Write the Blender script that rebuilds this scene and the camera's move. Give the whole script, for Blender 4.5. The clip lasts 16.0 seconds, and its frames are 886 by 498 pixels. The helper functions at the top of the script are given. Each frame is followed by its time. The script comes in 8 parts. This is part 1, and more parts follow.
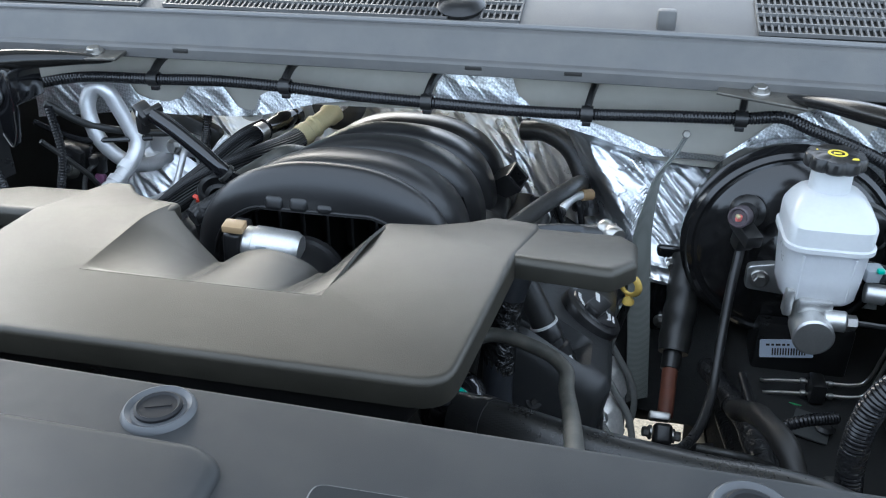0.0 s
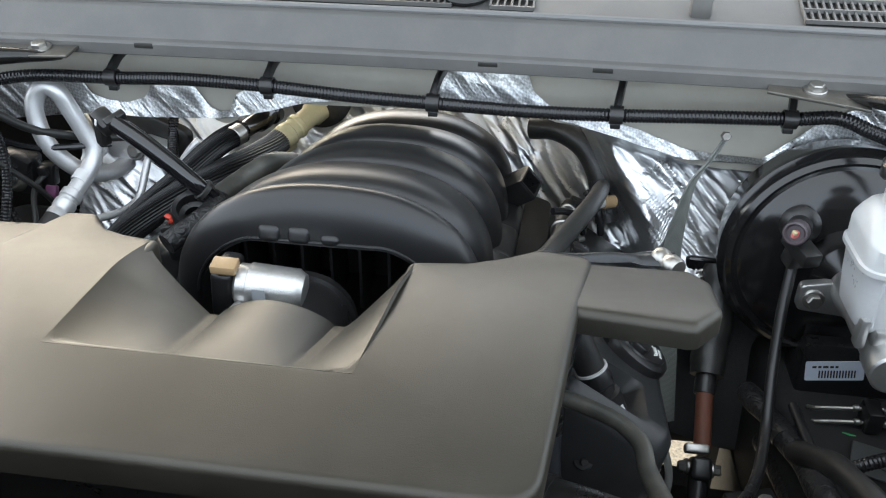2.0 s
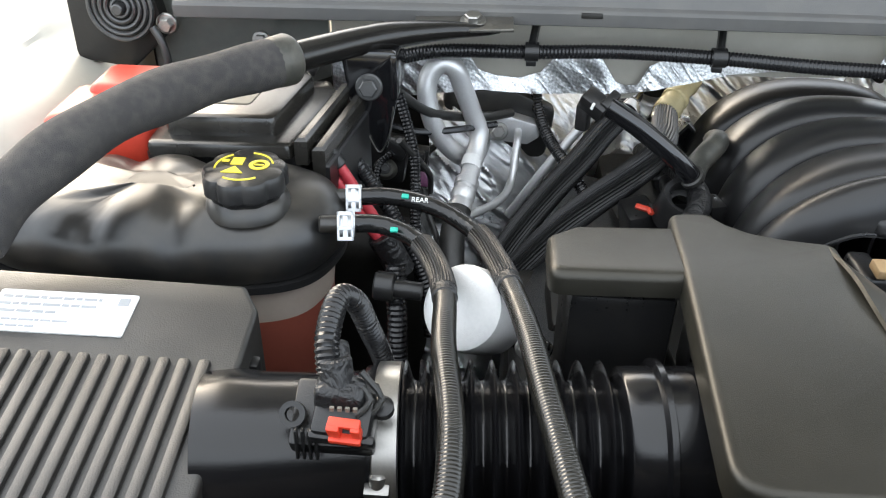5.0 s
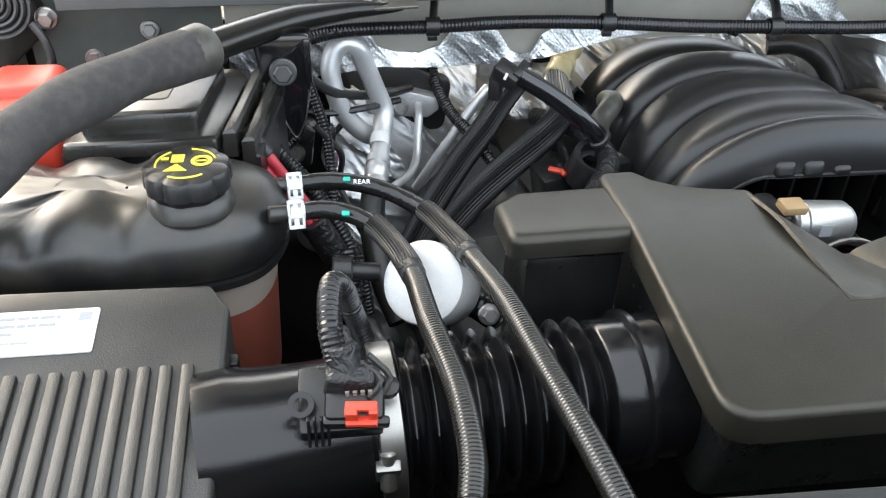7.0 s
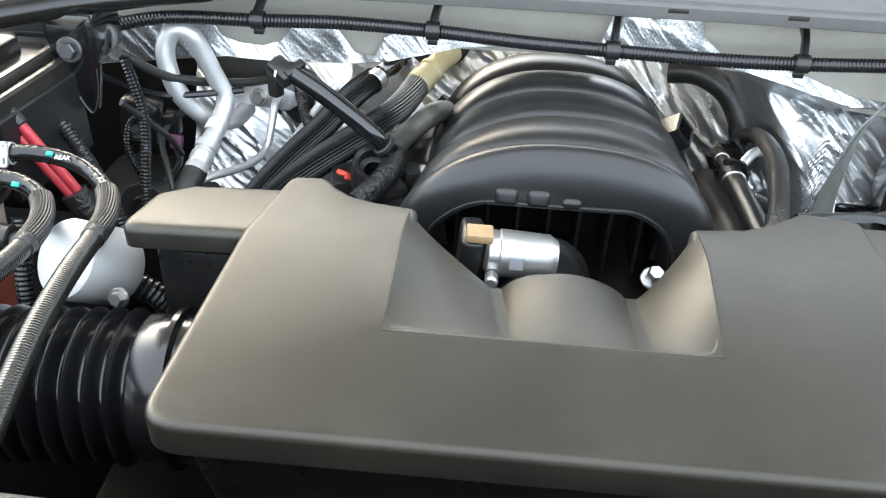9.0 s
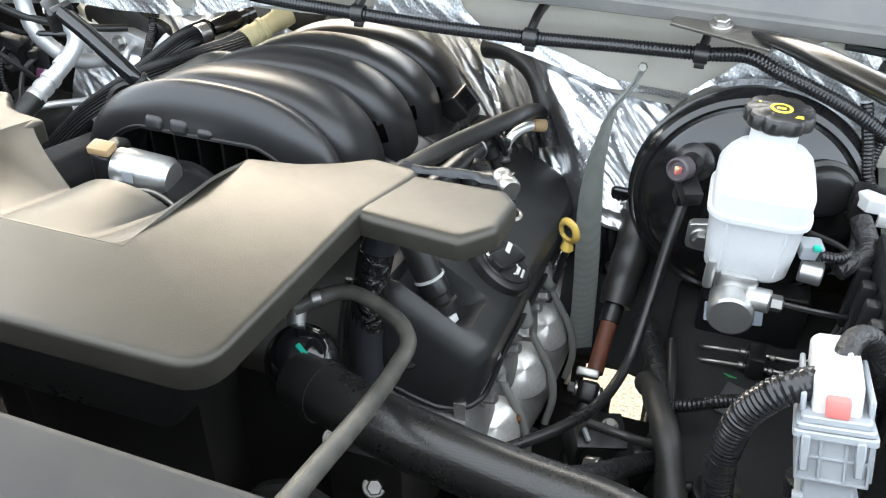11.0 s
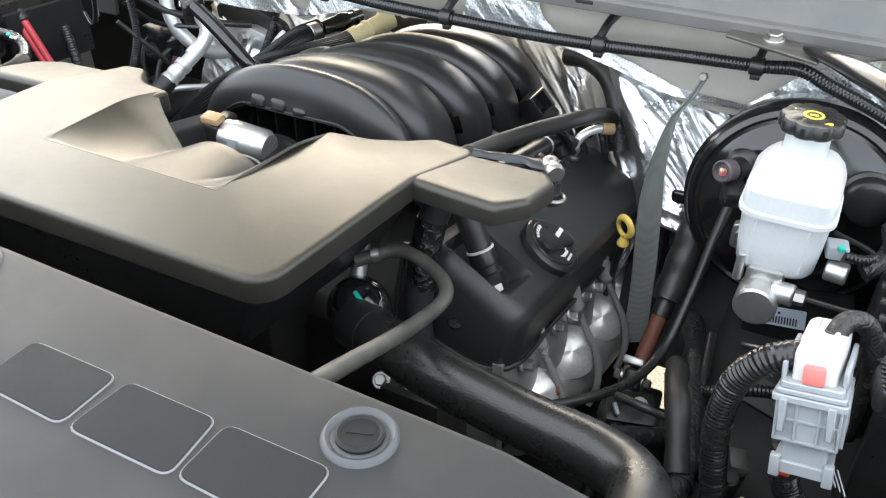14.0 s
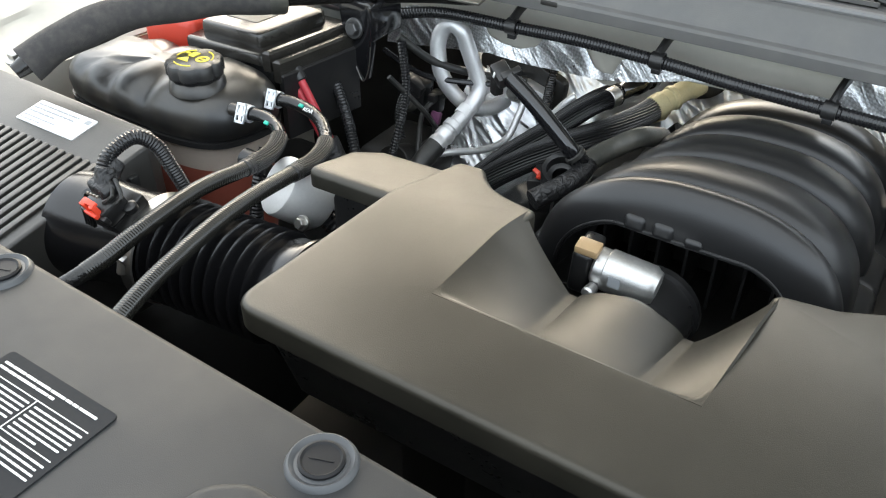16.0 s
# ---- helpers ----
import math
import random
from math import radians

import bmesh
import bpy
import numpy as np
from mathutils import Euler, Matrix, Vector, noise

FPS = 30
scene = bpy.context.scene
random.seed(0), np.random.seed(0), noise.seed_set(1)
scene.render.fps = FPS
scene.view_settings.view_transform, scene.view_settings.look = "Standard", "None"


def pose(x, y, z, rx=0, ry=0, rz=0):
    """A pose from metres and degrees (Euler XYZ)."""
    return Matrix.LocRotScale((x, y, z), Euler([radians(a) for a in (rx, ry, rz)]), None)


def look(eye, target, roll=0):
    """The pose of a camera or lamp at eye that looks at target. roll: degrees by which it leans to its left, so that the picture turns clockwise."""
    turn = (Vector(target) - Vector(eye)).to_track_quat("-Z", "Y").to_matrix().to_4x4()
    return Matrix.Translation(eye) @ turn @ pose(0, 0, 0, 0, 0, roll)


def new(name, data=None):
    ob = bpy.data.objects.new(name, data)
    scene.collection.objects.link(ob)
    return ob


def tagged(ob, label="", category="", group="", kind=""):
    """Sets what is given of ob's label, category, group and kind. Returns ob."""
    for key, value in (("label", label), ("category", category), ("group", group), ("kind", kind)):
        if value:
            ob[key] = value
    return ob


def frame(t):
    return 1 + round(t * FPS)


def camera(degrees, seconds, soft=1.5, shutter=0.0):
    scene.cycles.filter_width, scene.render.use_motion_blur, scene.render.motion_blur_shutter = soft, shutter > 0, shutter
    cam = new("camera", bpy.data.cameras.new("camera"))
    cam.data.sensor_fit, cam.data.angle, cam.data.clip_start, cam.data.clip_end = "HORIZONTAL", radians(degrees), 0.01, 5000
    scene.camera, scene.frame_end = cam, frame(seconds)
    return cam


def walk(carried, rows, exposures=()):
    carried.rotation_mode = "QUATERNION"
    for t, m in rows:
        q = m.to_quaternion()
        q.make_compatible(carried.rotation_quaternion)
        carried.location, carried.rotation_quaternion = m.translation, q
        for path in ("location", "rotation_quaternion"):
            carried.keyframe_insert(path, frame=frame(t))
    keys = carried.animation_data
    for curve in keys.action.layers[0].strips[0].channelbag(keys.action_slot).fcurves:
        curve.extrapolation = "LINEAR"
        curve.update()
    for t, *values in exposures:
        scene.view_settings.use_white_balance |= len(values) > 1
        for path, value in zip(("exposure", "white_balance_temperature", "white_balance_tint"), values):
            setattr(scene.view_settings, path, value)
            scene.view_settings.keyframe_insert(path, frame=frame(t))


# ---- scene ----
cam = camera(56.1, 16.0, 1.15)
METRES, EYE, TILT, LEAN, TURN = 3.0, 1.5, -28.0, 0.0, 12.0
ROWS = [
    (0.0, 0.0, 0.0, 0.0, 0.0, -0.0, -0.0),
    (0.5, 0.0153, 0.0168, 0.0032, -1.38, 0.03, 0.39),
    (1.0, 0.0249, 0.0263, 0.0042, -1.99, -0.38, 0.96),
    (1.5, 0.0131, 0.0402, 0.0132, -2.45, -1.29, 1.19),
    (2.0, -0.0239, 0.047, 0.0214, -3.27, -2.11, 1.19),
    (2.5, -0.0699, 0.0477, 0.028, -4.75, -2.84, 1.4),
    (3.0, -0.1078, 0.0566, 0.034, -5.91, -2.44, 1.72),
    (3.5, -0.1407, 0.0712, 0.0347, -6.15, -3.52, 1.93),
    (4.0, -0.1748, 0.0863, 0.0351, -6.37, -4.32, 2.08),
    (4.5, -0.2039, 0.0922, 0.0395, -6.52, -5.04, 2.21),
    (7.0, -0.2535, 0.0957, 0.0472, -18.31, -8.58, 7.54),
    (7.5, -0.2281, 0.0949, 0.0431, -20.74, -9.34, 7.31),
    (8.0, -0.2021, 0.087, 0.0418, -17.8, -8.52, 5.89),
    (10.5, 0.0305, 0.0369, 0.0227, 4.38, -7.62, -3.11),
    (11.0, 0.0645, 0.0323, 0.0198, 5.29, -7.75, -3.71),
    (11.5, 0.1007, 0.0236, 0.0143, 5.24, -7.55, -4.16),
    (12.0, 0.1349, 0.0127, 0.0066, 5.21, -7.44, -4.32),
    (12.5, 0.1565, 0.0053, -0.0029, 5.97, -7.27, -4.18),
    (13.0, 0.148, -0.0026, -0.0021, 6.86, -6.69, -4.51),
    (13.5, 0.1214, -0.0101, 0.0015, 9.69, -6.91, -5.86),
    (14.0, 0.093, 0.0, 0.0098, 13.7, -7.2, -7.26),
    (14.5, 0.052, 0.0228, 0.0244, 16.45, -7.61, -8.25),
    (15.0, 0.0213, 0.0351, 0.0333, 18.26, -8.41, -9.14),
    (15.5, -0.0136, 0.0385, 0.039, 19.14, -9.38, -9.63),
    (16.0, -0.0431, 0.0356, 0.0446, 18.63, -9.77, -10.0),
]
EXPOSE = [(0.0, 1.05, 5710, 4), (0.5, 1.0, 5860, 4), (1.0, 1.0, 6060, 4), (2.0, 1.15, 6510, 5), (2.5, 1.13, 6690, 5), (3.5, 1.17, 6760, 5), (4.5, 1.15, 6760, 6), (7.0, 1.3, 6660, 5), (7.5, 1.65, 6510, 3), (8.0, 1.9, 6510, 3), (10.5, 1.75, 6570, 5), (11.5, 2.0, 6660, 5), (12.0, 2.0, 6710, 5), (12.5, 1.35, 6710, 5), (13.0, 0.67, 6710, 5), (13.5, 1.4, 6710, 5), (14.0, 1.65, 6710, 5), (14.5, 1.6, 6760, 4), (15.0, 1.55, 6760, 4), (15.5, 1.45, 6760, 4), (16.0, 1.15, 6760, 4)]
walk(cam, [(t, pose(0, 0, EYE, TILT, LEAN, TURN) @ pose(METRES * x, METRES * y, METRES * z, 90 + pitch, roll, yaw)) for t, x, y, z, yaw, pitch, roll in ROWS], EXPOSE)

# ---- world and light ----
world = bpy.data.worlds.new("sky")
scene.world = world
world.use_nodes = True
wn = world.node_tree.nodes
sky = wn.new("ShaderNodeTexSky")
sky.sky_type = "NISHITA"
sky.sun_disc = False
sky.sun_elevation, sky.sun_rotation = radians(28), radians(328)
sky.air_density, sky.dust_density, sky.ozone_density = 0.7, 3.0, 0.6
wn["Background"].inputs["Strength"].default_value = 0.15
haze = wn.new("ShaderNodeVectorMath")     # bright even cloud over the clear sky
haze.operation = "ADD"
haze.inputs[1].default_value = (6.2, 6.4, 6.7)
world.node_tree.links.new(sky.outputs["Color"], haze.inputs[0])
world.node_tree.links.new(haze.outputs["Vector"], wn["Background"].inputs["Color"])

sun_data = bpy.data.lights.new("sun", "SUN")
sun_data.energy, sun_data.angle, sun_data.color = 0.34, radians(60), (1.0, 0.92, 0.80)
sun = new("sun", sun_data)
sun.matrix_world = look((-2.45, 4.24, 3.26), (-0.3, 0.8, 1.1))

# ---- materials ----
def material(name, base, rough=0.5, metal=0.0, vary=0.25, scale=8.0, grain=0.0, grain_scale=900.0, wear=0.0,
             coat=0.0, spec=0.5, rough_vary=0.15, wrinkle=0.0, wrinkle_scale=25.0, dust=0.0, dust_colour=(0.3, 0.27, 0.22)):
    m = bpy.data.materials.new(name)
    m.use_nodes = True
    nt = m.node_tree
    n, l = nt.nodes, nt.links
    b = n["Principled BSDF"]
    tc = n.new("ShaderNodeTexCoord")
    info = n.new("ShaderNodeObjectInfo")
    big = n.new("ShaderNodeTexNoise")
    big.inputs["Scale"].default_value, big.inputs["Detail"].default_value = scale, 6
    l.new(tc.outputs["Object"], big.inputs["Vector"])
    fine = n.new("ShaderNodeTexNoise")
    fine.inputs["Scale"].default_value, fine.inputs["Detail"].default_value = scale * 14, 4
    l.new(tc.outputs["Object"], fine.inputs["Vector"])
    both = n.new("ShaderNodeMix")
    both.inputs[0].default_value = 0.4
    l.new(big.outputs["Fac"], both.inputs[2])
    l.new(fine.outputs["Fac"], both.inputs[3])
    ramp = n.new("ShaderNodeMapRange")
    ramp.inputs["From Min"].default_value, ramp.inputs["From Max"].default_value = 0.3, 0.7
    ramp.inputs["To Min"].default_value, ramp.inputs["To Max"].default_value = 1 - vary, 1 + vary
    l.new(both.outputs[0], ramp.inputs["Value"])
    each = n.new("ShaderNodeMapRange")
    each.inputs["To Min"].default_value, each.inputs["To Max"].default_value = 1 - vary * 0.3, 1 + vary * 0.3
    l.new(info.outputs["Random"], each.inputs["Value"])
    mul = n.new("ShaderNodeMath")
    mul.operation = "MULTIPLY"
    l.new(ramp.outputs["Result"], mul.inputs[0])
    l.new(each.outputs["Result"], mul.inputs[1])
    tint = n.new("ShaderNodeVectorMath")
    tint.operation = "SCALE"
    tint.inputs[0].default_value = base
    l.new(mul.outputs[0], tint.inputs["Scale"])
    colour = tint.outputs["Vector"]
    if dust:
        spots = n.new("ShaderNodeTexNoise")
        spots.inputs["Scale"].default_value, spots.inputs["Detail"].default_value = scale * 3.1, 8
        l.new(tc.outputs["Object"], spots.inputs["Vector"])
        dr = n.new("ShaderNodeMapRange")
        dr.inputs["From Min"].default_value, dr.inputs["From Max"].default_value = 0.42, 0.75
        dr.inputs["To Max"].default_value = dust
        l.new(spots.outputs["Fac"], dr.inputs["Value"])
        dm = n.new("ShaderNodeMix")
        dm.data_type = "RGBA"
        l.new(dr.outputs["Result"], dm.inputs[0])
        l.new(colour, dm.inputs[6])
        dm.inputs[7].default_value = (*dust_colour, 1)
        colour = dm.outputs[2]
    l.new(colour, b.inputs["Base Color"])
    rr = n.new("ShaderNodeMapRange")
    rr.inputs["From Min"].default_value, rr.inputs["From Max"].default_value = 0.3, 0.7
    rr.inputs["To Min"].default_value = max(0.02, rough * (1 - rough_vary))
    rr.inputs["To Max"].default_value = min(1, rough * (1 + rough_vary))
    l.new(both.outputs[0], rr.inputs["Value"])
    l.new(rr.outputs["Result"], b.inputs["Roughness"])
    b.inputs["Metallic"].default_value = metal
    b.inputs["Specular IOR Level"].default_value = spec
    b.inputs["Coat Weight"].default_value = coat
    b.inputs["Coat Roughness"].default_value = 0.06
    last = None
    if wrinkle:
        w1 = n.new("ShaderNodeTexNoise")
        w1.inputs["Scale"].default_value, w1.inputs["Detail"].default_value = wrinkle_scale, 3
        w1.inputs["Distortion"].default_value = 1.2
        l.new(tc.outputs["Object"], w1.inputs["Vector"])
        bump = n.new("ShaderNodeBump")
        bump.inputs["Strength"].default_value, bump.inputs["Distance"].default_value = wrinkle, 0.01
        l.new(w1.outputs["Fac"], bump.inputs["Height"])
        last = bump
    if grain:
        g = n.new("ShaderNodeTexNoise")
        g.inputs["Scale"].default_value, g.inputs["Detail"].default_value = grain_scale, 2
        l.new(tc.outputs["Object"], g.inputs["Vector"])
        bump = n.new("ShaderNodeBump")
        bump.inputs["Strength"].default_value, bump.inputs["Distance"].default_value = grain, 0.001
        l.new(g.outputs["Fac"], bump.inputs["Height"])
        if last:
            l.new(last.outputs["Normal"], bump.inputs["Normal"])
        last = bump
    if last:
        l.new(last.outputs["Normal"], b.inputs["Normal"])
    return m


def foil_material(name, base=(0.92, 0.93, 0.94), crease=0.75, net_depth=0.22, net_scale=330, groove_shade=0.0, fine=1.0):
    """Crumpled aluminium foil: long sharp creases over smooth sheet, with a fine embossed net."""
    m = material(name, base, 0.36, 1.0, 0.05, 20, rough_vary=0.4)
    n, l = m.node_tree.nodes, m.node_tree.links
    b = n["Principled BSDF"]
    tc = n.new("ShaderNodeTexCoord")
    last = None
    for scale, long, ang, strength, dist in ((26, 0.12, 48, 0.60, 0.013), (60, 0.14, 38, 0.55, 0.007), (120, 0.30, 60, 0.45, 0.003)):
        turned = n.new("ShaderNodeMapping")
        turned.inputs["Rotation"].default_value = (0, radians(ang), 0)
        l.new(tc.outputs["Object"], turned.inputs["Vector"])
        stretch = n.new("ShaderNodeMapping")
        stretch.inputs["Scale"].default_value = (1.0, 0.5, long)
        l.new(turned.outputs["Vector"], stretch.inputs["Vector"])
        folds = n.new("ShaderNodeTexNoise")
        folds.noise_type = "RIDGED_MULTIFRACTAL"
        folds.inputs["Scale"].default_value, folds.inputs["Detail"].default_value = scale * fine, 1.5
        folds.inputs["Distortion"].default_value = 0.5
        l.new(stretch.outputs["Vector"], folds.inputs["Vector"])
        bump = n.new("ShaderNodeBump")
        bump.inputs["Strength"].default_value, bump.inputs["Distance"].default_value = strength * crease, dist / fine
        l.new(folds.outputs["Fac"], bump.inputs["Height"])
        if last:
            l.new(last.outputs["Normal"], bump.inputs["Normal"])
        last = bump
    mp = n.new("ShaderNodeMapping")
    mp.inputs["Rotation"].default_value = (0.0, radians(35), 0.3)
    l.new(tc.outputs["Object"], mp.inputs["Vector"])
    net = n.new("ShaderNodeTexChecker")
    net.inputs["Scale"].default_value = net_scale
    l.new(mp.outputs["Vector"], net.inputs["Vector"])
    b3 = n.new("ShaderNodeBump")
    b3.inputs["Strength"].default_value, b3.inputs["Distance"].default_value = net_depth, 0.0012
    l.new(net.outputs["Fac"], b3.inputs["Height"])
    l.new(last.outputs["Normal"], b3.inputs["Normal"])
    l.new(b3.outputs["Normal"], b.inputs["Normal"])
    if groove_shade:                                  # dark threads of the net under the foil
        net.inputs["Color1"].default_value = (*base, 1)
        net.inputs["Color2"].default_value = (*(c * (1 - groove_shade) for c in base), 1)
        l.new(net.outputs["Color"], b.inputs["Base Color"])
    return m


def braid_material(name, base, accent):
    """Woven sleeve: fine diagonal weave, lighter threads."""
    m = material(name, base, 0.36, 0, 0.2, 40)
    n, l = m.node_tree.nodes, m.node_tree.links
    b = n["Principled BSDF"]
    tc = n.new("ShaderNodeTexCoord")
    ck = n.new("ShaderNodeTexChecker")
    ck.inputs["Scale"].default_value = 520
    ck.inputs["Color1"].default_value = (*base, 1)
    ck.inputs["Color2"].default_value = (*accent, 1)
    mp = n.new("ShaderNodeMapping")
    mp.inputs["Rotation"].default_value = (0.6, 0.5, 0.78)
    l.new(tc.outputs["Object"], mp.inputs["Vector"])
    l.new(mp.outputs["Vector"], ck.inputs["Vector"])
    l.new(ck.outputs["Color"], b.inputs["Base Color"])
    bp = n.new("ShaderNodeBump")
    bp.inputs["Strength"].default_value, bp.inputs["Distance"].default_value = 0.9, 0.0015
    l.new(ck.outputs["Fac"], bp.inputs["Height"])
    l.new(bp.outputs["Normal"], b.inputs["Normal"])
    return m


COVER = material("satin_cover_plastic", (0.017, 0.0164, 0.0133), 0.37, 0, 0.10, 6, spec=0.55, grain=0.22, grain_scale=1400, dust=0.06, dust_colour=(0.16, 0.145, 0.115))
# warm coat and specular tints put the warm reflected light into the material
for key, value in (("Coat Weight", 0.04), ("Coat Roughness", 0.30), ("Coat Tint", (1.0, 0.95, 0.86, 1)), ("Specular Tint", (1.0, 0.945, 0.85, 1)), ("Sheen Weight", 0.03), ("Sheen Roughness", 0.40), ("Sheen Tint", (1.0, 0.86, 0.64, 1))):
    COVER.node_tree.nodes["Principled BSDF"].inputs[key].default_value = value
SHIELD = material("grey_shield_plastic", (0.022, 0.0235, 0.025), 0.52, 0, 0.10, 5, spec=0.32, grain=0.12, grain_scale=1700, dust=0.05)
MANIFOLD = material("black_intake_plastic", (0.014, 0.014, 0.0145), 0.34, 0, 0.08, 9, spec=0.52, grain=0.10, rough_vary=0.05)
BLACK = material("black_plastic", (0.014, 0.014, 0.0145), 0.30, 0, 0.25, 12, grain=0.15, dust=0.02)
# one dark tone shared by the lower bay, filler pieces and backings
DARK = material("dark_bay_tone", (0.020, 0.019, 0.0175), 0.48, 0.2, 0.35, 14, grain=0.3, dust=0.08, dust_colour=(0.06, 0.052, 0.042))
GLOSS = material("gloss_black_paint", (0.008, 0.008, 0.009), 0.11, 0, 0.1, 7, coat=0.4)
RUBBER = material("black_rubber", (0.022, 0.022, 0.021), 0.36, 0, 0.2, 16, grain=0.3, grain_scale=600, dust=0.05)
LEADGREY = material("grey_silicone_lead", (0.20, 0.20, 0.19), 0.45, 0, 0.15, 30, grain=0.2)
AIRBOX = material("satin_airbox_plastic", (0.028, 0.027, 0.025), 0.40, 0, 0.12, 9, spec=0.7, coat=0.08, grain=0.3, grain_scale=900, dust=0.08, dust_colour=(0.15, 0.14, 0.115))
GREYHOSE = material("dusty_grey_rubber", (0.045, 0.045, 0.039), 0.42, 0, 0.2, 16, grain=0.3, dust=0.2)
LOOM = material("black_conduit_plastic", (0.015, 0.015, 0.016), 0.22, 0, 0.2, 20)
TAPE = material("black_cloth_tape", (0.018, 0.018, 0.019), 0.38, 0, 0.3, 30, wrinkle=0.5, wrinkle_scale=90)
CORDED = material("corded_nylon_sleeve", (0.008, 0.008, 0.0085), 0.42, 0, 0.35, 60, spec=0.40, grain=0.3, grain_scale=500)
SHEATH = braid_material("woven_hose_sleeve", (0.005, 0.005, 0.005), (0.034, 0.033, 0.030))
CLOTH = material("knitted_grey_sleeve", (0.040, 0.038, 0.038), 0.85, 0, 0.2, 30, grain=0.7, grain_scale=1100, dust=0.1)


def hose_material(name):
    """Rubber with a fine moulded cloth pattern."""
    m = material(name, (0.014, 0.014, 0.0135), 0.29, 0, 0.2, 16, dust=0.03, dust_colour=(0.09, 0.085, 0.07))
    n, l = m.node_tree.nodes, m.node_tree.links
    tc = n.new("ShaderNodeTexCoord")
    dots = n.new("ShaderNodeTexVoronoi")
    dots.inputs["Scale"].default_value, dots.inputs["Randomness"].default_value = 480, 0.1
    l.new(tc.outputs["Object"], dots.inputs["Vector"])
    bp = n.new("ShaderNodeBump")
    bp.inputs["Strength"].default_value, bp.inputs["Distance"].default_value = 0.14, 0.0008
    l.new(dots.outputs["Distance"], bp.inputs["Height"])
    l.new(bp.outputs["Normal"], n["Principled BSDF"].inputs["Normal"])
    return m


HOSE = hose_material("cloth_pattern_rubber")
FOIL = foil_material("crumpled_foil")
FOILNET = foil_material("embossed_foil", (0.78, 0.79, 0.80), 0.62, 0.8, 300, 0.28, 2.4)
PAINT = material("champagne_body_paint", (0.46, 0.44, 0.385), 0.38, 0.0, 0.06, 5, dust=0.15)
COWLGREY = material("weathered_grey_plastic", (0.104, 0.103, 0.101), 0.55, 0, 0.10, 6, grain=0.35, dust=0.1)
SEAL = material("grey_rubber_seal", (0.16, 0.16, 0.16), 0.6, 0, 0.1, 12)
ALU = material("cast_aluminium", (0.58, 0.58, 0.57), 0.38, 0.9, 0.12, 30, grain=0.25, grain_scale=700)
PIPE = material("bright_aluminium_pipe", (0.76, 0.76, 0.75), 0.36, 0.55, 0.06, 20)
STEEL = material("zinc_steel", (0.42, 0.41, 0.39), 0.36, 1.0, 0.15, 40)
SHIELDMETAL = material("heat_shield_metal", (0.72, 0.70, 0.67), 0.42, 0.6, 0.2, 18, wrinkle=0.15, wrinkle_scale=30)
RUST = material("rusty_brown_sleeve", (0.16, 0.055, 0.032), 0.6, 0, 0.3, 40)
WHITE = material("white_plastic", (0.60, 0.60, 0.59), 0.4, 0, 0.04, 12)
GREYPL = material("light_grey_plastic", (0.33, 0.35, 0.37), 0.42, 0, 0.06, 12)
BRACKETPAINT = material("cream_bracket_paint", (0.45, 0.43, 0.385), 0.35, 0, 0.05, 10, dust=0.08)
# darker grey-green copy of the body paint: shade put into the colour
SHADEPAINT = material("shaded_body_paint", (0.115, 0.122, 0.112), 0.45, 0, 0.1, 8, dust=0.1)
YELLOW = material("yellow_plastic", (0.72, 0.50, 0.12), 0.42, 0, 0.1, 30)
CREAM = material("cream_plastic", (0.66, 0.58, 0.34), 0.5, 0, 0.12, 30)
MARK = material("yellow_ink", (0.80, 0.66, 0.06), 0.5, 0, 0.05, 30)
INK = material("white_ink", (0.78, 0.78, 0.76), 0.5, 0, 0.05, 30)
DARKINK = material("black_ink", (0.02, 0.02, 0.02), 0.5, 0, 0.05, 30)
PAPER = material("white_label", (0.80, 0.80, 0.79), 0.45, 0, 0.04, 20)
BLUELABEL = material("pale_blue_label", (0.62, 0.68, 0.78), 0.45, 0, 0.04, 20)
BLACKLABEL = material("black_label", (0.02, 0.021, 0.023), 0.75, 0, 0.05, 20, spec=0.2)
RED = material("red_plastic", (0.60, 0.055, 0.030), 0.38, 0, 0.06, 20)
REDCABLE = material("red_cable", (0.50, 0.045, 0.06), 0.4, 0, 0.1, 30)
ORANGE = material("orange_red_lock", (0.80, 0.065, 0.03), 0.4, 0, 0.05, 30)
PINK = material("pale_red_lock", (0.78, 0.20, 0.18), 0.45, 0, 0.05, 30)
TEAL = material("green_paint_mark", (0.02, 0.45, 0.33), 0.4, 0, 0.1, 40)
TAN = material("tan_plastic", (0.34, 0.23, 0.12), 0.5, 0, 0.1, 30)
BADGE = material("pale_badge_plastic", (0.15, 0.138, 0.115), 0.45, 0, 0.06, 20)
FUSETOP = material("dusty_box_lid_plastic", (0.020, 0.0185, 0.016), 0.22, 0, 0.14, 9, spec=0.7, grain=0.08, grain_scale=900, dust=0.05, dust_colour=(0.17, 0.16, 0.135))
VALVECOVER = material("black_moulded_cover", (0.022, 0.023, 0.024), 0.36, 0, 0.12, 10, grain=0.35, grain_scale=1500, dust=0.03)
CASTGREY = material("dull_cast_aluminium", (0.34, 0.335, 0.32), 0.5, 0.55, 0.25, 34, grain=0.5, grain_scale=420, dust=0.12, dust_colour=(0.12, 0.10, 0.08))
BRIGHT = material("brushed_bright_steel", (0.66, 0.64, 0.59), 0.34, 1.0, 0.15, 50, wrinkle=0.03, wrinkle_scale=60)
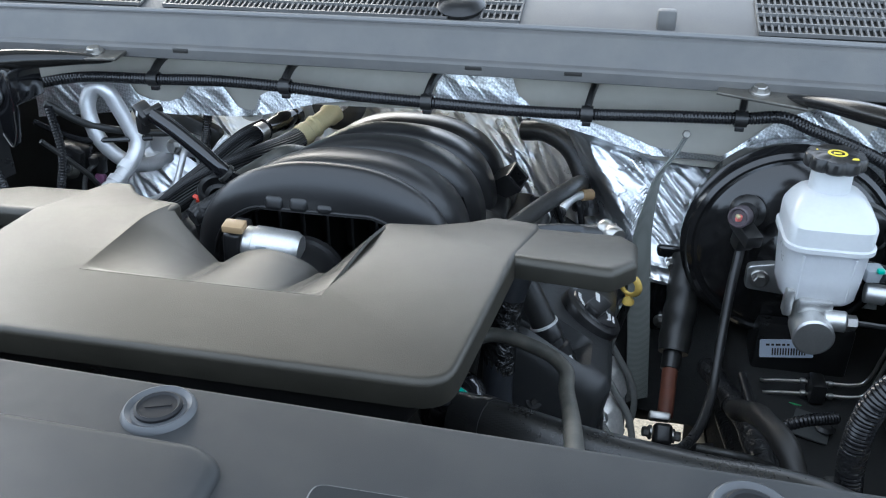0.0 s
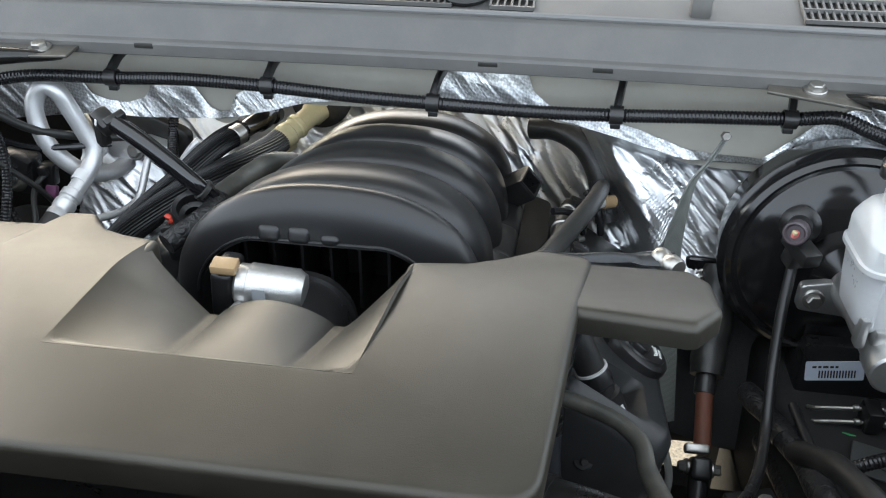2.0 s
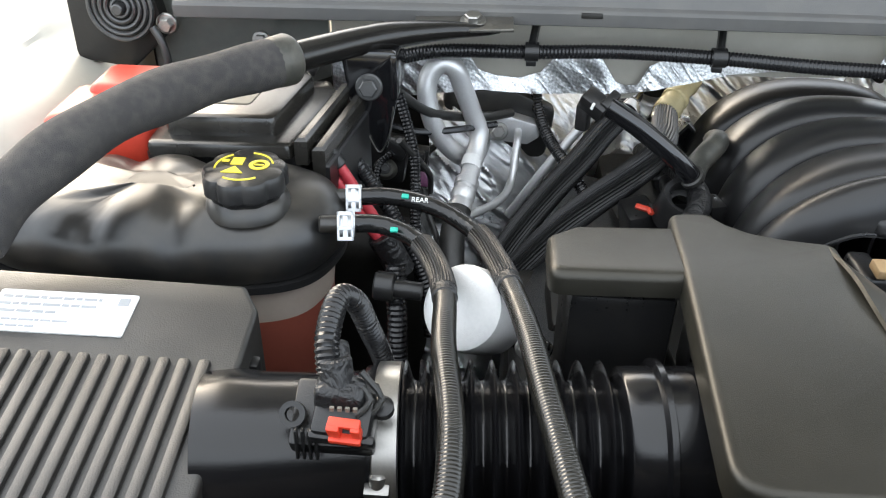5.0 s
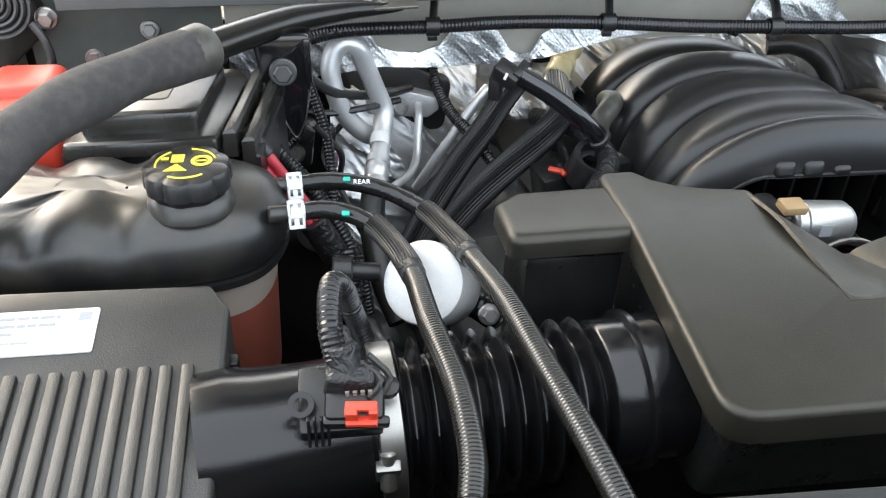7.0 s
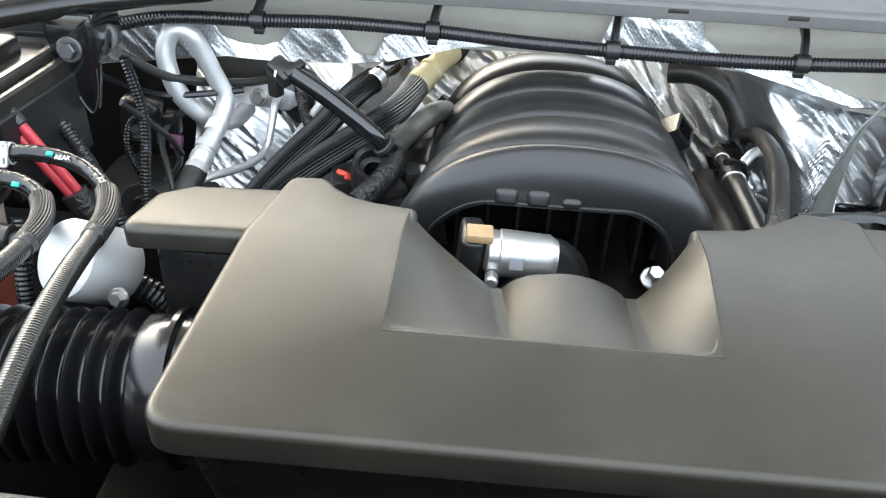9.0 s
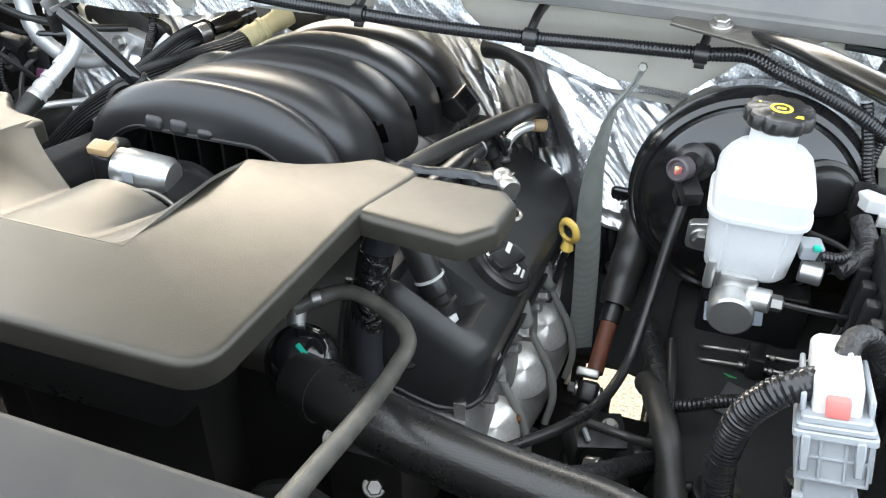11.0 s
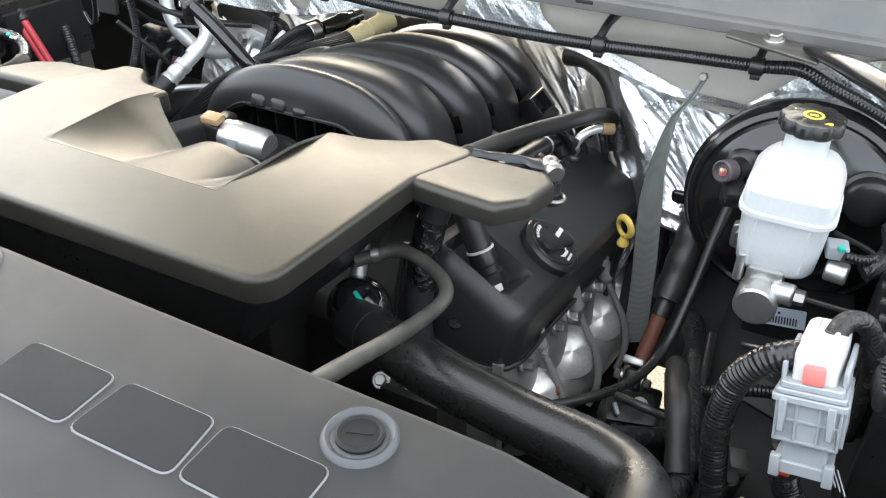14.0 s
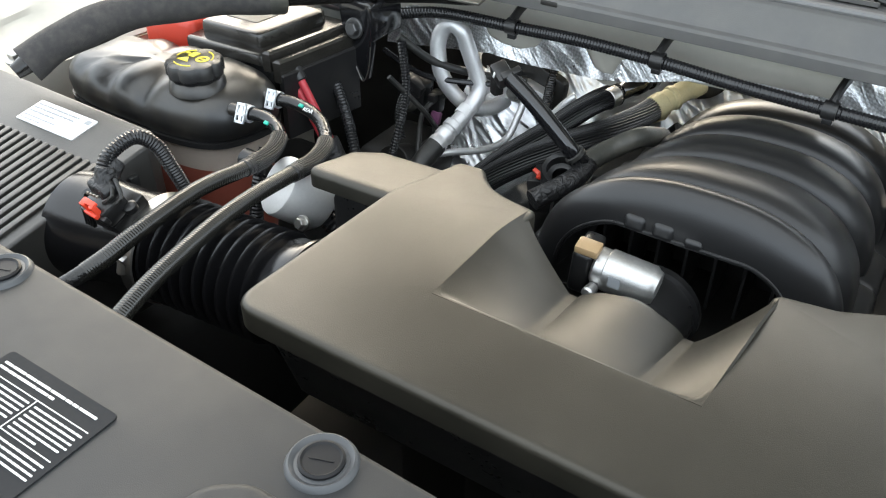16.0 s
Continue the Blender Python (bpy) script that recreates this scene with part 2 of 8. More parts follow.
GREYSTEEL = material("dull_grey_steel", (0.22, 0.21, 0.19), 0.42, 0.9, 0.15, 50, wrinkle=0.2, wrinkle_scale=50)
INTAKEDARK = material("black_intake_inside", (0.014, 0.014, 0.014), 0.35, 0, 0.1, 20)
BRACEPAINT = material("satin_black_brace_paint", (0.010, 0.0095, 0.009), 0.16, 0, 0.15, 14, spec=0.5, grain=0.15, dust=0.02)
RUSTBOLT = material("rusty_bolt_steel", (0.24, 0.11, 0.06), 0.6, 0.4, 0.3, 60)
GLOSSTAPE = material("glossy_vinyl_tape", (0.011, 0.011, 0.011), 0.22, 0, 0.2, 30, wrinkle=0.8, wrinkle_scale=70)
FELT = material("black_hood_liner_felt", (0.022, 0.022, 0.023), 0.9, 0, 0.25, 12, grain=0.6, grain_scale=500)
GRAVEL = material("sandy_gravel", (0.25, 0.21, 0.15), 0.9, 0, 0.85, 120, grain=0.8, grain_scale=180)
LINER = material("wheel_liner_felt", (0.014, 0.014, 0.0135), 0.85, 0, 0.3, 14, grain=0.5)


def clear_material(name, base, rough, through_light, ss=0.3):
    m = material(name, base, rough, 0, 0.05, 14)
    b = m.node_tree.nodes["Principled BSDF"]
    b.inputs["Subsurface Weight"].default_value = ss
    b.inputs["Subsurface Radius"].default_value = (0.02, 0.02, 0.018)
    b.inputs["Transmission Weight"].default_value = through_light
    return m


MILKY = clear_material("milky_reservoir_plastic", (0.62, 0.63, 0.63), 0.32, 0.10)
MILKYLOW = clear_material("milky_plastic_with_fluid", (0.66, 0.67, 0.68), 0.30, 0.08)
TANKCLEAR = clear_material("red_coolant_in_milky_tank", (0.27, 0.075, 0.052), 0.30, 0.0, 0.1)
TANKDRY = clear_material("milky_tank_wall", (0.46, 0.39, 0.33), 0.35, 0.0, 0.1)


# ---- mesh tools ----
from mathutils.geometry import tessellate_polygon

ORIGIN = {}


def thing(name, label, category, at, group="", kind=""):
    ob = new(name)
    ob.empty_display_size = 0.02
    ob.location = at
    ORIGIN[ob.name] = Vector(at)
    return tagged(ob, label, category, group, kind)


def mesh_object(name, bm, mat, smooth=38):
    bmesh.ops.recalc_face_normals(bm, faces=bm.faces[:])
    me = bpy.data.meshes.new(name)
    lo = Vector([min(v.co[i] for v in bm.verts) for i in range(3)])
    hi = Vector([max(v.co[i] for v in bm.verts) for i in range(3)])
    c = (lo + hi) / 2
    bmesh.ops.translate(bm, verts=bm.verts[:], vec=-c)
    bm.to_mesh(me)
    bm.free()
    me.materials.append(mat)
    me.polygons.foreach_set("use_smooth", [smooth > 0] * len(me.polygons))
    if smooth > 0:
        me.set_sharp_from_angle(angle=radians(smooth))
    ob = new(name, me)
    return ob, c


def part(name, bm, mat, parent, label="", smooth=38, kind=""):
    ob, c = mesh_object(name, bm, mat, smooth)
    ob.parent = parent
    ob.location = c - ORIGIN[parent.name]
    ORIGIN[ob.name] = c
    return tagged(ob, label, "", "", kind)


def single(name, bm, mat, label, category="", group="", kind="", smooth=38):
    ob, c = mesh_object(name, bm, mat, smooth)
    ob.location = c
    ORIGIN[ob.name] = c
    return tagged(ob, label, category, group, kind)


def join(*bms):
    out = bms[0]
    for b in bms[1:]:
        me = bpy.data.meshes.new("tmp")
        b.to_mesh(me)
        out.from_mesh(me)
        b.free()
        bpy.data.meshes.remove(me)
    return out


def turn(bm, m):
    bmesh.ops.transform(bm, matrix=m, verts=bm.verts[:])
    return bm


def bevel_all(bm, r, seg=2, angle=30):
    if r > 0:
        es = [e for e in bm.edges if len(e.link_faces) == 2 and e.calc_face_angle(0) > radians(angle)]
        bmesh.ops.bevel(bm, geom=es, offset=r, segments=seg, profile=0.5, affect="EDGES", clamp_overlap=True)
    return bm


def box(x0, x1, y0, y1, z0, z1, r=0.003, seg=2):
    bm = bmesh.new()
    bmesh.ops.create_cube(bm, size=1)
    turn(bm, Matrix.Translation(((x0 + x1) / 2, (y0 + y1) / 2, (z0 + z1) / 2)) @ Matrix.Diagonal((x1 - x0, y1 - y0, z1 - z0, 1)))
    return bevel_all(bm, r, seg)


def block(sx, sy, sz, m, r=0.003, seg=2):
    return turn(box(-sx / 2, sx / 2, -sy / 2, sy / 2, -sz / 2, sz / 2, r, seg), m)


def basis(p, axis, up=(0, 0, 1)):
    """A frame at p with local z along axis."""
    z = Vector(axis).normalized()
    u = Vector(up)
    if abs(z.dot(u.normalized())) > 0.97:
        u = Vector((0, 1, 0))
    x = u.cross(z).normalized()
    y = z.cross(x)
    m = Matrix((x, y, z)).transposed().to_4x4()
    m.translation = Vector(p)
    return m


def lathe(profile, p, axis=(0, 0, 1), seg=32, wave=None, up=(0, 0, 1)):
    """Turn (radius, height) pairs round the axis at p; wave(angle) scales the radius."""
    bm = bmesh.new()
    rings = []
    for r, h in profile:
        if r <= 1e-6:
            rings.append([bm.verts.new((0, 0, h))])
            continue
        ring = []
        for i in range(seg):
            a = 2 * math.pi * i / seg
            k = r * (wave(a) if wave else 1)
            ring.append(bm.verts.new((k * math.cos(a), k * math.sin(a), h)))
        rings.append(ring)
    for a, b in zip(rings, rings[1:]):
        for i in range(seg):
            j = (i + 1) % seg
            if len(a) == 1 and len(b) > 1:
                bm.faces.new((a[0], b[i], b[j]))
            elif len(b) == 1 and len(a) > 1:
                bm.faces.new((a[i], a[j], b[0]))
            elif len(a) > 1:
                bm.faces.new((a[i], a[j], b[j], b[i]))
    return turn(bm, basis(p, axis, up))


def rod(p0, p1, r, r1=None, seg=20, edge=0.0015):
    p0, p1 = Vector(p0), Vector(p1)
    h = (p1 - p0).length
    r1 = r if r1 is None else r1
    e = min(edge, r * 0.4, r1 * 0.4, h * 0.3)
    return lathe([(0, 0), (r - e, 0), (r, e), (r1, h - e), (r1 - e, h), (0, h)], p0, p1 - p0, seg)


def smooth_line(points, step=0.006):
    """Points along a smooth curve through the given ones, at even steps."""
    p = [Vector(q) for q in points]
    p = [p[0] * 2 - p[1]] + p + [p[-1] * 2 - p[-2]]
    out = []
    for i in range(1, len(p) - 2):
        n = max(2, int((p[i + 1] - p[i]).length / step))
        for k in range(n):
            t = k / n
            a, b, c, d = p[i - 1], p[i], p[i + 1], p[i + 2]
            out.append(0.5 * ((2 * b) + (c - a) * t + (2 * a - 5 * b + 4 * c - d) * t * t + (3 * b - a - 3 * c + d) * t ** 3))
    out.append(p[-2])
    return out


def tube(points, r, seg=12, step=0.006, ends=True, flat=1.0, raw=False, cords=0):
    """Sweep a round section along a smooth line. r: a number or a function of the length so far and the whole. cords: raised threads along the line."""
    if cords:
        seg = cords * 4
    line = [Vector(q) for q in points] if raw else smooth_line(points, step)
    bm = bmesh.new()
    total = sum((b - a).length for a, b in zip(line, line[1:]))
    t = (line[1] - line[0]).normalized()
    side = t.cross(Vector((0, 0, 1)))
    if side.length < 0.05:
        side = t.cross(Vector((0, 1, 0)))
    side.normalize()
    rings, done = [], 0.0
    for i, q in enumerate(line):
        if i:
            done += (q - line[i - 1]).length
        d = (line[min(i + 1, len(line) - 1)] - line[max(i - 1, 0)]).normalized()
        side = (side - d * side.dot(d)).normalized()
        other = d.cross(side)
        k = r(done, total) if callable(r) else r
        ring = []
        for j in range(seg):
            a = 2 * math.pi * j / seg + (done * 2.5 if cords else 0)
            kj = k * (1 + (0.0, -0.035, -0.085, -0.035)[j % 4]) if cords else k
            ring.append(bm.verts.new(q + side * (kj * math.cos(a)) + other * (kj * flat * math.sin(a))))
        rings.append(ring)
    for a, b in zip(rings, rings[1:]):
        for j in range(seg):
            bm.faces.new((a[j], a[(j + 1) % seg], b[(j + 1) % seg], b[j]))
    if ends:
        bm.faces.new(rings[0])
        bm.faces.new(rings[-1])
    return bm


def conduit(points, r, pitch=0.0045, depth=0.0011, seg=14):
    """Corrugated split loom."""
    return tube(points, lambda s, total: r - depth * (0.5 - 0.5 * math.cos(2 * math.pi * s / pitch)) , seg, pitch / 4)


def fillet(poly, radii, n=5):
    """Round the corners of a flat outline. radii: one number or one for each corner."""
    out, m = [], len(poly)
    for i in range(m):
        p = Vector(poly[i])
        a, b = Vector(poly[i - 1]), Vector(poly[(i + 1) % m])
        r = radii[i] if hasattr(radii, "__len__") else radii
        u, v = (a - p).normalized(), (b - p).normalized()
        ang = u.angle(v)
        if r <= 0 or ang > 3.05:
            out.append(p)
            continue
        d = min(r / math.tan(ang / 2), 0.45 * (a - p).length, 0.45 * (b - p).length)
        s, e = p + u * d, p + v * d
        for k in range(n + 1):
            t = k / n
            out.append(s * (1 - t) ** 2 + p * 2 * t * (1 - t) + e * t * t)
    return out


def prism(poly, z0, z1, r=0.0, seg=3, m=None, r_low=0.0):
    """A plate with the outline poly (x, y) between z0 and z1; r rounds the upper rim."""
    bm = bmesh.new()
    low = [bm.verts.new((p[0], p[1], z0)) for p in poly]
    top = [bm.verts.new((p[0], p[1], z1)) for p in poly]
    n = len(poly)
    f_top = bm.faces.new(top)
    f_low = bm.faces.new(low[::-1])
    for i in range(n):
        j = (i + 1) % n
        bm.faces.new((low[i], low[j], top[j], top[i]))
    bmesh.ops.recalc_face_normals(bm, faces=bm.faces[:])
    if r > 0:
        bmesh.ops.bevel(bm, geom=list(f_top.edges), offset=r, segments=seg, profile=0.5, affect="EDGES", clamp_overlap=False)
    if r_low > 0:
        bmesh.ops.bevel(bm, geom=list(f_low.edges), offset=r_low, segments=2, profile=0.5, affect="EDGES", clamp_overlap=False)
    bmesh.ops.triangulate(bm, faces=[f for f in bm.faces if len(f.verts) > 4])
    return turn(bm, m) if m else bm


def plate(poly, z0, z1, r=0.006, seg=4):
    """Like prism, for outlines with inner corners: the rounded rim is made of shrinking rings."""
    n = len(poly)
    P = [Vector((p[0], p[1])) for p in poly]
    nrm = []
    for i in range(n):
        d = (P[(i + 1) % n] - P[i - 1]).normalized()
        nrm.append(Vector((-d.y, d.x)))
    bm = bmesh.new()
    levels = [(0.0, z0)] + [(r * (1 - math.cos(k / seg * math.pi / 2)), z1 - r + r * math.sin(k / seg * math.pi / 2)) for k in range(seg + 1)] + [(r + 0.003, z1)]
    rings = [[bm.verts.new((p.x + q.x * o, p.y + q.y * o, z)) for p, q in zip(P, nrm)] for o, z in levels]
    for a, b in zip(rings, rings[1:]):
        for j in range(n):
            bm.faces.new((a[j], a[(j + 1) % n], b[(j + 1) % n], b[j]))
    for ring in (rings[-1], rings[0]):
        for tri in tessellate_polygon([[v.co for v in ring]]):
            try:
                bm.faces.new([ring[k] for k in tri])
            except ValueError:
                pass
    return bm


def rect(x0, x1, y0, y1):
    return [(x0, y0), (x1, y0), (x1, y1), (x0, y1)]


def sheet(fn, nu, nv, thick=0.0):
    """A grid of fn(u, v), u and v from 0 to 1, with a back if thick."""
    bm = bmesh.new()
    g = [[bm.verts.new(fn(i / nu, j / nv)) for j in range(nv + 1)] for i in range(nu + 1)]
    for i in range(nu):
        for j in range(nv):
            bm.faces.new((g[i][j], g[i + 1][j], g[i + 1][j + 1], g[i][j + 1]))
    if thick:
        bmesh.ops.recalc_face_normals(bm, faces=bm.faces[:])
        bmesh.ops.solidify(bm, geom=bm.faces[:], thickness=thick)
    return bm


def hexbolt(parent, name, p, axis, r=0.007, h=0.006, mat=None, washer=True, label=""):
    mat = mat or STEEL
    head = lathe([(0, 0.0015), (r, 0.0015), (r, h * 0.85), (r * 0.85, h), (0, h)], p, axis, 6)
    if washer:
        head = join(head, lathe([(0, -0.002), (r * 1.45, -0.002), (r * 1.45, 0.0008), (r * 1.3, 0.0018), (0, 0.0018)], p, axis, 20))
    return part(name, head, mat, parent, label, 30)


def plaque(parent, name, m, w, h, mat, bars=(), bar_mat=None, label="", thick=0.0008, corner=0.002):
    """A thin label in the plane of m, with printed bars (x, y, w, h) measured from its lower left corner."""
    p = part(name, prism(fillet(rect(0, w, 0, h), corner, 3), -0.0006, thick, 0.0, m=m), mat, parent, label, 30)
    if bars:
        ink = None
        for x, y, bw, bh in bars:
            b = prism(rect(x, x + bw, y, y + bh), thick, thick + 0.0005, m=m)
            ink = join(ink, b) if ink else b
        part("printing", ink, bar_mat or DARKINK, p, "", 30, "stuff")
    return p


def text_bars(x0, y0, w, rows, pitch, height, seed=1, gap=0.12):
    """Lines of unreadable print as bars of word length."""
    rng = random.Random(seed)
    out = []
    for k in range(rows):
        x = x0
        end = x0 + w * (1 if k < rows - 1 else 0.6)
        while x < end - 0.002:
            bw = min(rng.uniform(0.05, 0.2) * w, end - x)
            out.append((x, y0 - k * pitch, bw, height))
            x += bw + gap * height * 6
    return out

# ---- large structure ----
CX = -0.335   # middle of the engine

single("ground", sheet(lambda u, v: ((u - 0.5) * 900, (v - 0.5) * 900, 0.0), 6, 6), GRAVEL, "dusty sandy gravel ground under the vehicle", "ground", kind="structure")


def lerp_table(x, table):
    for (a, p), (b, q) in zip(table, table[1:]):
        if x <= b:
            t = max(0.0, (x - a) / (b - a))
            return p + (q - p) * t
    return table[-1][1]


def ease_table(x, table):
    for (a, p), (b, q) in zip(table, table[1:]):
        if x <= b:
            t = max(0.0, (x - a) / (b - a))
            return p + (q - p) * t * t * (3 - 2 * t)
    return table[-1][1]


def smooth_step(x, a, b):
    k = min(1.0, max(0.0, (x - a) / (b - a)))
    return k * k * (3 - 2 * k)


FOIL_TOP = [(-1.0, 1.07), (-0.93, 1.096), (-0.88, 1.114), (-0.757, 1.112), (-0.747, 1.095), (-0.725, 1.087), (-0.693, 1.085), (-0.668, 1.094), (-0.653, 1.113), (-0.597, 1.117),
            (-0.586, 1.101), (-0.576, 1.085), (-0.562, 1.080), (-0.545, 1.081), (-0.536, 1.106), (-0.52, 1.114), (-0.26, 1.120), (-0.248, 1.165), (-0.147, 1.165), (-0.138, 1.135), (-0.112, 1.113),
            (-0.06, 1.108), (0.005, 1.090), (0.066, 1.068), (0.109, 1.063), (0.157, 1.061), (0.17, 1.072), (0.214, 1.113), (0.246, 1.131), (0.30, 1.15), (0.40, 1.15)]
FOIL_LOW = [(-0.93, 1.046), (-0.743, 1.070), (-0.68, 1.068), (-0.56, 1.072), (-0.525, 1.079), (-0.48, 1.090), (-0.44, 1.102), (-0.39, 1.108), (-0.25, 1.112), (-0.10, 1.10), (-0.02, 1.080), (0.06, 1.058), (0.4, 1.052)]
FOIL_BACK = [(-1.0, 1.20), (-0.80, 1.215), (-0.60, 1.265), (-0.52, 1.408), (-0.14, 1.408), (0.0, 1.30), (0.06, 1.225), (0.40, 1.22)]


def foil_hang(x):
    return min(lerp_table(x, FOIL_TOP) - 0.004, lerp_table(x, FOIL_LOW))


def crumple(x, y, z):
    """Long sharp folds falling to the driver side, and soft dents between them."""
    c, d = (x + z) * 0.707, (x - z) * 0.707
    bend = 0.035 * noise.noise((x * 9, z * 9, 3.0))
    fold = 1 - abs(noise.noise(((c + bend) * 36, d * 4, 2.0))) * 3.2
    small = 1 - abs(noise.noise(((c - bend) * 95, d * 14, 5.0))) * 2.2
    return noise.noise((x * 8, y * 8, z * 8)) * 0.005 + 0.0055 * max(0.0, fold) ** 2 + 0.0020 * max(0.0, small) ** 2


def foil_apron(u, v):
    """The upper strip of the blanket, hanging over the edge of the painted panel."""
    x = -0.93 + 1.33 * u
    top, hang = lerp_table(x, FOIL_TOP), foil_hang(x)
    y, z = 1.162 - 0.007 * v, top + (hang - top) * v
    return (x, y - 0.35 * crumple(x, y, z), z)


def bulkhead_foil(u, v):
    """The main blanket: deep behind the engine, coming forward along a slanting fold on the driver side."""
    x = -0.81 + 1.21 * u
    back, hang = ease_table(x, FOIL_BACK), foil_hang(x)
    z = hang + 0.01 - (0.42 if x < 0.0 else 0.42 - 3.6 * min(x, 0.06)) * v
    drop = hang - z
    deep = back + 0.03 - 0.50 * max(0.0, drop)
    near = 1.175 + 0.032 * smooth_step(drop, 0.0, 0.035) - 0.48 * max(0.0, drop - 0.03)
    y = deep + (near - deep) * smooth_step(x, -0.17 + 0.85 * drop, -0.05 + 0.85 * drop)
    w = crumple(x, y, z)
    return (x, y - w, z + 0.4 * w)


single("insulation_apron", sheet(foil_apron, 340, 24, 0.002), FOILNET, "silver foil strip hanging over the painted bulkhead edge", "insulation", kind="structure")
single("bulkhead_insulation", sheet(bulkhead_foil, 420, 130), FOIL, "crumpled silver foil insulation blanket covering the engine bay bulkhead", "insulation", kind="structure")
single("bulkhead_wall", sheet(lambda u, v: (-1.25 + 2.1 * u, ease_table(-1.25 + 2.1 * u, FOIL_BACK) + 0.06, (0.52 if 0.08 < -1.25 + 2.1 * u < 0.19 else 0.03) * (1 - v) + 1.10 * v), 120, 6, 0.01), DARK, "dark sheet metal bulkhead behind the engine", "wall", kind="structure")

# upper painted panel with pressed beads
upper = thing("cowl_panel", "champagne painted sheet metal panel below the windscreen cowl", "panel", (-0.25, 1.18, 1.0), kind="structure")


def panel_sheet(u, v):
    x = -1.16 + 1.82 * u
    low = lerp_table(x, FOIL_TOP) - 0.02 if -1.0 < x < 0.36 else 1.0
    return (x, 1.176 + 0.004 * noise.noise((u * 16, v * 3, 1.0)), low + (1.20 - low) * v)


part("panel_sheet", sheet(lambda u, v: panel_sheet(0.126 + 0.874 * u, v), 160, 8, 0.008), PAINT, upper)
# same sheet as above, its shade carried by the darker paint
part("side_panel", sheet(lambda u, v: panel_sheet(0.124 * u, v), 24, 8, 0.008), SHADEPAINT, upper, "body-paint side panel in a shaded tone")

# grey plastic cowl: front face, bead, gutter and sloping rear part
LIP = [(1.112, 1.175), (1.095, 1.1735), (1.0905, 1.1755), (1.0895, 1.1890), (1.0925, 1.1925), (1.099, 1.195), (1.114, 1.222), (1.119, 1.229), (1.126, 1.233), (1.134, 1.231), (1.140, 1.224), (1.150, 1.217), (1.175, 1.216), (1.190, 1.222)]


def cowl_lip(u, v):
    x = -1.10 + 1.88 * u
    k = v * (len(LIP) - 1)
    i = min(int(k), len(LIP) - 2)
    f = k - i
    y, z = (LIP[i][j] + (LIP[i + 1][j] - LIP[i][j]) * f for j in (0, 1))
    bow = (x + 0.2) ** 2
    lift = 0.035 * max(0.0, (-0.98 - x) / 0.12) ** 2 if z > 1.2 else 0.0
    return (x, y + 0.012 * bow * 0.5, z - 0.012 * bow + 0.003 - lift * 0.3)


cowl = thing("windscreen_cowl", "grey weathered plastic windscreen cowl with slotted vent grilles", "cowl", (-0.2, 1.2, 1.18), kind="structure")
part("front_face", sheet(cowl_lip, 120, 60, 0.003), COWLGREY, cowl)
part("edge_seal", tube([(-1.09 + 0.094 * i, 1.127 + 0.006 * (-0.89 + 0.094 * i) ** 2, 1.2385 - 0.012 * (-0.89 + 0.094 * i) ** 2) for i in range(20)], 0.0042, 8, 0.03), SEAL, cowl, "pale rubber edge seal")
part("rear_slope", sheet(lambda u, v: (-1.15 + 1.95 * u, 1.186 + 0.40 * v, 1.218 + 0.115 * v + 0.004 * math.sin(v * 9)), 40, 10, 0.004), COWLGREY, cowl)


def vent(x0, x1, label):
    """One slotted grille: dark backing that stands in for the shade behind, a frame, and upright slats in two rows."""
    g = part("vent_backing", sheet(lambda u, v: (x0 + (x1 - x0) * u, 1.200 + 0.10 * v, 1.2256 + 0.029 * v), 2, 2, 0.002), DARK, cowl, "dark slotted vent")
    n = int((x1 - x0) / 0.0085)
    slats = None
    for i in range(n + 1):
        x = x0 + (x1 - x0) * i / n
        b = turn(box(x - 0.0014, x + 0.0014, 1.200, 1.300, -0.002, 0.002, 0), Matrix.Translation((0, 0, 1.228)) @ Matrix.Shear("XY", 4, (0, 0)))
        for v in b.verts:
            v.co.z += (v.co.y - 1.2) * 0.29
        slats = join(slats, b) if slats else b
    for k in range(5):
        y = 1.2 + 0.025 * k
        slats = join(slats, box(x0, x1, y - 0.0022, y + 0.0022, 1.226 + (y - 1.2) * 0.29, 1.231 + (y - 1.2) * 0.29, 0))
    part("vent_slats", slats, COWLGREY, g, "", 30, "stuff")


for a, b in ((-1.05, -0.74), (-0.70, -0.25), (-0.20, -0.145), (0.185, 0.42), (0.46, 0.70)):
    vent(a, b, "")
clip = part("cowl_clip", box(0.048, 0.074, 1.205, 1.225, 1.222, 1.252, 0.004), COWLGREY, cowl, "small grey plastic clip")
part("nozzle", join(lathe([(0, 0), (0.033, 0), (0.036, 0.006), (0.028, 0.014), (0.016, 0.018), (0, 0.018)], (-0.235, 1.235, 1.236), (0, -0.3, 1), 28), tube([(-0.235, 1.235, 1.25), (-0.28, 1.25, 1.262), (-0.36, 1.29, 1.28)], 0.012, 10)), BLACK, cowl, "black wiper pivot")
# solid dark boxes stand in for the shade inside the slots
for x in (-0.62, -0.19, -0.056, 0.36):
    part("slot", box(x - 0.012, x + 0.012, 1.0895, 1.0935, 1.1855, 1.1915, 0.001), DARK, cowl)

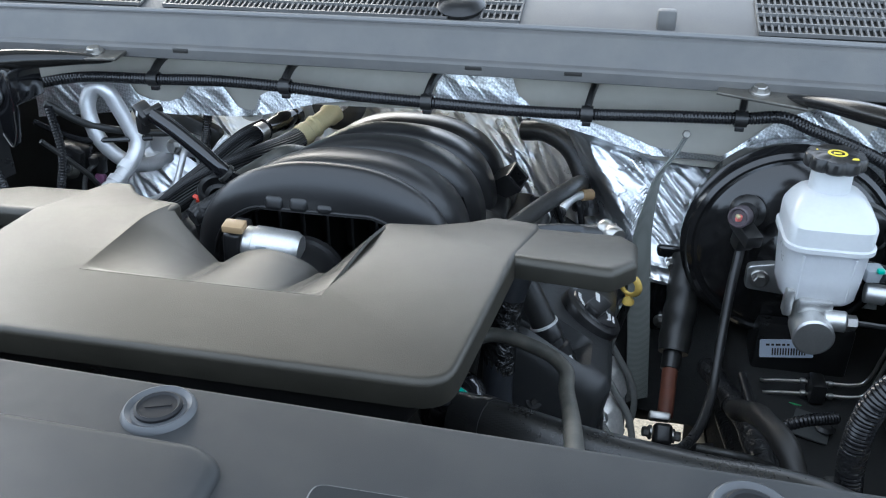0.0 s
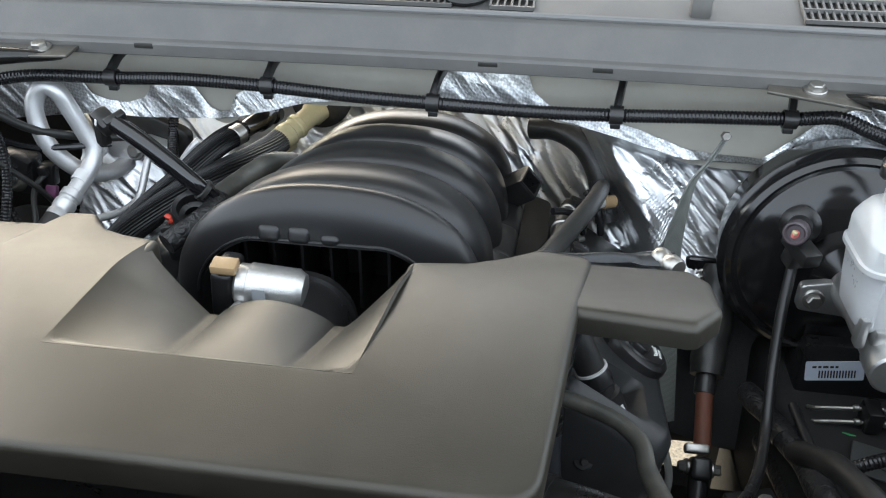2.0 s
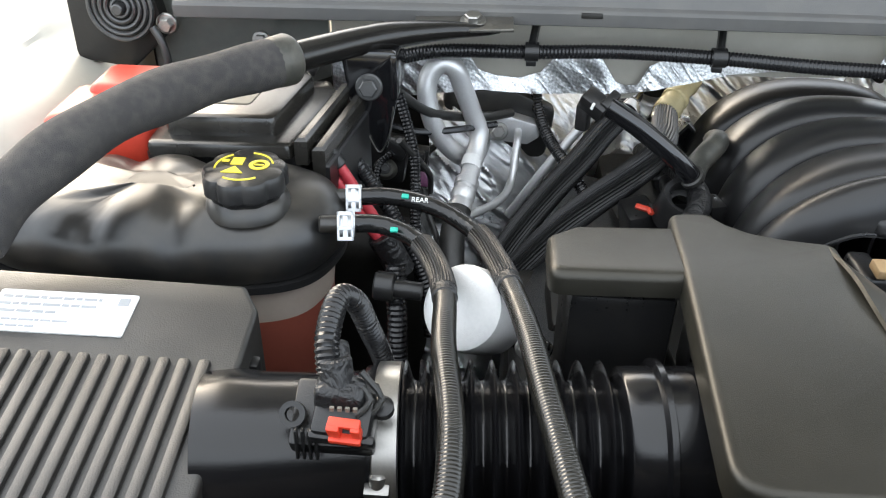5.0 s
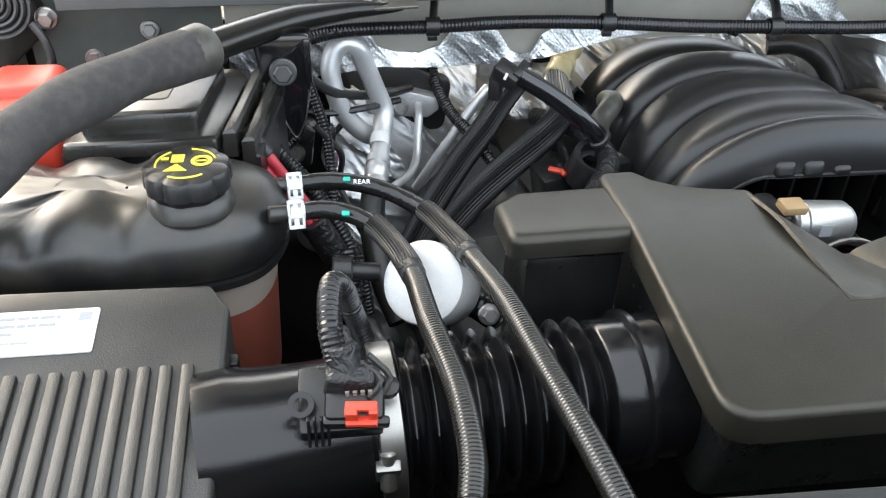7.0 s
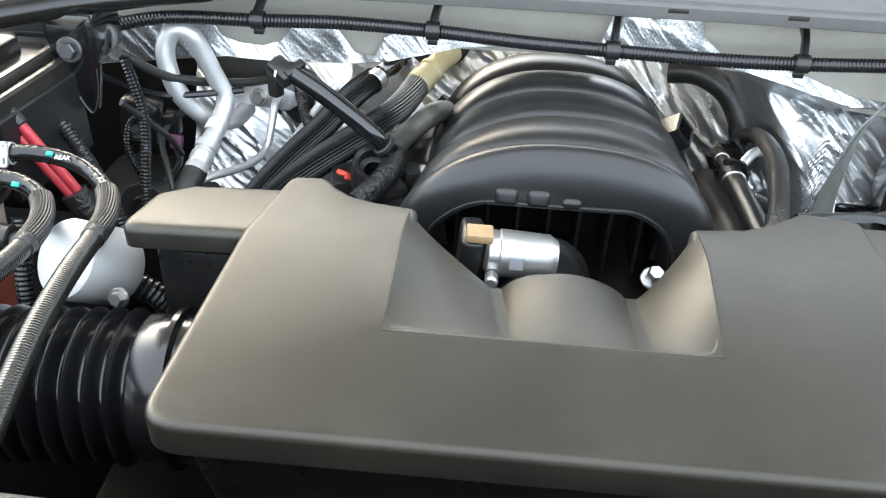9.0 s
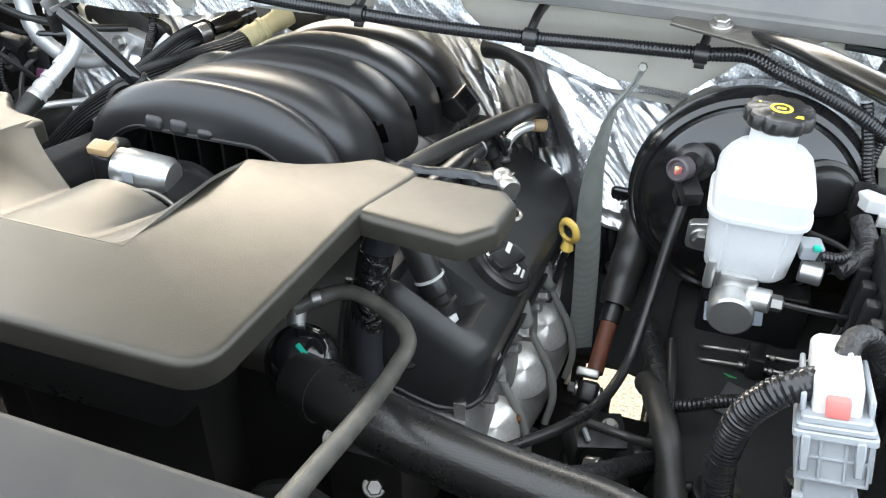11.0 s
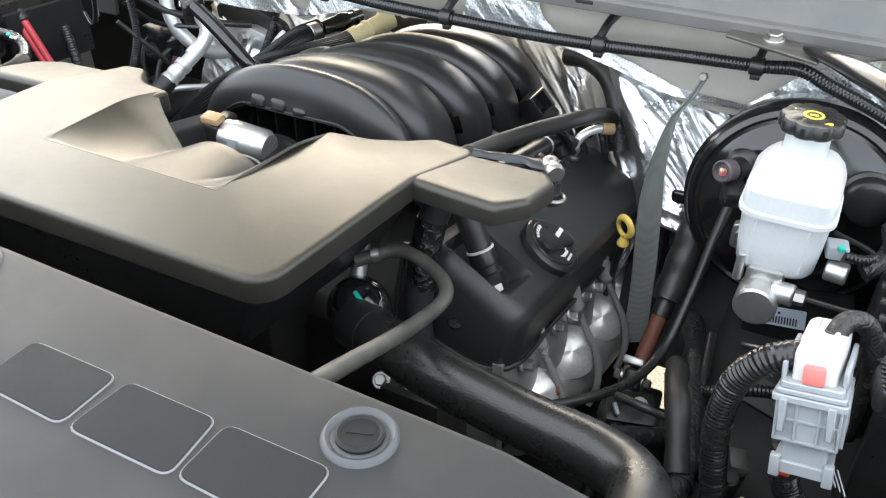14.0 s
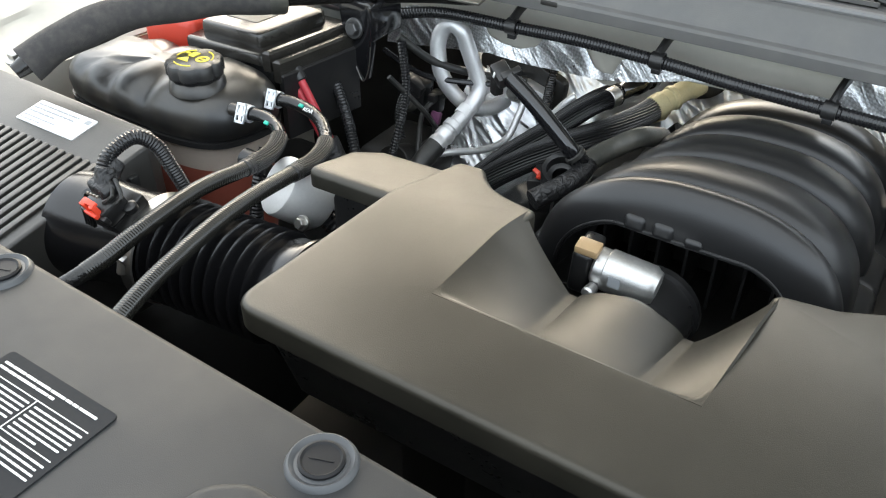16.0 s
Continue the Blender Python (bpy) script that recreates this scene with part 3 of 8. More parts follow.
# inner fenders, wheel liners and the dark lower bay
left_fender = thing("inner_fender_left", "bright champagne painted inner fender with pressed ledges", "fender", (-1.27, 0.9, 0.6), kind="structure")
part("ledge", sheet(lambda u, v: (-1.19 - 0.34 * u - 0.02 * math.sin(v * 20) * (u < 0.3), 0.28 + 1.2 * v, 1.09 + 0.10 * u ** 0.7 + 0.008 * math.sin(v * 14 + 3 * u)), 16, 40, 0.004), PAINT, left_fender)
part("side", sheet(lambda u, v: (-1.19 + 0.015 * math.sin(v * 13), 0.28 + 1.2 * v, 0.55 + 0.54 * u), 10, 30, 0.004), PAINT, left_fender)
right_fender = thing("inner_fender_right", "champagne painted inner fender on the driver side", "fender", (0.72, 0.9, 0.6), kind="structure")
part("side", sheet(lambda u, v: (0.69 + 0.02 * math.sin(v * 11), 0.30 + 1.1 * v, 0.55 + 0.52 * u), 10, 30, 0.004), PAINT, right_fender)
part("ledge", sheet(lambda u, v: (0.69 + 0.30 * u, 0.30 + 1.1 * v, 1.07 + 0.10 * u ** 0.7), 10, 20, 0.004), PAINT, right_fender)
for x0, x1, y0, y1, nm in ((-1.185, -0.93, 0.36, 1.18, "left"), (0.20, 0.685, 0.70, 1.19, "right")):
    single("wheel_liner_" + nm, box(x0, x1, y0, y1, 0.45, 0.80, 0.03, 3), LINER, "black felt wheel liner low in the bay", "liner", kind="structure")
single("front_frame", box(-1.15, 0.66, 0.20, 0.345, 0.30, 1.12, 0.02), DARK, "dark radiator and fan shroud under the front shield", "radiator", kind="structure")
single("lower_crossmember", box(-1.15, 0.1, 0.36, 1.2, 0.22, 0.42, 0.02), DARK, "dark crossmember and pan below the engine", "crossmember", kind="structure")
single("frame_rail", box(0.15, 0.27, 0.36, 0.60, 0.40, 0.74, 0.02), DARK, "black chassis rail beside the engine", "rail", kind="structure")

# Dark plates added to block bright ground; gap shaped to fit the camera's view.
single("steering_crossmember", join(box(0.045, 0.34, 0.58, 1.050, 0.50, 0.60, 0.01), box(0.194, 0.36, 1.035, 1.19, 0.46, 0.60, 0.01), box(-0.04, 0.200, 1.162, 1.275, 0.575, 0.598, 0.006), box(0.060, 0.138, 1.045, 1.090, 0.54, 0.596, 0.006), box(-0.04, 0.066, 1.040, 1.165, 0.53, 0.595, 0.008)), DARK, "dark filler plates framing the gravel gap below the steering shaft", "crossmember", kind="structure")

# Hood stands out of view; its lower gap and dark liner shape the reflections.
hood = thing("hood", "open champagne hood out of view, set to shade the bay and its reflections", "hood", (-0.3, 1.45, 1.34), kind="structure")
HOOD_RISE = Vector((0, -0.53, 0.848))


def hood_at(x, h, off):
    q = Vector((x, 1.47, 1.34)) + HOOD_RISE * h + Vector((0, -0.848, -0.53)) * off
    return (q.x, q.y, q.z)


part("inner_panel", sheet(lambda u, v: hood_at(-1.18 + 1.76 * u, 0.16 + 0.92 * v, 0.012 * math.sin(u * 9) * math.sin(v * 7)), 30, 30, 0.03), PAINT, hood)
part("felt_liner", sheet(lambda u, v: hood_at(-0.96 + 1.32 * u, 0.30 + 0.64 * v, 0.022 + 0.006 * math.sin(u * 14) * math.sin(v * 9)), 30, 20, 0.008), FELT, hood, "unseen dark liner darkening the reflections")

# ---- the engine ----
single("engine_block", join(box(CX - 0.24, CX + 0.24, 0.66, 1.30, 0.36, 0.93, 0.03), box(CX - 0.11, CX + 0.12, 0.60, 0.70, 0.42, 1.0, 0.02)), DARK, "dark engine block between the valve covers", "engine")


def engine_cover():
    t = thing("engine_cover", "dusty dark olive-grey plastic air resonator cover over the engine", "engine cover", (CX, 0.6, 1.03))

    def settle(bm):
        """The rear of the moulding droops and reaches further back."""
        for v in bm.verts:
            k = max(0.0, v.co.y - 0.665)
            f = min(1.0, k / 0.10)
            v.co.y += k * 0.24
            v.co.z -= 0.019 * f * f * (3 - 2 * f)
        return bm
    outline = [(-0.588, 0.469), (-0.096, 0.469), (-0.075, 0.672), (-0.060, 0.764), (-0.112, 0.769), (-0.138, 0.753), (-0.170, 0.737), (-0.219, 0.729),
               (-0.2325, 0.573), (-0.4475, 0.575), (-0.4475, 0.729), (-0.486, 0.736), (-0.508, 0.744), (-0.524, 0.756), (-0.537, 0.770), (-0.570, 0.768), (-0.579, 0.676)]
    radii = [0.026, 0.032, 0.003, 0.014, 0.014, 0.02, 0.02, 0.010, 0.014, 0.006, 0.010, 0.02, 0.02, 0.014, 0.014, 0.012, 0.003]
    shell = plate(fillet(outline, radii, 6), 1.110, 1.134, 0.0055, 5)

    def scoop(u, v):
        """The sunken channel behind the throttle: two sloping cheeks, two gutters and a barrel between them."""
        top = 1.1342
        xl, xr = -0.4545, -0.2265 + 0.0120 * v
        gl, gr = -0.3720 - 0.010 * v, -0.2700 + 0.006 * v
        low = 1.1275 - 0.0400 * v ** 0.9
        rear = 0.722
        if u < 0.33:
            k = u / 0.33
            x = xl + (gl - xl) * k
            z = top + (low - top) * k ** 0.9
            rear = 0.722 - 0.040 * k ** 0.7
        elif u < 0.37:
            x, z, rear = gl + 0.009 * (u - 0.33) / 0.04, low, 0.682
        elif u < 0.68:
            k = (u - 0.37) / 0.31
            x = gl + 0.009 + (gr - gl - 0.018) * k
            z = low + (0.003 + 0.020 * v) * math.sin(math.pi * k) ** 0.75
            rear = 0.682 - 0.004 * math.sin(math.pi * k)
        elif u < 0.72:
            x, z, rear = gr - 0.009 + 0.009 * (u - 0.68) / 0.04, low, 0.682
        else:
            k = (u - 0.72) / 0.28
            x = gr + (xr - gr) * k
            z = low + (top - low) * k ** 1.1
            rear = 0.682 + 0.040 * k ** 1.4
        z = top + (z - top) * min(1.0, v / 0.05)
        y = 0.5685 + (rear - 0.5685) * v
        return (x, y, z)

    part("shell", settle(join(shell, sheet(scoop, 100, 60, 0.003))), COVER, t, "", 34)
    part("side_tab", settle(plate(fillet([(-0.678, 0.668), (-0.545, 0.672), (-0.545, 0.754), (-0.650, 0.748), (-0.676, 0.728)], 0.012, 5), 1.111, 1.1310, 0.007)), COVER, t, "", 34)
    part("side_tab", settle(plate(fillet([(-0.105, 0.674), (0.014, 0.664), (0.037, 0.690), (0.038, 0.742), (0.022, 0.760), (-0.095, 0.758)], 0.012, 5), 1.111, 1.1320, 0.007)), COVER, t, "", 34)
    part("side_chamber", box(-0.660, -0.575, 0.684, 0.760, 0.97, 1.100, 0.008), BLACK, t, "black chamber below the tab")
    low = plate(fillet([(-0.568, 0.480), (-0.114, 0.480), (-0.094, 0.668), (-0.100, 0.735), (-0.20, 0.70), (-0.226, 0.60), (-0.458, 0.60), (-0.45, 0.70), (-0.55, 0.74), (-0.565, 0.67)], 0.014, 4), 1.012, 1.112, 0.004)
    for v in low.verts:
        k = max(0.0, 1.10 - v.co.z) / 0.09
        v.co.y += 0.03 * k * (v.co.y < 0.55)
        v.co.x -= 0.055 * k * (v.co.x > -0.18)
    part("lower_shell", settle(low), BLACK, t, "black undercut lower shell")
    return t


engine_cover()


def intake_manifold():
    t = thing("intake_manifold", "satin black plastic intake manifold with arched runners", "manifold", (CX, 1.05, 0.97))
    RUN, N = 0.104, 4
    SOCKET = (-0.140, 1.176, 0.995)
    HW = 0.158

    def top_at(y):
        return 1.140 - (y - 0.845) * 0.180

    def arch(y, a, puff, drop=0.0, wide=1.0):
        """A point of the arch; a runs from 0 (left foot) over the crown to pi (right foot)."""
        ztop = top_at(y) - drop
        base = ztop - 0.135
        c, s = -math.cos(a), math.sin(a)
        left = c < 0
        hx = HW * wide * (0.94 + 0.12 * (1 - min(1.0, max(0.0, (y - 0.84) / 0.14))) if left else 1.0)
        x = CX + 0.016 + hx * (abs(c) ** (0.90 if left else 0.78)) * (1 if c > 0 else -1)
        z = base + (ztop - base) * s ** (0.95 if left else 0.80)
        nx, nz = c * 0.9, s
        return Vector((x + nx * puff, y, z + nz * puff))

    def lip(a):
        """The depth of the rim, thinner towards the left foot."""
        return -0.0485 * (1 - 0.3 * max(0.0, math.cos(a)))

    def flat_top(y, a, deep, share=1.0):
        """A point of the rim; its opening has a flat top."""
        p = arch(y, a, deep)
        p.z -= share * max(0.0, arch(0.812, a, lip(a)).z - 1.0915)
        return p

    rows = []
    for k in range(25):     # front rim: a lip that rolls up into a rounded crest, then the first crease
        f = k / 24
        a = f * math.pi
        if f < 0.5:
            rows.append((0.812 + 0.026 * (1 - math.cos(a)), -0.0485 + 0.0485 * math.sin(a)))
        else:
            rows.append((0.838 - 0.026 * math.cos(a), -0.030 * (1 - math.sin(a))))
    for r in range(N):
        for k in range(1, 31):
            f = k / 30
            g = f ** 0.82
            hump = math.sqrt(max(0, 1 - (2 * g - 1) ** 2))
            rows.append((0.864 + RUN * (r + f), -0.030 + 0.032 * hump ** 0.8))
    for k in range(1, 9):
        f = k / 8
        rows.append((0.864 + RUN * N + 0.03 * math.sin(f * 1.57), -0.034 - 0.05 * (1 - math.cos(f * 1.57))))

    bm = bmesh.new()
    M = 144
    gaps = ((0.960, 0.030), (1.064, 0.036), (1.168, 0.036), (1.272, 0.036))   # dark gaps between the runner feet
    grid = []
    for y, puff in rows:
        ring = []
        for j in range(M + 1):
            a = math.pi * j / M
            side = 1 - math.sin(a)
            skew = 0.045 * (j / M - 0.5) if y > 0.86 else 0.0
            deep = puff * (1 + 1.1 * side) if puff < 0 and y > 0.86 else puff
            if y < 0.838:
                deep = puff * lip(a) / -0.0485
            p = flat_top(y, a, deep, puff / -0.0485) if y < 0.838 else arch(y, a, deep)
            p.y += skew * min(1, (y - 0.86) * 8) if y > 0.86 else 0
            ring.append(bm.verts.new(p))
        grid.append(ring)
    for a, b in zip(grid, grid[1:]):
        for j in range(M):
            q = (a[j].co + b[j + 1].co) / 2
            f = j / M
            inside = False
            for gy, half in gaps:
                up = (0.93 - f) / 0.105
                if 0.0 < up < 1.0 and f > 0.8 and abs(q.y - gy - 0.016) < 0.017 * math.sqrt(1 - up ** 2):
                    inside = True
            if not inside:
                bm.faces.new((a[j], a[j + 1], b[j + 1], b[j]))
    part("runner_shell", bm, MANIFOLD, t, "", 50)
    # opening and its ribs
    inner = sheet(lambda u, v: tuple(flat_top(0.813 + 0.11 * v, math.pi * u, lip(math.pi * u) - 0.003 - 0.006 * v)), 40, 4, 0.002)
    part("opening_liner", inner, INTAKEDARK, t)
    back = bmesh.new()
    ring = [back.verts.new(flat_top(0.920, math.pi * j / 40, lip(math.pi * j / 40) - 0.0075)) for j in range(41)]
    back.faces.new(ring)
    part("opening_back", back, INTAKEDARK, t)
    for i in range(9):
        x = CX - 0.115 + 0.031 * i
        part("rib", box(x - 0.0018, x + 0.0018, 0.860, 0.920, 0.985, 1.066 - 0.9 * (x - CX - 0.01) ** 2, 0.0005), INTAKEDARK, t)
    for i, x in enumerate((-0.372, -0.342, -0.311)):
        part("rim_tab", block(0.023 - 0.003 * (i == 2), 0.014, 0.018 - 0.006 * (i == 2), pose(x, 0.8150, 1.0965 - 0.003 * (i == 2), -16, 0, 0), 0.0062, 4), MANIFOLD, t)
    part("opening_seal", tube([tuple(flat_top(0.8115, math.pi * j / 30, lip(math.pi * j / 30) - 0.001)) for j in range(1, 30)], 0.0016, 8, 0.01), BLACK, t)
    # runner feet and square sockets along the driver side and the other bank
    for s in (-1, 1):
        for i in range(4):
            y = 0.915 + 0.104 * i + 0.02 * s
            z = top_at(y) - 0.150
            part("runner_foot", block(0.05, 0.085, 0.07, pose(CX + 0.012 + s * 0.150, y, z, 0, s * 20, 0), 0.012, 3), MANIFOLD, t)
    part("socket", lathe([(0.0, -0.012), (0.018, -0.012), (0.018, 0.012), (0.0225, 0.013), (0.0245, 0.010), (0.0245, -0.03), (0, -0.03)], SOCKET, (0.72, -0.38, 0.58), 4, up=(0.3, 0.2, 1)), BLACK, t, "square black connector socket", 20)
    part("socket", lathe([(0.0, -0.012), (0.018, -0.012), (0.018, 0.012), (0.0225, 0.013), (0.0245, 0.010), (0.0245, -0.03), (0, -0.03)], (-0.456, 1.205, 0.985), (-0.62, -0.55, 0.55), 4, up=(-0.3, 0.2, 1)), BLACK, t, "square black connector socket", 20)
    hexbolt(t, "flange_bolt", (-0.228, 0.790, 1.032), (0.1, -0.5, 1), 0.008, 0.014, ALU)
    return t


intake_manifold()


def throttle():
    t = thing("throttle_body", "cast aluminium throttle body with a silver motor housing", "throttle body", (-0.36, 0.76, 1.03))
    part("bore", lathe([(0.040, 0), (0.046, 0.004), (0.046, 0.05), (0.050, 0.052), (0.050, 0.06), (0.036, 0.06), (0.036, 0)], (CX, 0.745, 1.012), (0, 1, 0), 36), BLACK, t, "black throttle bore")
    m = part("motor", lathe([(0, 0), (0.016, 0), (0.020, 0.003), (0.020, 0.012), (0.0218, 0.013), (0.0218, 0.058), (0.0195, 0.061), (0.0175, 0.065), (0, 0.066)], (-0.389, 0.762, 1.069), (1, 0.06, -0.10), 32), ALU, t)
    part("motor_mark", box(-0.366, -0.354, 0.7400, 0.7408, 1.066, 1.078, 0.0), GREYPL, m)
    part("motor_lug", lathe([(0, 0), (0.006, 0), (0.006, 0.014), (0.004, 0.016), (0, 0.016)], (-0.381, 0.742, 1.056), (0, -1, 0.2), 16), ALU, t)
    part("gear_cover", block(0.022, 0.046, 0.050, pose(-0.402, 0.772, 1.060, 0, 4, 4), 0.006, 3), BLACK, t)
    part("plug", block(0.024, 0.018, 0.009, pose(-0.394, 0.752, 1.0935, 6, 3, 4), 0.002), TAN, t, "tan connector plug")
    part("clamp", tube([(CX + 0.045 * math.cos(a), 0.735, 1.012 + 0.052 * math.sin(a)) for a in [math.pi * k / 16 for k in range(17)]], 0.0028, 8), GREYSTEEL, t, "steel hose clamp band")
    return t


throttle()


def valve_cover(side):
    """Plastic rocker cover: a broad sloping face, a crease, a tall skirt and a rounded front; it falls to the rear."""
    name = "black plastic valve cover along the driver side bank" if side > 0 else "black valve cover half hidden under the engine cover"
    t = thing("valve_cover", name, "valve cover", (CX + side * 0.33, 0.98, 0.86))

    def X(x):
        return CX + side * (x - CX)
    prof = [(-0.135, 0.938), (-0.118, 0.978), (-0.098, 1.000), (-0.068, 1.004), (0.022, 0.947), (0.028, 0.934), (0.016, 0.868)]
    prof = fillet(prof, [0, 0.012, 0.014, 0.014, 0.007, 0.006, 0], 6)
    run = [0.0]
    for p, q in zip(prof, prof[1:]):
        run.append(run[-1] + (Vector(q) - Vector(p)).length)

    def at(s):
        for i in range(len(run) - 1):
            if s <= run[i + 1] + 1e-9:
                k = (s - run[i]) / (run[i + 1] - run[i])
                return Vector(prof[i]) * (1 - k) + Vector(prof[i + 1]) * k
        return Vector(prof[-1])

    def face(u, v):
        y = 0.722 + 0.518 * u ** 1.25
        p = at(run[-1] * v)
        round_front = 1 - math.sqrt(max(0.0, 1 - max(0.0, (0.752 - y) / 0.030) ** 2))
        round_rear = 1 - math.sqrt(max(0.0, 1 - max(0.0, (y - 1.222) / 0.018) ** 2))
        k = max(round_front * 0.34, round_rear * 0.2)
        if u < 1e-6:
            k = 1.0
        x = p.x + (-0.055 - p.x) * k
        z = p.y + (0.87 - p.y) * k - 0.20 * (y - 0.80) - 0.012 * k
        if side > 0:
            dent = smooth_step(p.x, -0.082, -0.066) * (1 - smooth_step(p.x, -0.010, 0.004)) * (1 - smooth_step(y, 0.806, 0.816)) * smooth_step(y, 0.742, 0.756)
            if p.y > 0.92:
                x -= 0.54 * 0.026 * dent
                z -= 0.84 * 0.026 * dent
            x += 0.02 * max(0.0, y - 0.85)
        return (X(x), y, z)
    part("shell", sheet(face, 110, 90), VALVECOVER, t, "", 40)
    part("base", box(min(X(-0.13), X(0.012)), max(X(-0.13), X(0.012)), 0.735, 1.235, 0.74, 0.80, 0.006), BLACK, t)
    if side > 0:
        lip = [(X(0.019 + 0.02 * max(0.0, y - 0.85)), y, 0.869 - 0.2 * (y - 0.8)) for y in (0.745, 0.85, 0.95, 1.05, 1.15, 1.235)]
        part("gasket_lip", tube([(X(-0.10), 0.722, 0.905), (X(-0.055), 0.718, 0.890), (X(-0.012), 0.722, 0.878)] + lip, 0.0032, 8, 0.01), BLACK, t)
    return t


valve_cover(1)
valve_cover(-1)


def cylinder_head():
    t = thing("cylinder_head", "grey cast aluminium cylinder head with flange bolts below the valve cover", "cylinder head", (-0.05, 0.98, 0.75))

    def side_face(u, v):
        y = 0.722 + 0.52 * u
        bump = 0.006 * math.sin((y - 0.77) / 0.107 * 2 * math.pi) * math.sin(math.pi * v)
        return (0.008 + bump + 0.012 * v + 0.02 * max(0.0, y - 0.85), y, 0.873 - 0.2 * (y - 0.8) - 0.095 * v)
    part("casting", sheet(side_face, 120, 14, 0.012), CASTGREY, t)
    part("front_face", sheet(lambda u, v: (-0.13 + 0.14 * u, 0.727 + 0.006 * math.sin(u * 9) * v, 0.90 - 0.034 * u - 0.12 * v), 24, 14, 0.01), CASTGREY, t)
    part("front_boss", lathe([(0, 0), (0.011, 0), (0.011, 0.010), (0.009, 0.013), (0, 0.013)], (-0.054, 0.735, 0.926), (0.1, -0.9, 0.45), 28), VALVECOVER, t, "black round lug with a bolt")
    hexbolt(t, "lug_bolt", (-0.053, 0.722, 0.932), (0.1, -0.9, 0.45), 0.004, 0.005, DARK, False)
    part("lug_web", block(0.05, 0.02, 0.04, pose(-0.060, 0.738, 0.893, 20, 20, 0), 0.008, 3), CASTGREY, t)
    for i, y in enumerate((0.772, 0.826, 0.880, 0.935, 0.99, 1.040, 1.10, 1.15)):
        z = 0.850 - 0.2 * (y - 0.8) - 0.008 * (i % 2)
        hexbolt(t, "flange_bolt", (0.016 + 0.02 * max(0.0, y - 0.85), y, z), (1, -0.15, 0.35), 0.0072, 0.014, ALU)


cylinder_head()


def oil_cap():
    n = Vector((0.56, 0.10, 0.82)).normalized()
    c = Vector((-0.003, 0.878, 0.952))
    t = thing("oil_filler_cap", "black round oil filler cap with white print", "oil cap", c)
    part("body", lathe([(0, -0.008), (0.040, -0.008), (0.041, 0.003), (0.040, 0.008), (0.036, 0.011), (0.033, 0.011), (0.032, 0.013), (0, 0.013)], c, n, 40), BLACK, t)
    m = basis(c + n * 0.013, n, (0, 0, 1))
    part("grip", prism(fillet(rect(-0.011, 0.011, -0.031, 0.031), 0.008, 5), 0, 0.007, 0.002, 2, m=m @ pose(0, 0, 0, 0, 0, 60)), BLACK, t)
    flat = m @ pose(0, 0, 0, 0, 0, -8)
    shapes = [prism(rect(0.002 + 0.0042 * i, 0.0054 + 0.0042 * i, 0.0010, 0.0068), 0.0068, 0.0076, m=flat) for i in range(5)]      # plain brand bars
    shapes += [prism(rect(-0.0205, -0.0150, 0.0080, 0.0140), 0.0002, 0.0008, m=flat), tube([flat @ Vector((-0.010 + 0.006 * k, -0.0185, 0.0006)) for k in range(3)], 0.0022, 6),
               rod(flat @ Vector((0.002, -0.0170, 0.0006)), flat @ Vector((0.009, -0.0125, 0.0006)), 0.0009, None, 6), rod(flat @ Vector((-0.010, -0.0185, 0.0006)), flat @ Vector((-0.014, -0.0150, 0.0006)), 0.0009, None, 6)]
    shapes += [prism(rect(-0.010 + 0.0034 * k, -0.0082 + 0.0034 * k, -0.0265, -0.0235), 0.0002, 0.0008, m=flat) for k in range(5)]
    for k in range(7):      # the grade, in an arc near the rim
        ang = radians(150 - 11 * k)
        shapes.append(prism(rect(-0.0016, 0.0016, -0.0022, 0.0022), 0.0002, 0.0008, m=flat @ pose(0.0265 * math.cos(ang), 0.0265 * math.sin(ang), 0, 0, 0, math.degrees(ang) - 90)))
    part("print", join(*shapes), INK, t, "white printed marks")


oil_cap()


def breather_tube():
    t = thing("breather_tube", "black breather tube with white rings into the valve cover", "tube", (-0.026, 0.779, 0.94))
    a, b = Vector((-0.088, 0.792, 1.062)), Vector((-0.022, 0.776, 0.936))
    d = (b - a).normalized()
    part("hose", rod(a, a + (b - a) * 0.55, 0.0150, 0.0145, 24), RUBBER, t)
    part("white_ring", lathe([(0.0150, 0), (0.0164, 0.0006), (0.0164, 0.003), (0.0150, 0.0036)], a + (b - a) * 0.535, d, 28), WHITE, t)
    part("coupling", lathe([(0, 0), (0.0150, 0), (0.0155, 0.002), (0.0155, 0.016), (0.0135, 0.018), (0.0135, 0.026), (0.0175, 0.028), (0.0175, 0.040), (0.0165, 0.042), (0.0165, 0.062), (0, 0.062)], a + (b - a) * 0.56, d, 28), BLACK, t)
    part("latch", block(0.018, 0.005, 0.009, basis(a + (b - a) * 0.86 + Vector((0.010, -0.0145, 0.006)), d), 0.001), WHITE, t, "white latch")
    part("side_clip", block(0.006, 0.014, 0.022, basis(a + (b - a) * 0.80 + Vector((-0.014, -0.008, 0)), d), 0.002), BLACK, t)


breather_tube()


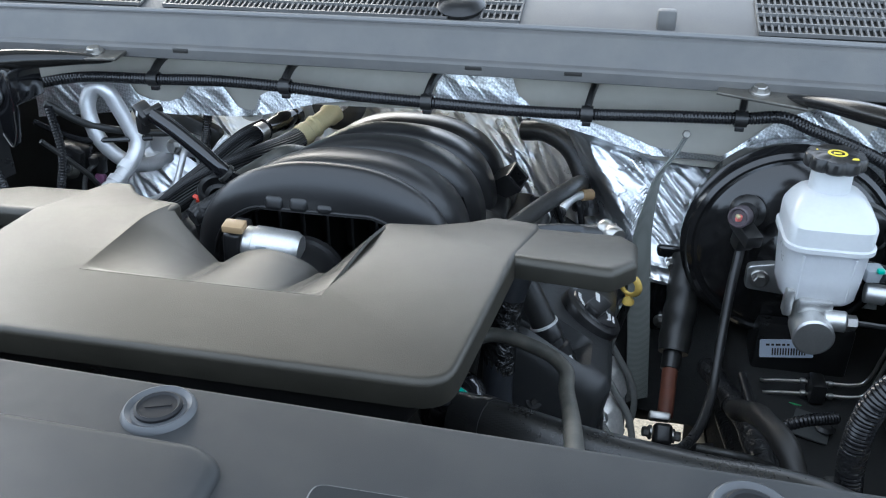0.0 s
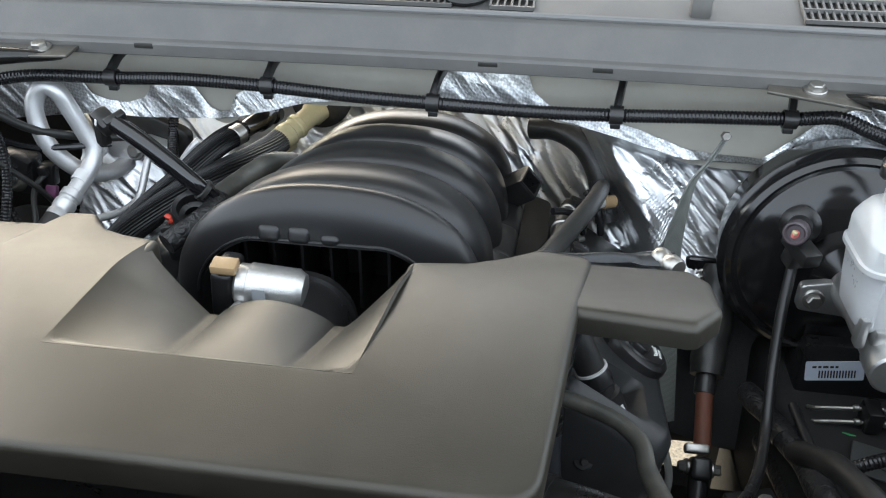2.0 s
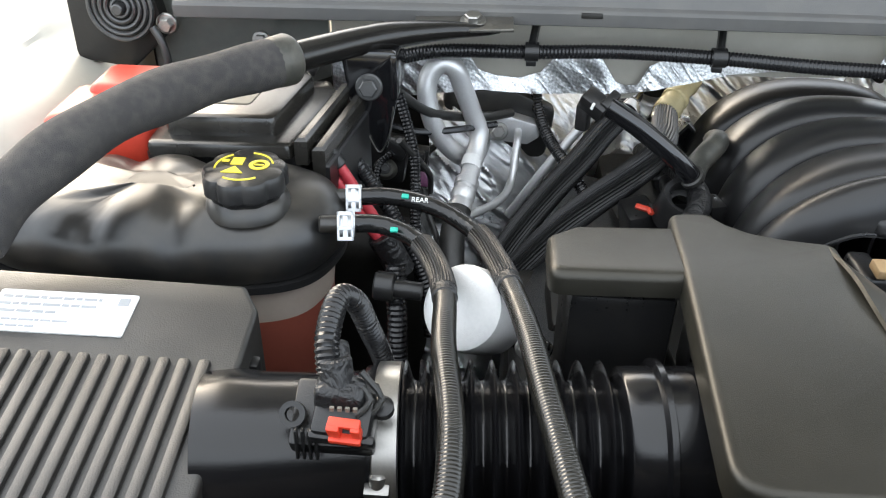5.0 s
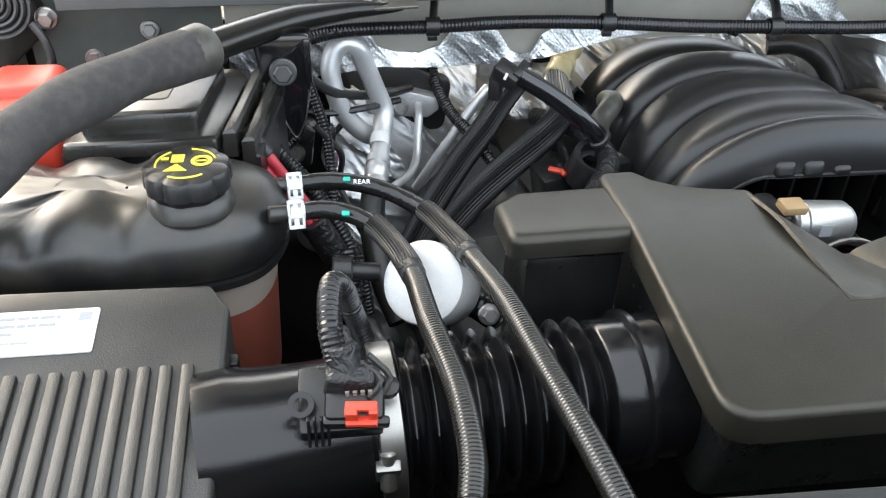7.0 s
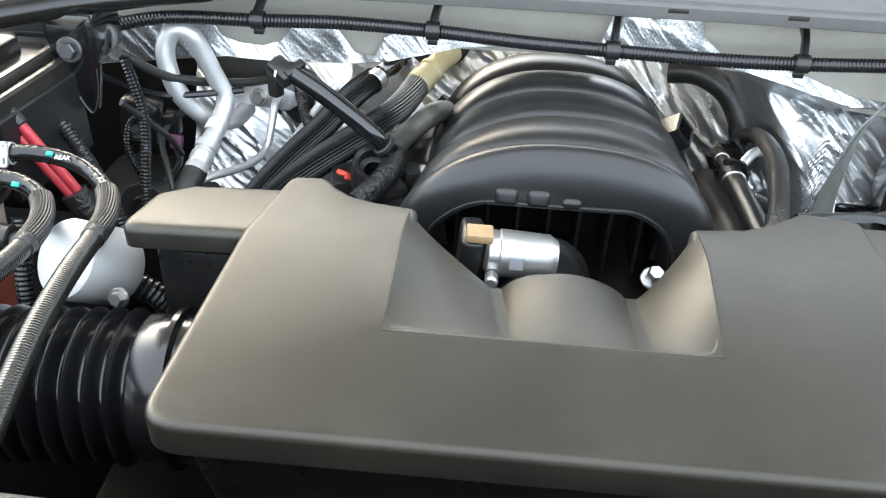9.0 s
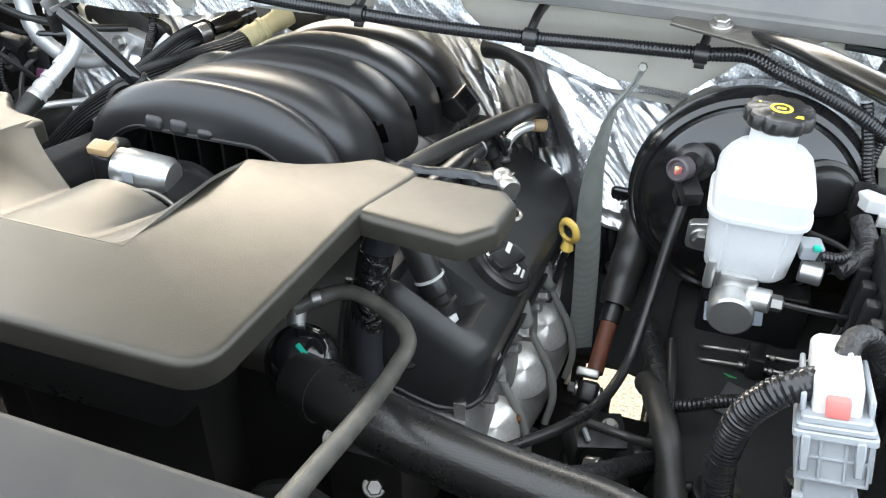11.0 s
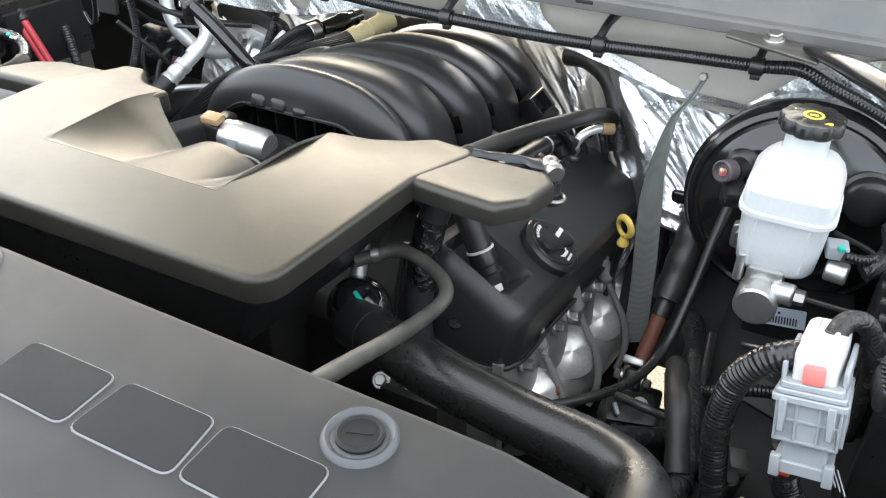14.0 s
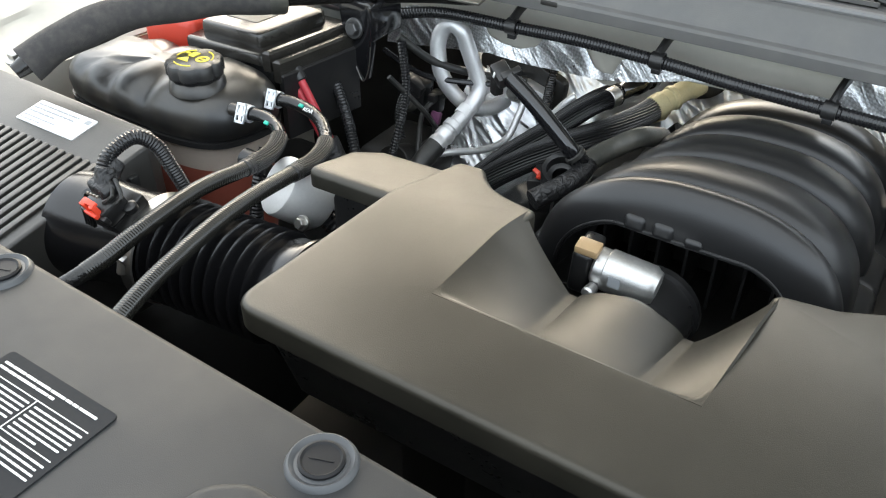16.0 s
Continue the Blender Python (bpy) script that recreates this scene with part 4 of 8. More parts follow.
def dipstick():
    t = thing("dipstick", "yellow ring-handled oil dipstick in its tube", "dipstick", (0.045, 1.05, 0.80))
    c = Vector((0.048, 1.045, 0.903))
    ux, uz = Vector((0.80, -0.60, 0.0)).normalized(), Vector((0.05, -0.25, 0.97)).normalized()
    ring = tube([c + ux * (0.0145 * math.cos(k * math.pi / 12)) + uz * (0.0165 * math.sin(k * math.pi / 12)) for k in range(25)], 0.0052, 12, 0.004, flat=0.62)
    part("ring_handle", ring, YELLOW, t)
    part("stopper", lathe([(0, 0), (0.006, 0), (0.0085, 0.003), (0.0085, 0.007), (0.0055, 0.012), (0.005, 0.016), (0, 0.016)], c + Vector((0, 0.003, -0.033)), (0, 0, 1), 20), YELLOW, t)
    part("guide_tube", tube([c + Vector((0, 0, -0.03)), c + Vector((-0.008, 0.01, -0.07)), c + Vector((-0.02, 0.03, -0.14)), c + Vector((-0.04, 0.04, -0.26))], 0.005, 10), BLACK, t)


dipstick()


def plug_lead(p):
    """A ribbed boot coming out below the skirt, and its lead falling in a curve."""
    t = thing("plug_lead", "grey spark plug lead with rubber boot", "ignition lead", p, group="plug leads")
    p = Vector(p)
    d = Vector((0.30, -0.05, -1)).normalized()
    part("boot", lathe([(0, -0.034), (0.0085, -0.034), (0.0095, -0.030), (0.0092, -0.006), (0.0105, -0.004), (0.0105, 0.0), (0.0075, 0.004), (0.006, 0.012), (0, 0.012)], p, d, 18), LEADGREY, t)
    part("lead", tube([p + d * 0.004, p + Vector((0.018, -0.004, -0.030)), p + Vector((0.038, -0.010, -0.062)), p + Vector((0.047, -0.020, -0.098)), p + Vector((0.042, -0.032, -0.135))], 0.0050, 12), LEADGREY, t)


for p in ((0.016, 0.825, 0.845), (0.023, 0.943, 0.824), (0.028, 1.063, 0.797), (0.032, 1.190, 0.768)):
    plug_lead(p)


def exhaust_shield():
    t = thing("exhaust_manifold", "exhaust manifold under bright pressed metal heat shields", "exhaust manifold", (0.06, 1.0, 0.70))
    part("log", tube([(0.00, 0.78, 0.725), (0.02, 0.9, 0.705), (0.03, 1.05, 0.675), (0.03, 1.2, 0.64)], 0.034, 20), CASTGREY, t)
    for i, (y, z) in enumerate(((0.795, 0.785), (0.922, 0.762), (1.048, 0.735), (1.165, 0.712))):
        nrm = Vector((0.45, -0.58, 0.68)).normalized()
        m = basis((0.022 + 0.004 * i, y, z), nrm, (0, 0, 1))

        def petal(u, v, m=m):
            a = 2 * math.pi * u
            r = 0.043 * v
            x, yy = r * math.cos(a), 0.86 * r * math.sin(a)
            x = min(x, 0.020 + 0.3 * x)
            dome = 0.012 * (1 - v * v) + 0.003 * math.sin(3 * a) * v
            return tuple(m @ Vector((x, yy, dome)))
        part("shield_petal", sheet(petal, 40, 10, 0.0015), SHIELDMETAL, t, "bright curved heat shield")
        # darker steel on the skirts puts the shade between petals into the colour
        part("shield_skirt", sheet(lambda u, v, y=y, z=z: (0.018 + 0.034 * u + 0.006 * math.sin(math.pi * v), y + 0.016 + 0.070 * v, z - 0.045 - 0.012 * v - 0.055 * u + 0.014 * math.sin(math.pi * v)), 8, 16, 0.0015), GREYSTEEL, t, "pressed shield skirt darkened for the gaps")
        hexbolt(t, "shield_bolt", (0.046, y + 0.020, z + 0.006), (0.8, -0.3, 0.5), 0.0055, 0.006, RUSTBOLT if i == 0 else STEEL)


exhaust_shield()


rad = thing("radiator_hose", "thick black upper radiator hose with a right-angle bend", "hose", (0.20, 0.45, 1.0))
part("hose", tube([(-0.115, 0.615, 0.985), (-0.07, 0.598, 0.992), (0.0, 0.575, 0.996), (0.095, 0.558, 0.998), (0.165, 0.545, 1.004), (0.203, 0.523, 1.012), (0.216, 0.487, 1.022), (0.212, 0.44, 1.035), (0.190, 0.37, 1.05), (0.17, 0.30, 1.06)], 0.0255, 28, 0.006), HOSE, rad)
part("clamp", lathe([(0.0258, -0.006), (0.0272, -0.006), (0.0272, 0.006), (0.0258, 0.006)], (-0.088, 0.605, 0.9895), (0.93, -0.36, 0.14), 40), BLACK, rad, "black spring clamp")

heater = thing("heater_hose", "thin dusty grey hose looping out below the engine cover", "hose", (0.0, 0.42, 1.12))
part("hose", tube([(-0.135, 0.655, 1.030), (-0.095, 0.680, 1.040), (-0.045, 0.664, 1.040), (-0.020, 0.638, 1.040), (-0.016, 0.600, 1.045), (-0.008, 0.52, 1.078), (-0.002, 0.43, 1.118), (0.004, 0.33, 1.16)], 0.0072, 14), GREYHOSE, heater)
part("clamp", lathe([(0.0074, -0.004), (0.0086, -0.004), (0.0086, 0.004), (0.0074, 0.004)], (-0.118, 0.668, 1.036), (0.85, 0.5, 0.2), 20), STEEL, heater, "small steel clamp")

th = thing("thermostat_housing", "black domed water outlet with a green paint mark", "housing", (-0.119, 0.639, 0.97))
part("dome", lathe([(0.028, -0.03), (0.034, -0.02), (0.034, 0.0), (0.030, 0.012), (0.020, 0.020), (0, 0.024)], (-0.124, 0.640, 0.985), (0.25, -0.35, 0.9), 32), GLOSS, th)
part("mark", block(0.026, 0.005, 0.003, pose(-0.112, 0.626, 1.006, 20, 14, -30), 0.001), TEAL, th, "green paint mark")
part("neck_pipe", tube([(-0.14, 0.66, 0.99), (-0.142, 0.675, 1.02), (-0.145, 0.69, 1.05)], 0.009, 12), ALU, th)

SMOOTHTAPE = material("smooth_vinyl_tape", (0.022, 0.024, 0.028), 0.34, 0, 0.2, 20, wrinkle=0.12, wrinkle_scale=35)
har = thing("harness_loom", "black fabric-taped wiring loom down the front of the engine", "wiring", (-0.08, 0.69, 0.85))
part("loom", tube([(-0.075, 0.75, 1.09), (-0.088, 0.735, 1.045), (-0.092, 0.722, 1.00), (-0.090, 0.705, 0.93), (-0.070, 0.69, 0.86), (-0.052, 0.68, 0.82), (-0.03, 0.66, 0.72)], 0.0165, 18), SMOOTHTAPE, har)
part("shiny_wrap", tube([(-0.0875, 0.7355, 1.050), (-0.0915, 0.7235, 1.008), (-0.0918, 0.716, 0.972)], 0.0172, 16), GLOSSTAPE, har, "glossy black tape wrap")
part("thin_wire", tube([(-0.112, 0.722, 1.02), (-0.118, 0.706, 0.95), (-0.108, 0.69, 0.88), (-0.09, 0.67, 0.80)], 0.0035, 8), RUBBER, har)
fr = thing("accessory_drive", "dark accessory brackets and pulleys at the front of the engine", "engine part", (-0.08, 0.6, 0.7))
part("pulley", lathe([(0, 0), (0.05, 0), (0.06, 0.004), (0.06, 0.012), (0.055, 0.016), (0.06, 0.02), (0.06, 0.028), (0, 0.028)], (-0.12, 0.60, 0.80), (0, -1, 0.1), 36), DARK, fr)
part("bracket", box(-0.10, -0.02, 0.62, 0.70, 0.72, 0.90, 0.01), DARK, fr)
hexbolt(fr, "bolt", (-0.060, 0.640, 0.905), (0.2, -0.6, 0.7), 0.009, 0.01)
hexbolt(fr, "bolt", (-0.095, 0.63, 0.90), (0.2, -0.6, 0.7), 0.007, 0.01)
hexbolt(fr, "bolt", (-0.050, 0.62, 0.86), (0.3, -0.6, 0.7), 0.008, 0.012)

# driver-side fuel rail, connectors and the loom above the valve cover
fuel = thing("fuel_rail", "black fuel rail with a steel elbow above the valve cover", "fuel line", (-0.08, 1.0, 0.97))
part("rail", rod((-0.098, 0.86, 1.022), (-0.083, 1.10, 0.982), 0.0135), BLACK, fuel)
part("rail_end", rod((-0.083, 1.10, 0.982), (-0.078, 1.19, 0.963), 0.009), BLACK, fuel)
part("steel_elbow", tube([(-0.064, 1.128, 0.945), (-0.062, 1.130, 0.962), (-0.056, 1.137, 0.976), (-0.044, 1.150, 0.984), (-0.030, 1.163, 0.985)], 0.0066, 14), PIPE, fuel, "bright steel elbow")
part("elbow_collar", lathe([(0.006, 0), (0.010, 0.001), (0.010, 0.004), (0.0075, 0.006), (0.0075, 0.012), (0.010, 0.014), (0.010, 0.018), (0.006, 0.019)], (-0.064, 1.127, 0.943), (0.1, 0.1, 1), 20), STEEL, fuel)
part("elbow_end", rod((-0.034, 1.160, 0.985), (-0.018, 1.172, 0.982), 0.0088), TAN, fuel, "brown brass fitting")
for y, z in ((0.895, 1.012), (1.00, 0.995), (1.105, 0.978), (1.19, 0.962)):
    part("injector", lathe([(0, 0), (0.011, 0), (0.011, 0.022), (0.0075, 0.026), (0.0075, 0.045), (0, 0.045)], (-0.083, y, z), (0.5, 0, -1), 14), BLACK, fuel)
    part("injector_plug", block(0.024, 0.018, 0.016, pose(-0.066, y + 0.012, z - 0.004, 0, 25, 8), 0.003), BLACK, fuel)
part("clip_ring", lathe([(0.0135, 0), (0.0155, 0.001), (0.0155, 0.004), (0.0135, 0.005)], (-0.086, 1.062, 0.988), (0.06, 1, -0.16), 24), STEEL, fuel, "bright clip ring")
part("clip_ring", lathe([(0.009, 0), (0.0108, 0.001), (0.0108, 0.004), (0.009, 0.005)], (-0.080, 1.15, 0.971), (0.06, 1, -0.2), 24), STEEL, fuel, "bright clip ring")
eng_loom = thing("engine_loom", "black woven wiring loom along the fuel rail", "wiring", (-0.10, 1.0, 1.02))
part("sleeve", tube([(-0.112, 0.83, 1.068), (-0.098, 0.875, 1.066), (-0.080, 0.94, 1.058), (-0.064, 1.0, 1.048), (-0.050, 1.07, 1.032), (-0.040, 1.14, 1.012), (-0.035, 1.195, 0.990), (-0.038, 1.240, 0.958), (-0.040, 1.275, 0.91)], 0.0110, 16), SHEATH, eng_loom)
part("tape_end", tube([(-0.124, 0.80, 1.068), (-0.112, 0.83, 1.068), (-0.103, 0.86, 1.067)], 0.0118, 14), TAPE, eng_loom)
part("branch", tube([(-0.056, 1.20, 0.98), (-0.045, 1.19, 0.97), (-0.035, 1.185, 0.95), (-0.03, 1.19, 0.92)], 0.005, 10), TAPE, eng_loom)
part("branch", tube([(-0.10, 1.07, 1.012), (-0.082, 1.085, 1.005), (-0.066, 1.10, 0.99), (-0.058, 1.115, 0.96)], 0.0045, 10), LOOM, eng_loom)
hl = thing("heater_return_hose", "black rubber hose behind the intake manifold", "hose", (-0.06, 1.25, 0.98))
part("hose", tube([(-0.14, 1.30, 1.03), (-0.10, 1.285, 1.035), (-0.06, 1.27, 1.015), (-0.035, 1.25, 0.975), (-0.02, 1.23, 0.92)], 0.017, 18), RUBBER, hl)
part("tape_end", tube([(-0.036, 1.251, 0.977), (-0.028, 1.24, 0.95), (-0.022, 1.232, 0.93)], 0.0178, 18), TAPE, hl)
STRAPSTEEL = material("dark_bright_strap", (0.045, 0.047, 0.05), 0.3, 0.6, 0.2, 50, wrinkle=0.2, wrinkle_scale=40)
br = thing("support_bracket", "bright steel support strap behind the engine cover tab", "bracket", (-0.02, 0.82, 1.06))


def strap_sheet(u, v):
    x = -0.092 + 0.108 * u
    y = 0.846 - 0.012 * u + (v - 0.5) * (0.014 + 0.012 * smooth_step(u, 0.62, 0.75))
    return (x, y, 1.082 + 0.016 * u + 0.0006 * math.sin(u * 11 + v * 5) - 0.006 * (2 * v - 1) ** 2)


part("strap", sheet(strap_sheet, 40, 8, 0.0015), STRAPSTEEL, br)
part("end_clamp", lathe([(0, 0), (0.0090, 0), (0.0105, 0.003), (0.0105, 0.010), (0.0094, 0.012), (0.0094, 0.016), (0.0105, 0.018), (0.0105, 0.027), (0.0088, 0.030), (0, 0.030)], (0.001, 0.842, 1.090), (0.6, -0.8, 0.0), 24), STEEL, br, "bright crimped end clamp")
part("post", rod((0.014, 0.826, 1.048), (0.013, 0.828, 1.078), 0.009), TAPE, br)
part("ring", tube([(0.016 + 0.013 * math.cos(a), 0.822 + 0.011 * math.sin(a), 1.060) for a in [math.pi * 2 * k / 20 for k in range(21)]], 0.0022, 8), STEEL, br)

# ---- driver side ----
def rounded_loft(levels, seg=10):
    """Stack rounded rectangles (cx, cy, z, width, depth, corner) into a closed body."""
    bm = bmesh.new()
    rings = []
    for cx, cy, z, w, d, r in levels:
        p = fillet(rect(cx - w / 2, cx + w / 2, cy - d / 2, cy + d / 2), r, seg)
        rings.append([bm.verts.new((q[0], q[1], z)) for q in p])
    n = len(rings[0])
    for a, b in zip(rings, rings[1:]):
        for j in range(n):
            bm.faces.new((a[j], a[(j + 1) % n], b[(j + 1) % n], b[j]))
    bm.faces.new(rings[0])
    bm.faces.new(rings[-1])
    return bm


def knurl(n, depth):
    return lambda a: 1 + depth * (abs(math.sin(a * n / 2)) ** 0.6 - 1)


PLUGGREY = material("pinkish_grey_plug", (0.10, 0.085, 0.095), 0.42, 0, 0.08, 30)


BOOSTERPAINT = material("gloss_black_booster_paint", (0.010, 0.010, 0.0105), 0.14, 0, 0.12, 10, spec=0.6, grain=0.05, dust=0.02)


def booster():
    c, ax = Vector((0.252, 1.15, 0.967)), Vector((0, -1, 0.06))
    t = thing("brake_booster", "gloss black round brake booster on the bulkhead", "brake booster", (0.252, 1.15, 0.83))
    part("shell", lathe([(0, 0), (0.125, 0), (0.134, 0.01), (0.137, 0.05), (0.142, 0.055), (0.142, 0.063), (0.137, 0.068), (0.134, 0.076), (0.128, 0.081), (0.124, 0.079), (0.120, 0.080),
                         (0.112, 0.088), (0.090, 0.096), (0.080, 0.100), (0.055, 0.104), (0.050, 0.135), (0.028, 0.147), (0.028, 0.17), (0, 0.17)], c, ax, 72), BOOSTERPAINT, t, "", 28)
    part("round_boss", lathe([(0.030, 0), (0.030, 0.022), (0.027, 0.027), (0.022, 0.029), (0, 0.029)], (0.329, 1.062, 1.020), (0, -1, 0.06), 36), BLACK, t)
    part("boss_ring", lathe([(0.030, 0), (0.034, 0.001), (0.035, 0.006), (0.031, 0.010)], (0.329, 1.059, 1.020), (0, -1, 0.06), 36), RUBBER, t)
    v = part("vacuum_valve", lathe([(0, 0), (0.022, 0), (0.023, 0.006), (0.018, 0.012), (0.014, 0.014), (0.014, 0.035), (0, 0.035)], (0.180, 1.035, 1.048), (-0.3, -1, 0.2), 28), BLACK, t, "black vacuum sensor valve")
    part("plug", lathe([(0, 0), (0.011, 0), (0.0135, 0.003), (0.0135, 0.020), (0.0115, 0.022), (0.009, 0.016), (0, 0.016)], (0.170, 1.004, 1.055), (-0.42, -0.88, 0.22), 20), PLUGGREY, v, "grey round plug with pink seal")
    part("seal", block(0.008, 0.006, 0.009, pose(0.1625, 0.988, 1.058, 10, 0, 25), 0.002), PINK, v)
    part("core", block(0.004, 0.006, 0.004, pose(0.1610, 0.986, 1.061, 10, 0, 25), 0.001), CREAM, v)
    part("latch", join(block(0.022, 0.05, 0.018, pose(0.176, 0.998, 1.036, 10, 0, 20), 0.003), block(0.026, 0.022, 0.030, pose(0.176, 1.008, 1.022, 15, 0, 20), 0.005)), BLACK, v)
    v.location += Vector((0.004, 0.0, -0.010))
    part("label_carrier", box(0.226, 0.352, 1.031, 1.10, 0.795, 0.875, 0.006), BLACK, t)
    plaque(t, "barcode_label", pose(0.234, 1.0285, 0.820, 87, 0, 0) @ pose(0, 0, 0, 0, 0, 7), 0.070, 0.028, BLUELABEL, [(0.016 + 0.0035 * i, 0.004, 0.0018, 0.011) for i in range(13)] + text_bars(0.008, 0.019, 0.056, 1, 0.005, 0.003, 4), DARKINK, "pale barcode label")
    return t


booster()


def master_cylinder():
    t = thing("brake_master_cylinder", "milky white brake fluid reservoir on a cast aluminium cylinder", "brake fluid reservoir", (0.247, 0.93, 0.955))
    X, Y = 0.249, 0.915
    low = rounded_loft([(X, Y - 0.004, 0.999, 0.056, 0.060, 0.018), (X, Y - 0.004, 1.002, 0.072, 0.076, 0.022), (X, Y - 0.004, 1.008, 0.081, 0.084, 0.025), (X, Y - 0.002, 1.036, 0.086, 0.090, 0.025), (X, Y, 1.066, 0.089, 0.093, 0.025), (X, Y, 1.068, 0.091, 0.095, 0.025)])
    bowl = part("lower_bowl", low, MILKYLOW, t, "", 40)
    for x in (-0.026, -0.009, 0.009, 0.026):
        part("flute", rod((X + x, Y - 0.0440, 1.010), (X + x * 1.04, Y - 0.0453, 1.064), 0.0016, None, 10), MILKYLOW, bowl)
    part("seam_rim", rounded_loft([(X, Y, 1.0675, 0.091, 0.095, 0.025), (X, Y, 1.069, 0.098, 0.102, 0.028), (X, Y, 1.074, 0.098, 0.102, 0.028), (X, Y, 1.0755, 0.091, 0.095, 0.025)]), MILKY, t)
    top = rounded_loft([(X, Y, 1.075, 0.092, 0.096, 0.024), (X, Y, 1.096, 0.092, 0.095, 0.022), (X, Y + 0.002, 1.101, 0.090, 0.090, 0.022), (X + 0.001, Y + 0.011, 1.110, 0.080, 0.072, 0.022), (X + 0.001, Y + 0.018, 1.116, 0.066, 0.058, 0.020), (X, Y + 0.021, 1.119, 0.050, 0.048, 0.020)])
    part("upper_bowl", top, MILKY, t, "", 40)
    nc = Vector((X - 0.001, 0.937, 1.117))
    part("neck", lathe([(0.0225, 0), (0.022, 0.030), (0.0, 0.030)], nc, (0, 0, 1), 32), MILKY, t)
    cap = part("cap", lathe([(0, 0), (0.0310, 0), (0.0330, 0.002), (0.0330, 0.0125), (0.031, 0.0150), (0.022, 0.0155), (0.020, 0.0165), (0, 0.0165)], nc + Vector((0, 0, 0.028)), (0, 0, 1), 96, knurl(9, 0.12)), BLACK, t, "black knurled cap with yellow symbol")
    z = nc.z + 0.0448
    part("symbol", join(lathe([(0.0075, 0), (0.0105, 0), (0.0105, 0.0006), (0.0075, 0.0006)], (nc.x, nc.y - 0.004, z), (0, 0, 1), 28), box(nc.x - 0.004, nc.x + 0.004, nc.y - 0.006, nc.y - 0.002, z, z + 0.0006, 0),
                        box(nc.x + 0.010, nc.x + 0.020, nc.y - 0.018, nc.y - 0.013, z - 0.0016, z - 0.001, 0), box(nc.x - 0.020, nc.x - 0.012, nc.y + 0.006, nc.y + 0.010, z - 0.0016, z - 0.001, 0)), MARK, cap, "yellow brake symbol")
    part("cylinder", lathe([(0, 0), (0.020, 0), (0.0225, 0.002), (0.0225, 0.035), (0.020, 0.040), (0.020, 0.12), (0.024, 0.13), (0.024, 0.17), (0, 0.17)], (0.243, 0.838, 0.978), (0.02, 1, 0.0), 36), ALU, t, "cast aluminium cylinder")
    part("saddle", join(box(0.225, 0.264, 0.862, 0.97, 0.99, 1.012, 0.006), box(0.212, 0.222, 0.868, 0.885, 0.985, 1.02, 0.003)), ALU, t)
    part("outlet_boss", rod((0.255, 0.862, 0.990), (0.278, 0.858, 0.992), 0.012), ALU, t)
    part("outlet_nut", lathe([(0, 0), (0.0085, 0), (0.0085, 0.010), (0.004, 0.012), (0, 0.012)], (0.278, 0.858, 0.992), (1, 0, 0), 6), STEEL, t)
    part("mount_ear", prism(fillet([(0.190, 0.945), (0.190, 0.978), (0.250, 0.990), (0.250, 0.940)], 0.008, 4), -1.008, -0.996, 0.002, m=pose(0, 0, 0, 90, 0, 0)), ALU, t)
    hexbolt(t, "ear_nut", (0.206, 0.994, 0.962), (0, -1, 0.1), 0.0085, 0.010)
    part("brake_pipe", tube([(0.288, 0.858, 0.992), (0.33, 0.862, 0.988), (0.356, 0.872, 0.985), (0.362, 0.90, 1.0), (0.345, 0.93, 1.02), (0.30, 0.95, 1.025)], 0.0032, 8), BLACK, t, "thin black brake pipe")
    s = part("level_sensor", block(0.022, 0.022, 0.016, pose(0.305, 0.900, 1.035, 0, 0, 10), 0.003), GREYPL, t, "grey level sensor plug with teal lock")
    part("lock", block(0.008, 0.007, 0.006, pose(0.309, 0.888, 1.044, 0, 0, 10), 0.002), TEAL, s)
    part("fitting", rod((0.300, 0.895, 1.012), (0.322, 0.892, 1.012), 0.012), ALU, t)
    return t


master_cylinder()

sl = thing("sensor_wire", "black taped sensor wires beside the reservoir", "wiring", (0.32, 0.93, 1.0))
part("wire", conduit([(0.312, 0.89, 1.035), (0.335, 0.90, 1.03), (0.350, 0.93, 1.025), (0.355, 0.97, 1.03)], 0.006, 0.004), LOOM, sl)
part("taped_wire", tube([(0.335, 0.90, 1.015), (0.36, 0.92, 1.03), (0.352, 0.955, 1.045)], 0.011, 10), TAPE, sl)

STRAPGREY = braid_material("braided_grey_strap", (0.19, 0.20, 0.185), (0.26, 0.27, 0.25))
strap = thing("ground_strap", "flat grey-green ground strap bolted to the painted panel", "strap", (0.08, 1.16, 0.9))
STRAP_LINE = [(0.102, 1.130, 1.098), (0.090, 1.130, 1.070), (0.073, 1.130, 1.038), (0.064, 1.130, 0.985), (0.060, 1.130, 0.93), (0.064, 1.125, 0.86), (0.072, 1.11, 0.78), (0.08, 1.08, 0.68)]


def strap_face(u, v):
    q = smooth_line(STRAP_LINE, 0.004)
    p = q[min(len(q) - 1, int(u * (len(q) - 1)))]
    w = 0.009 + 0.024 * smooth_step(u, 0.05, 0.55)
    return (p.x + (v - 0.5) * w, p.y + 0.30 * (v - 0.5) * w + 0.002 * math.cos(math.pi * (v - 0.5)), p.z + 0.25 * (v - 0.5) * w)


part("strap", sheet(strap_face, 60, 6, 0.0025), STRAPGREY, strap)
hexbolt(strap, "bolt", (0.102, 1.132, 1.102), (0, -1, 0.3), 0.006, 0.012, GREYSTEEL, False)


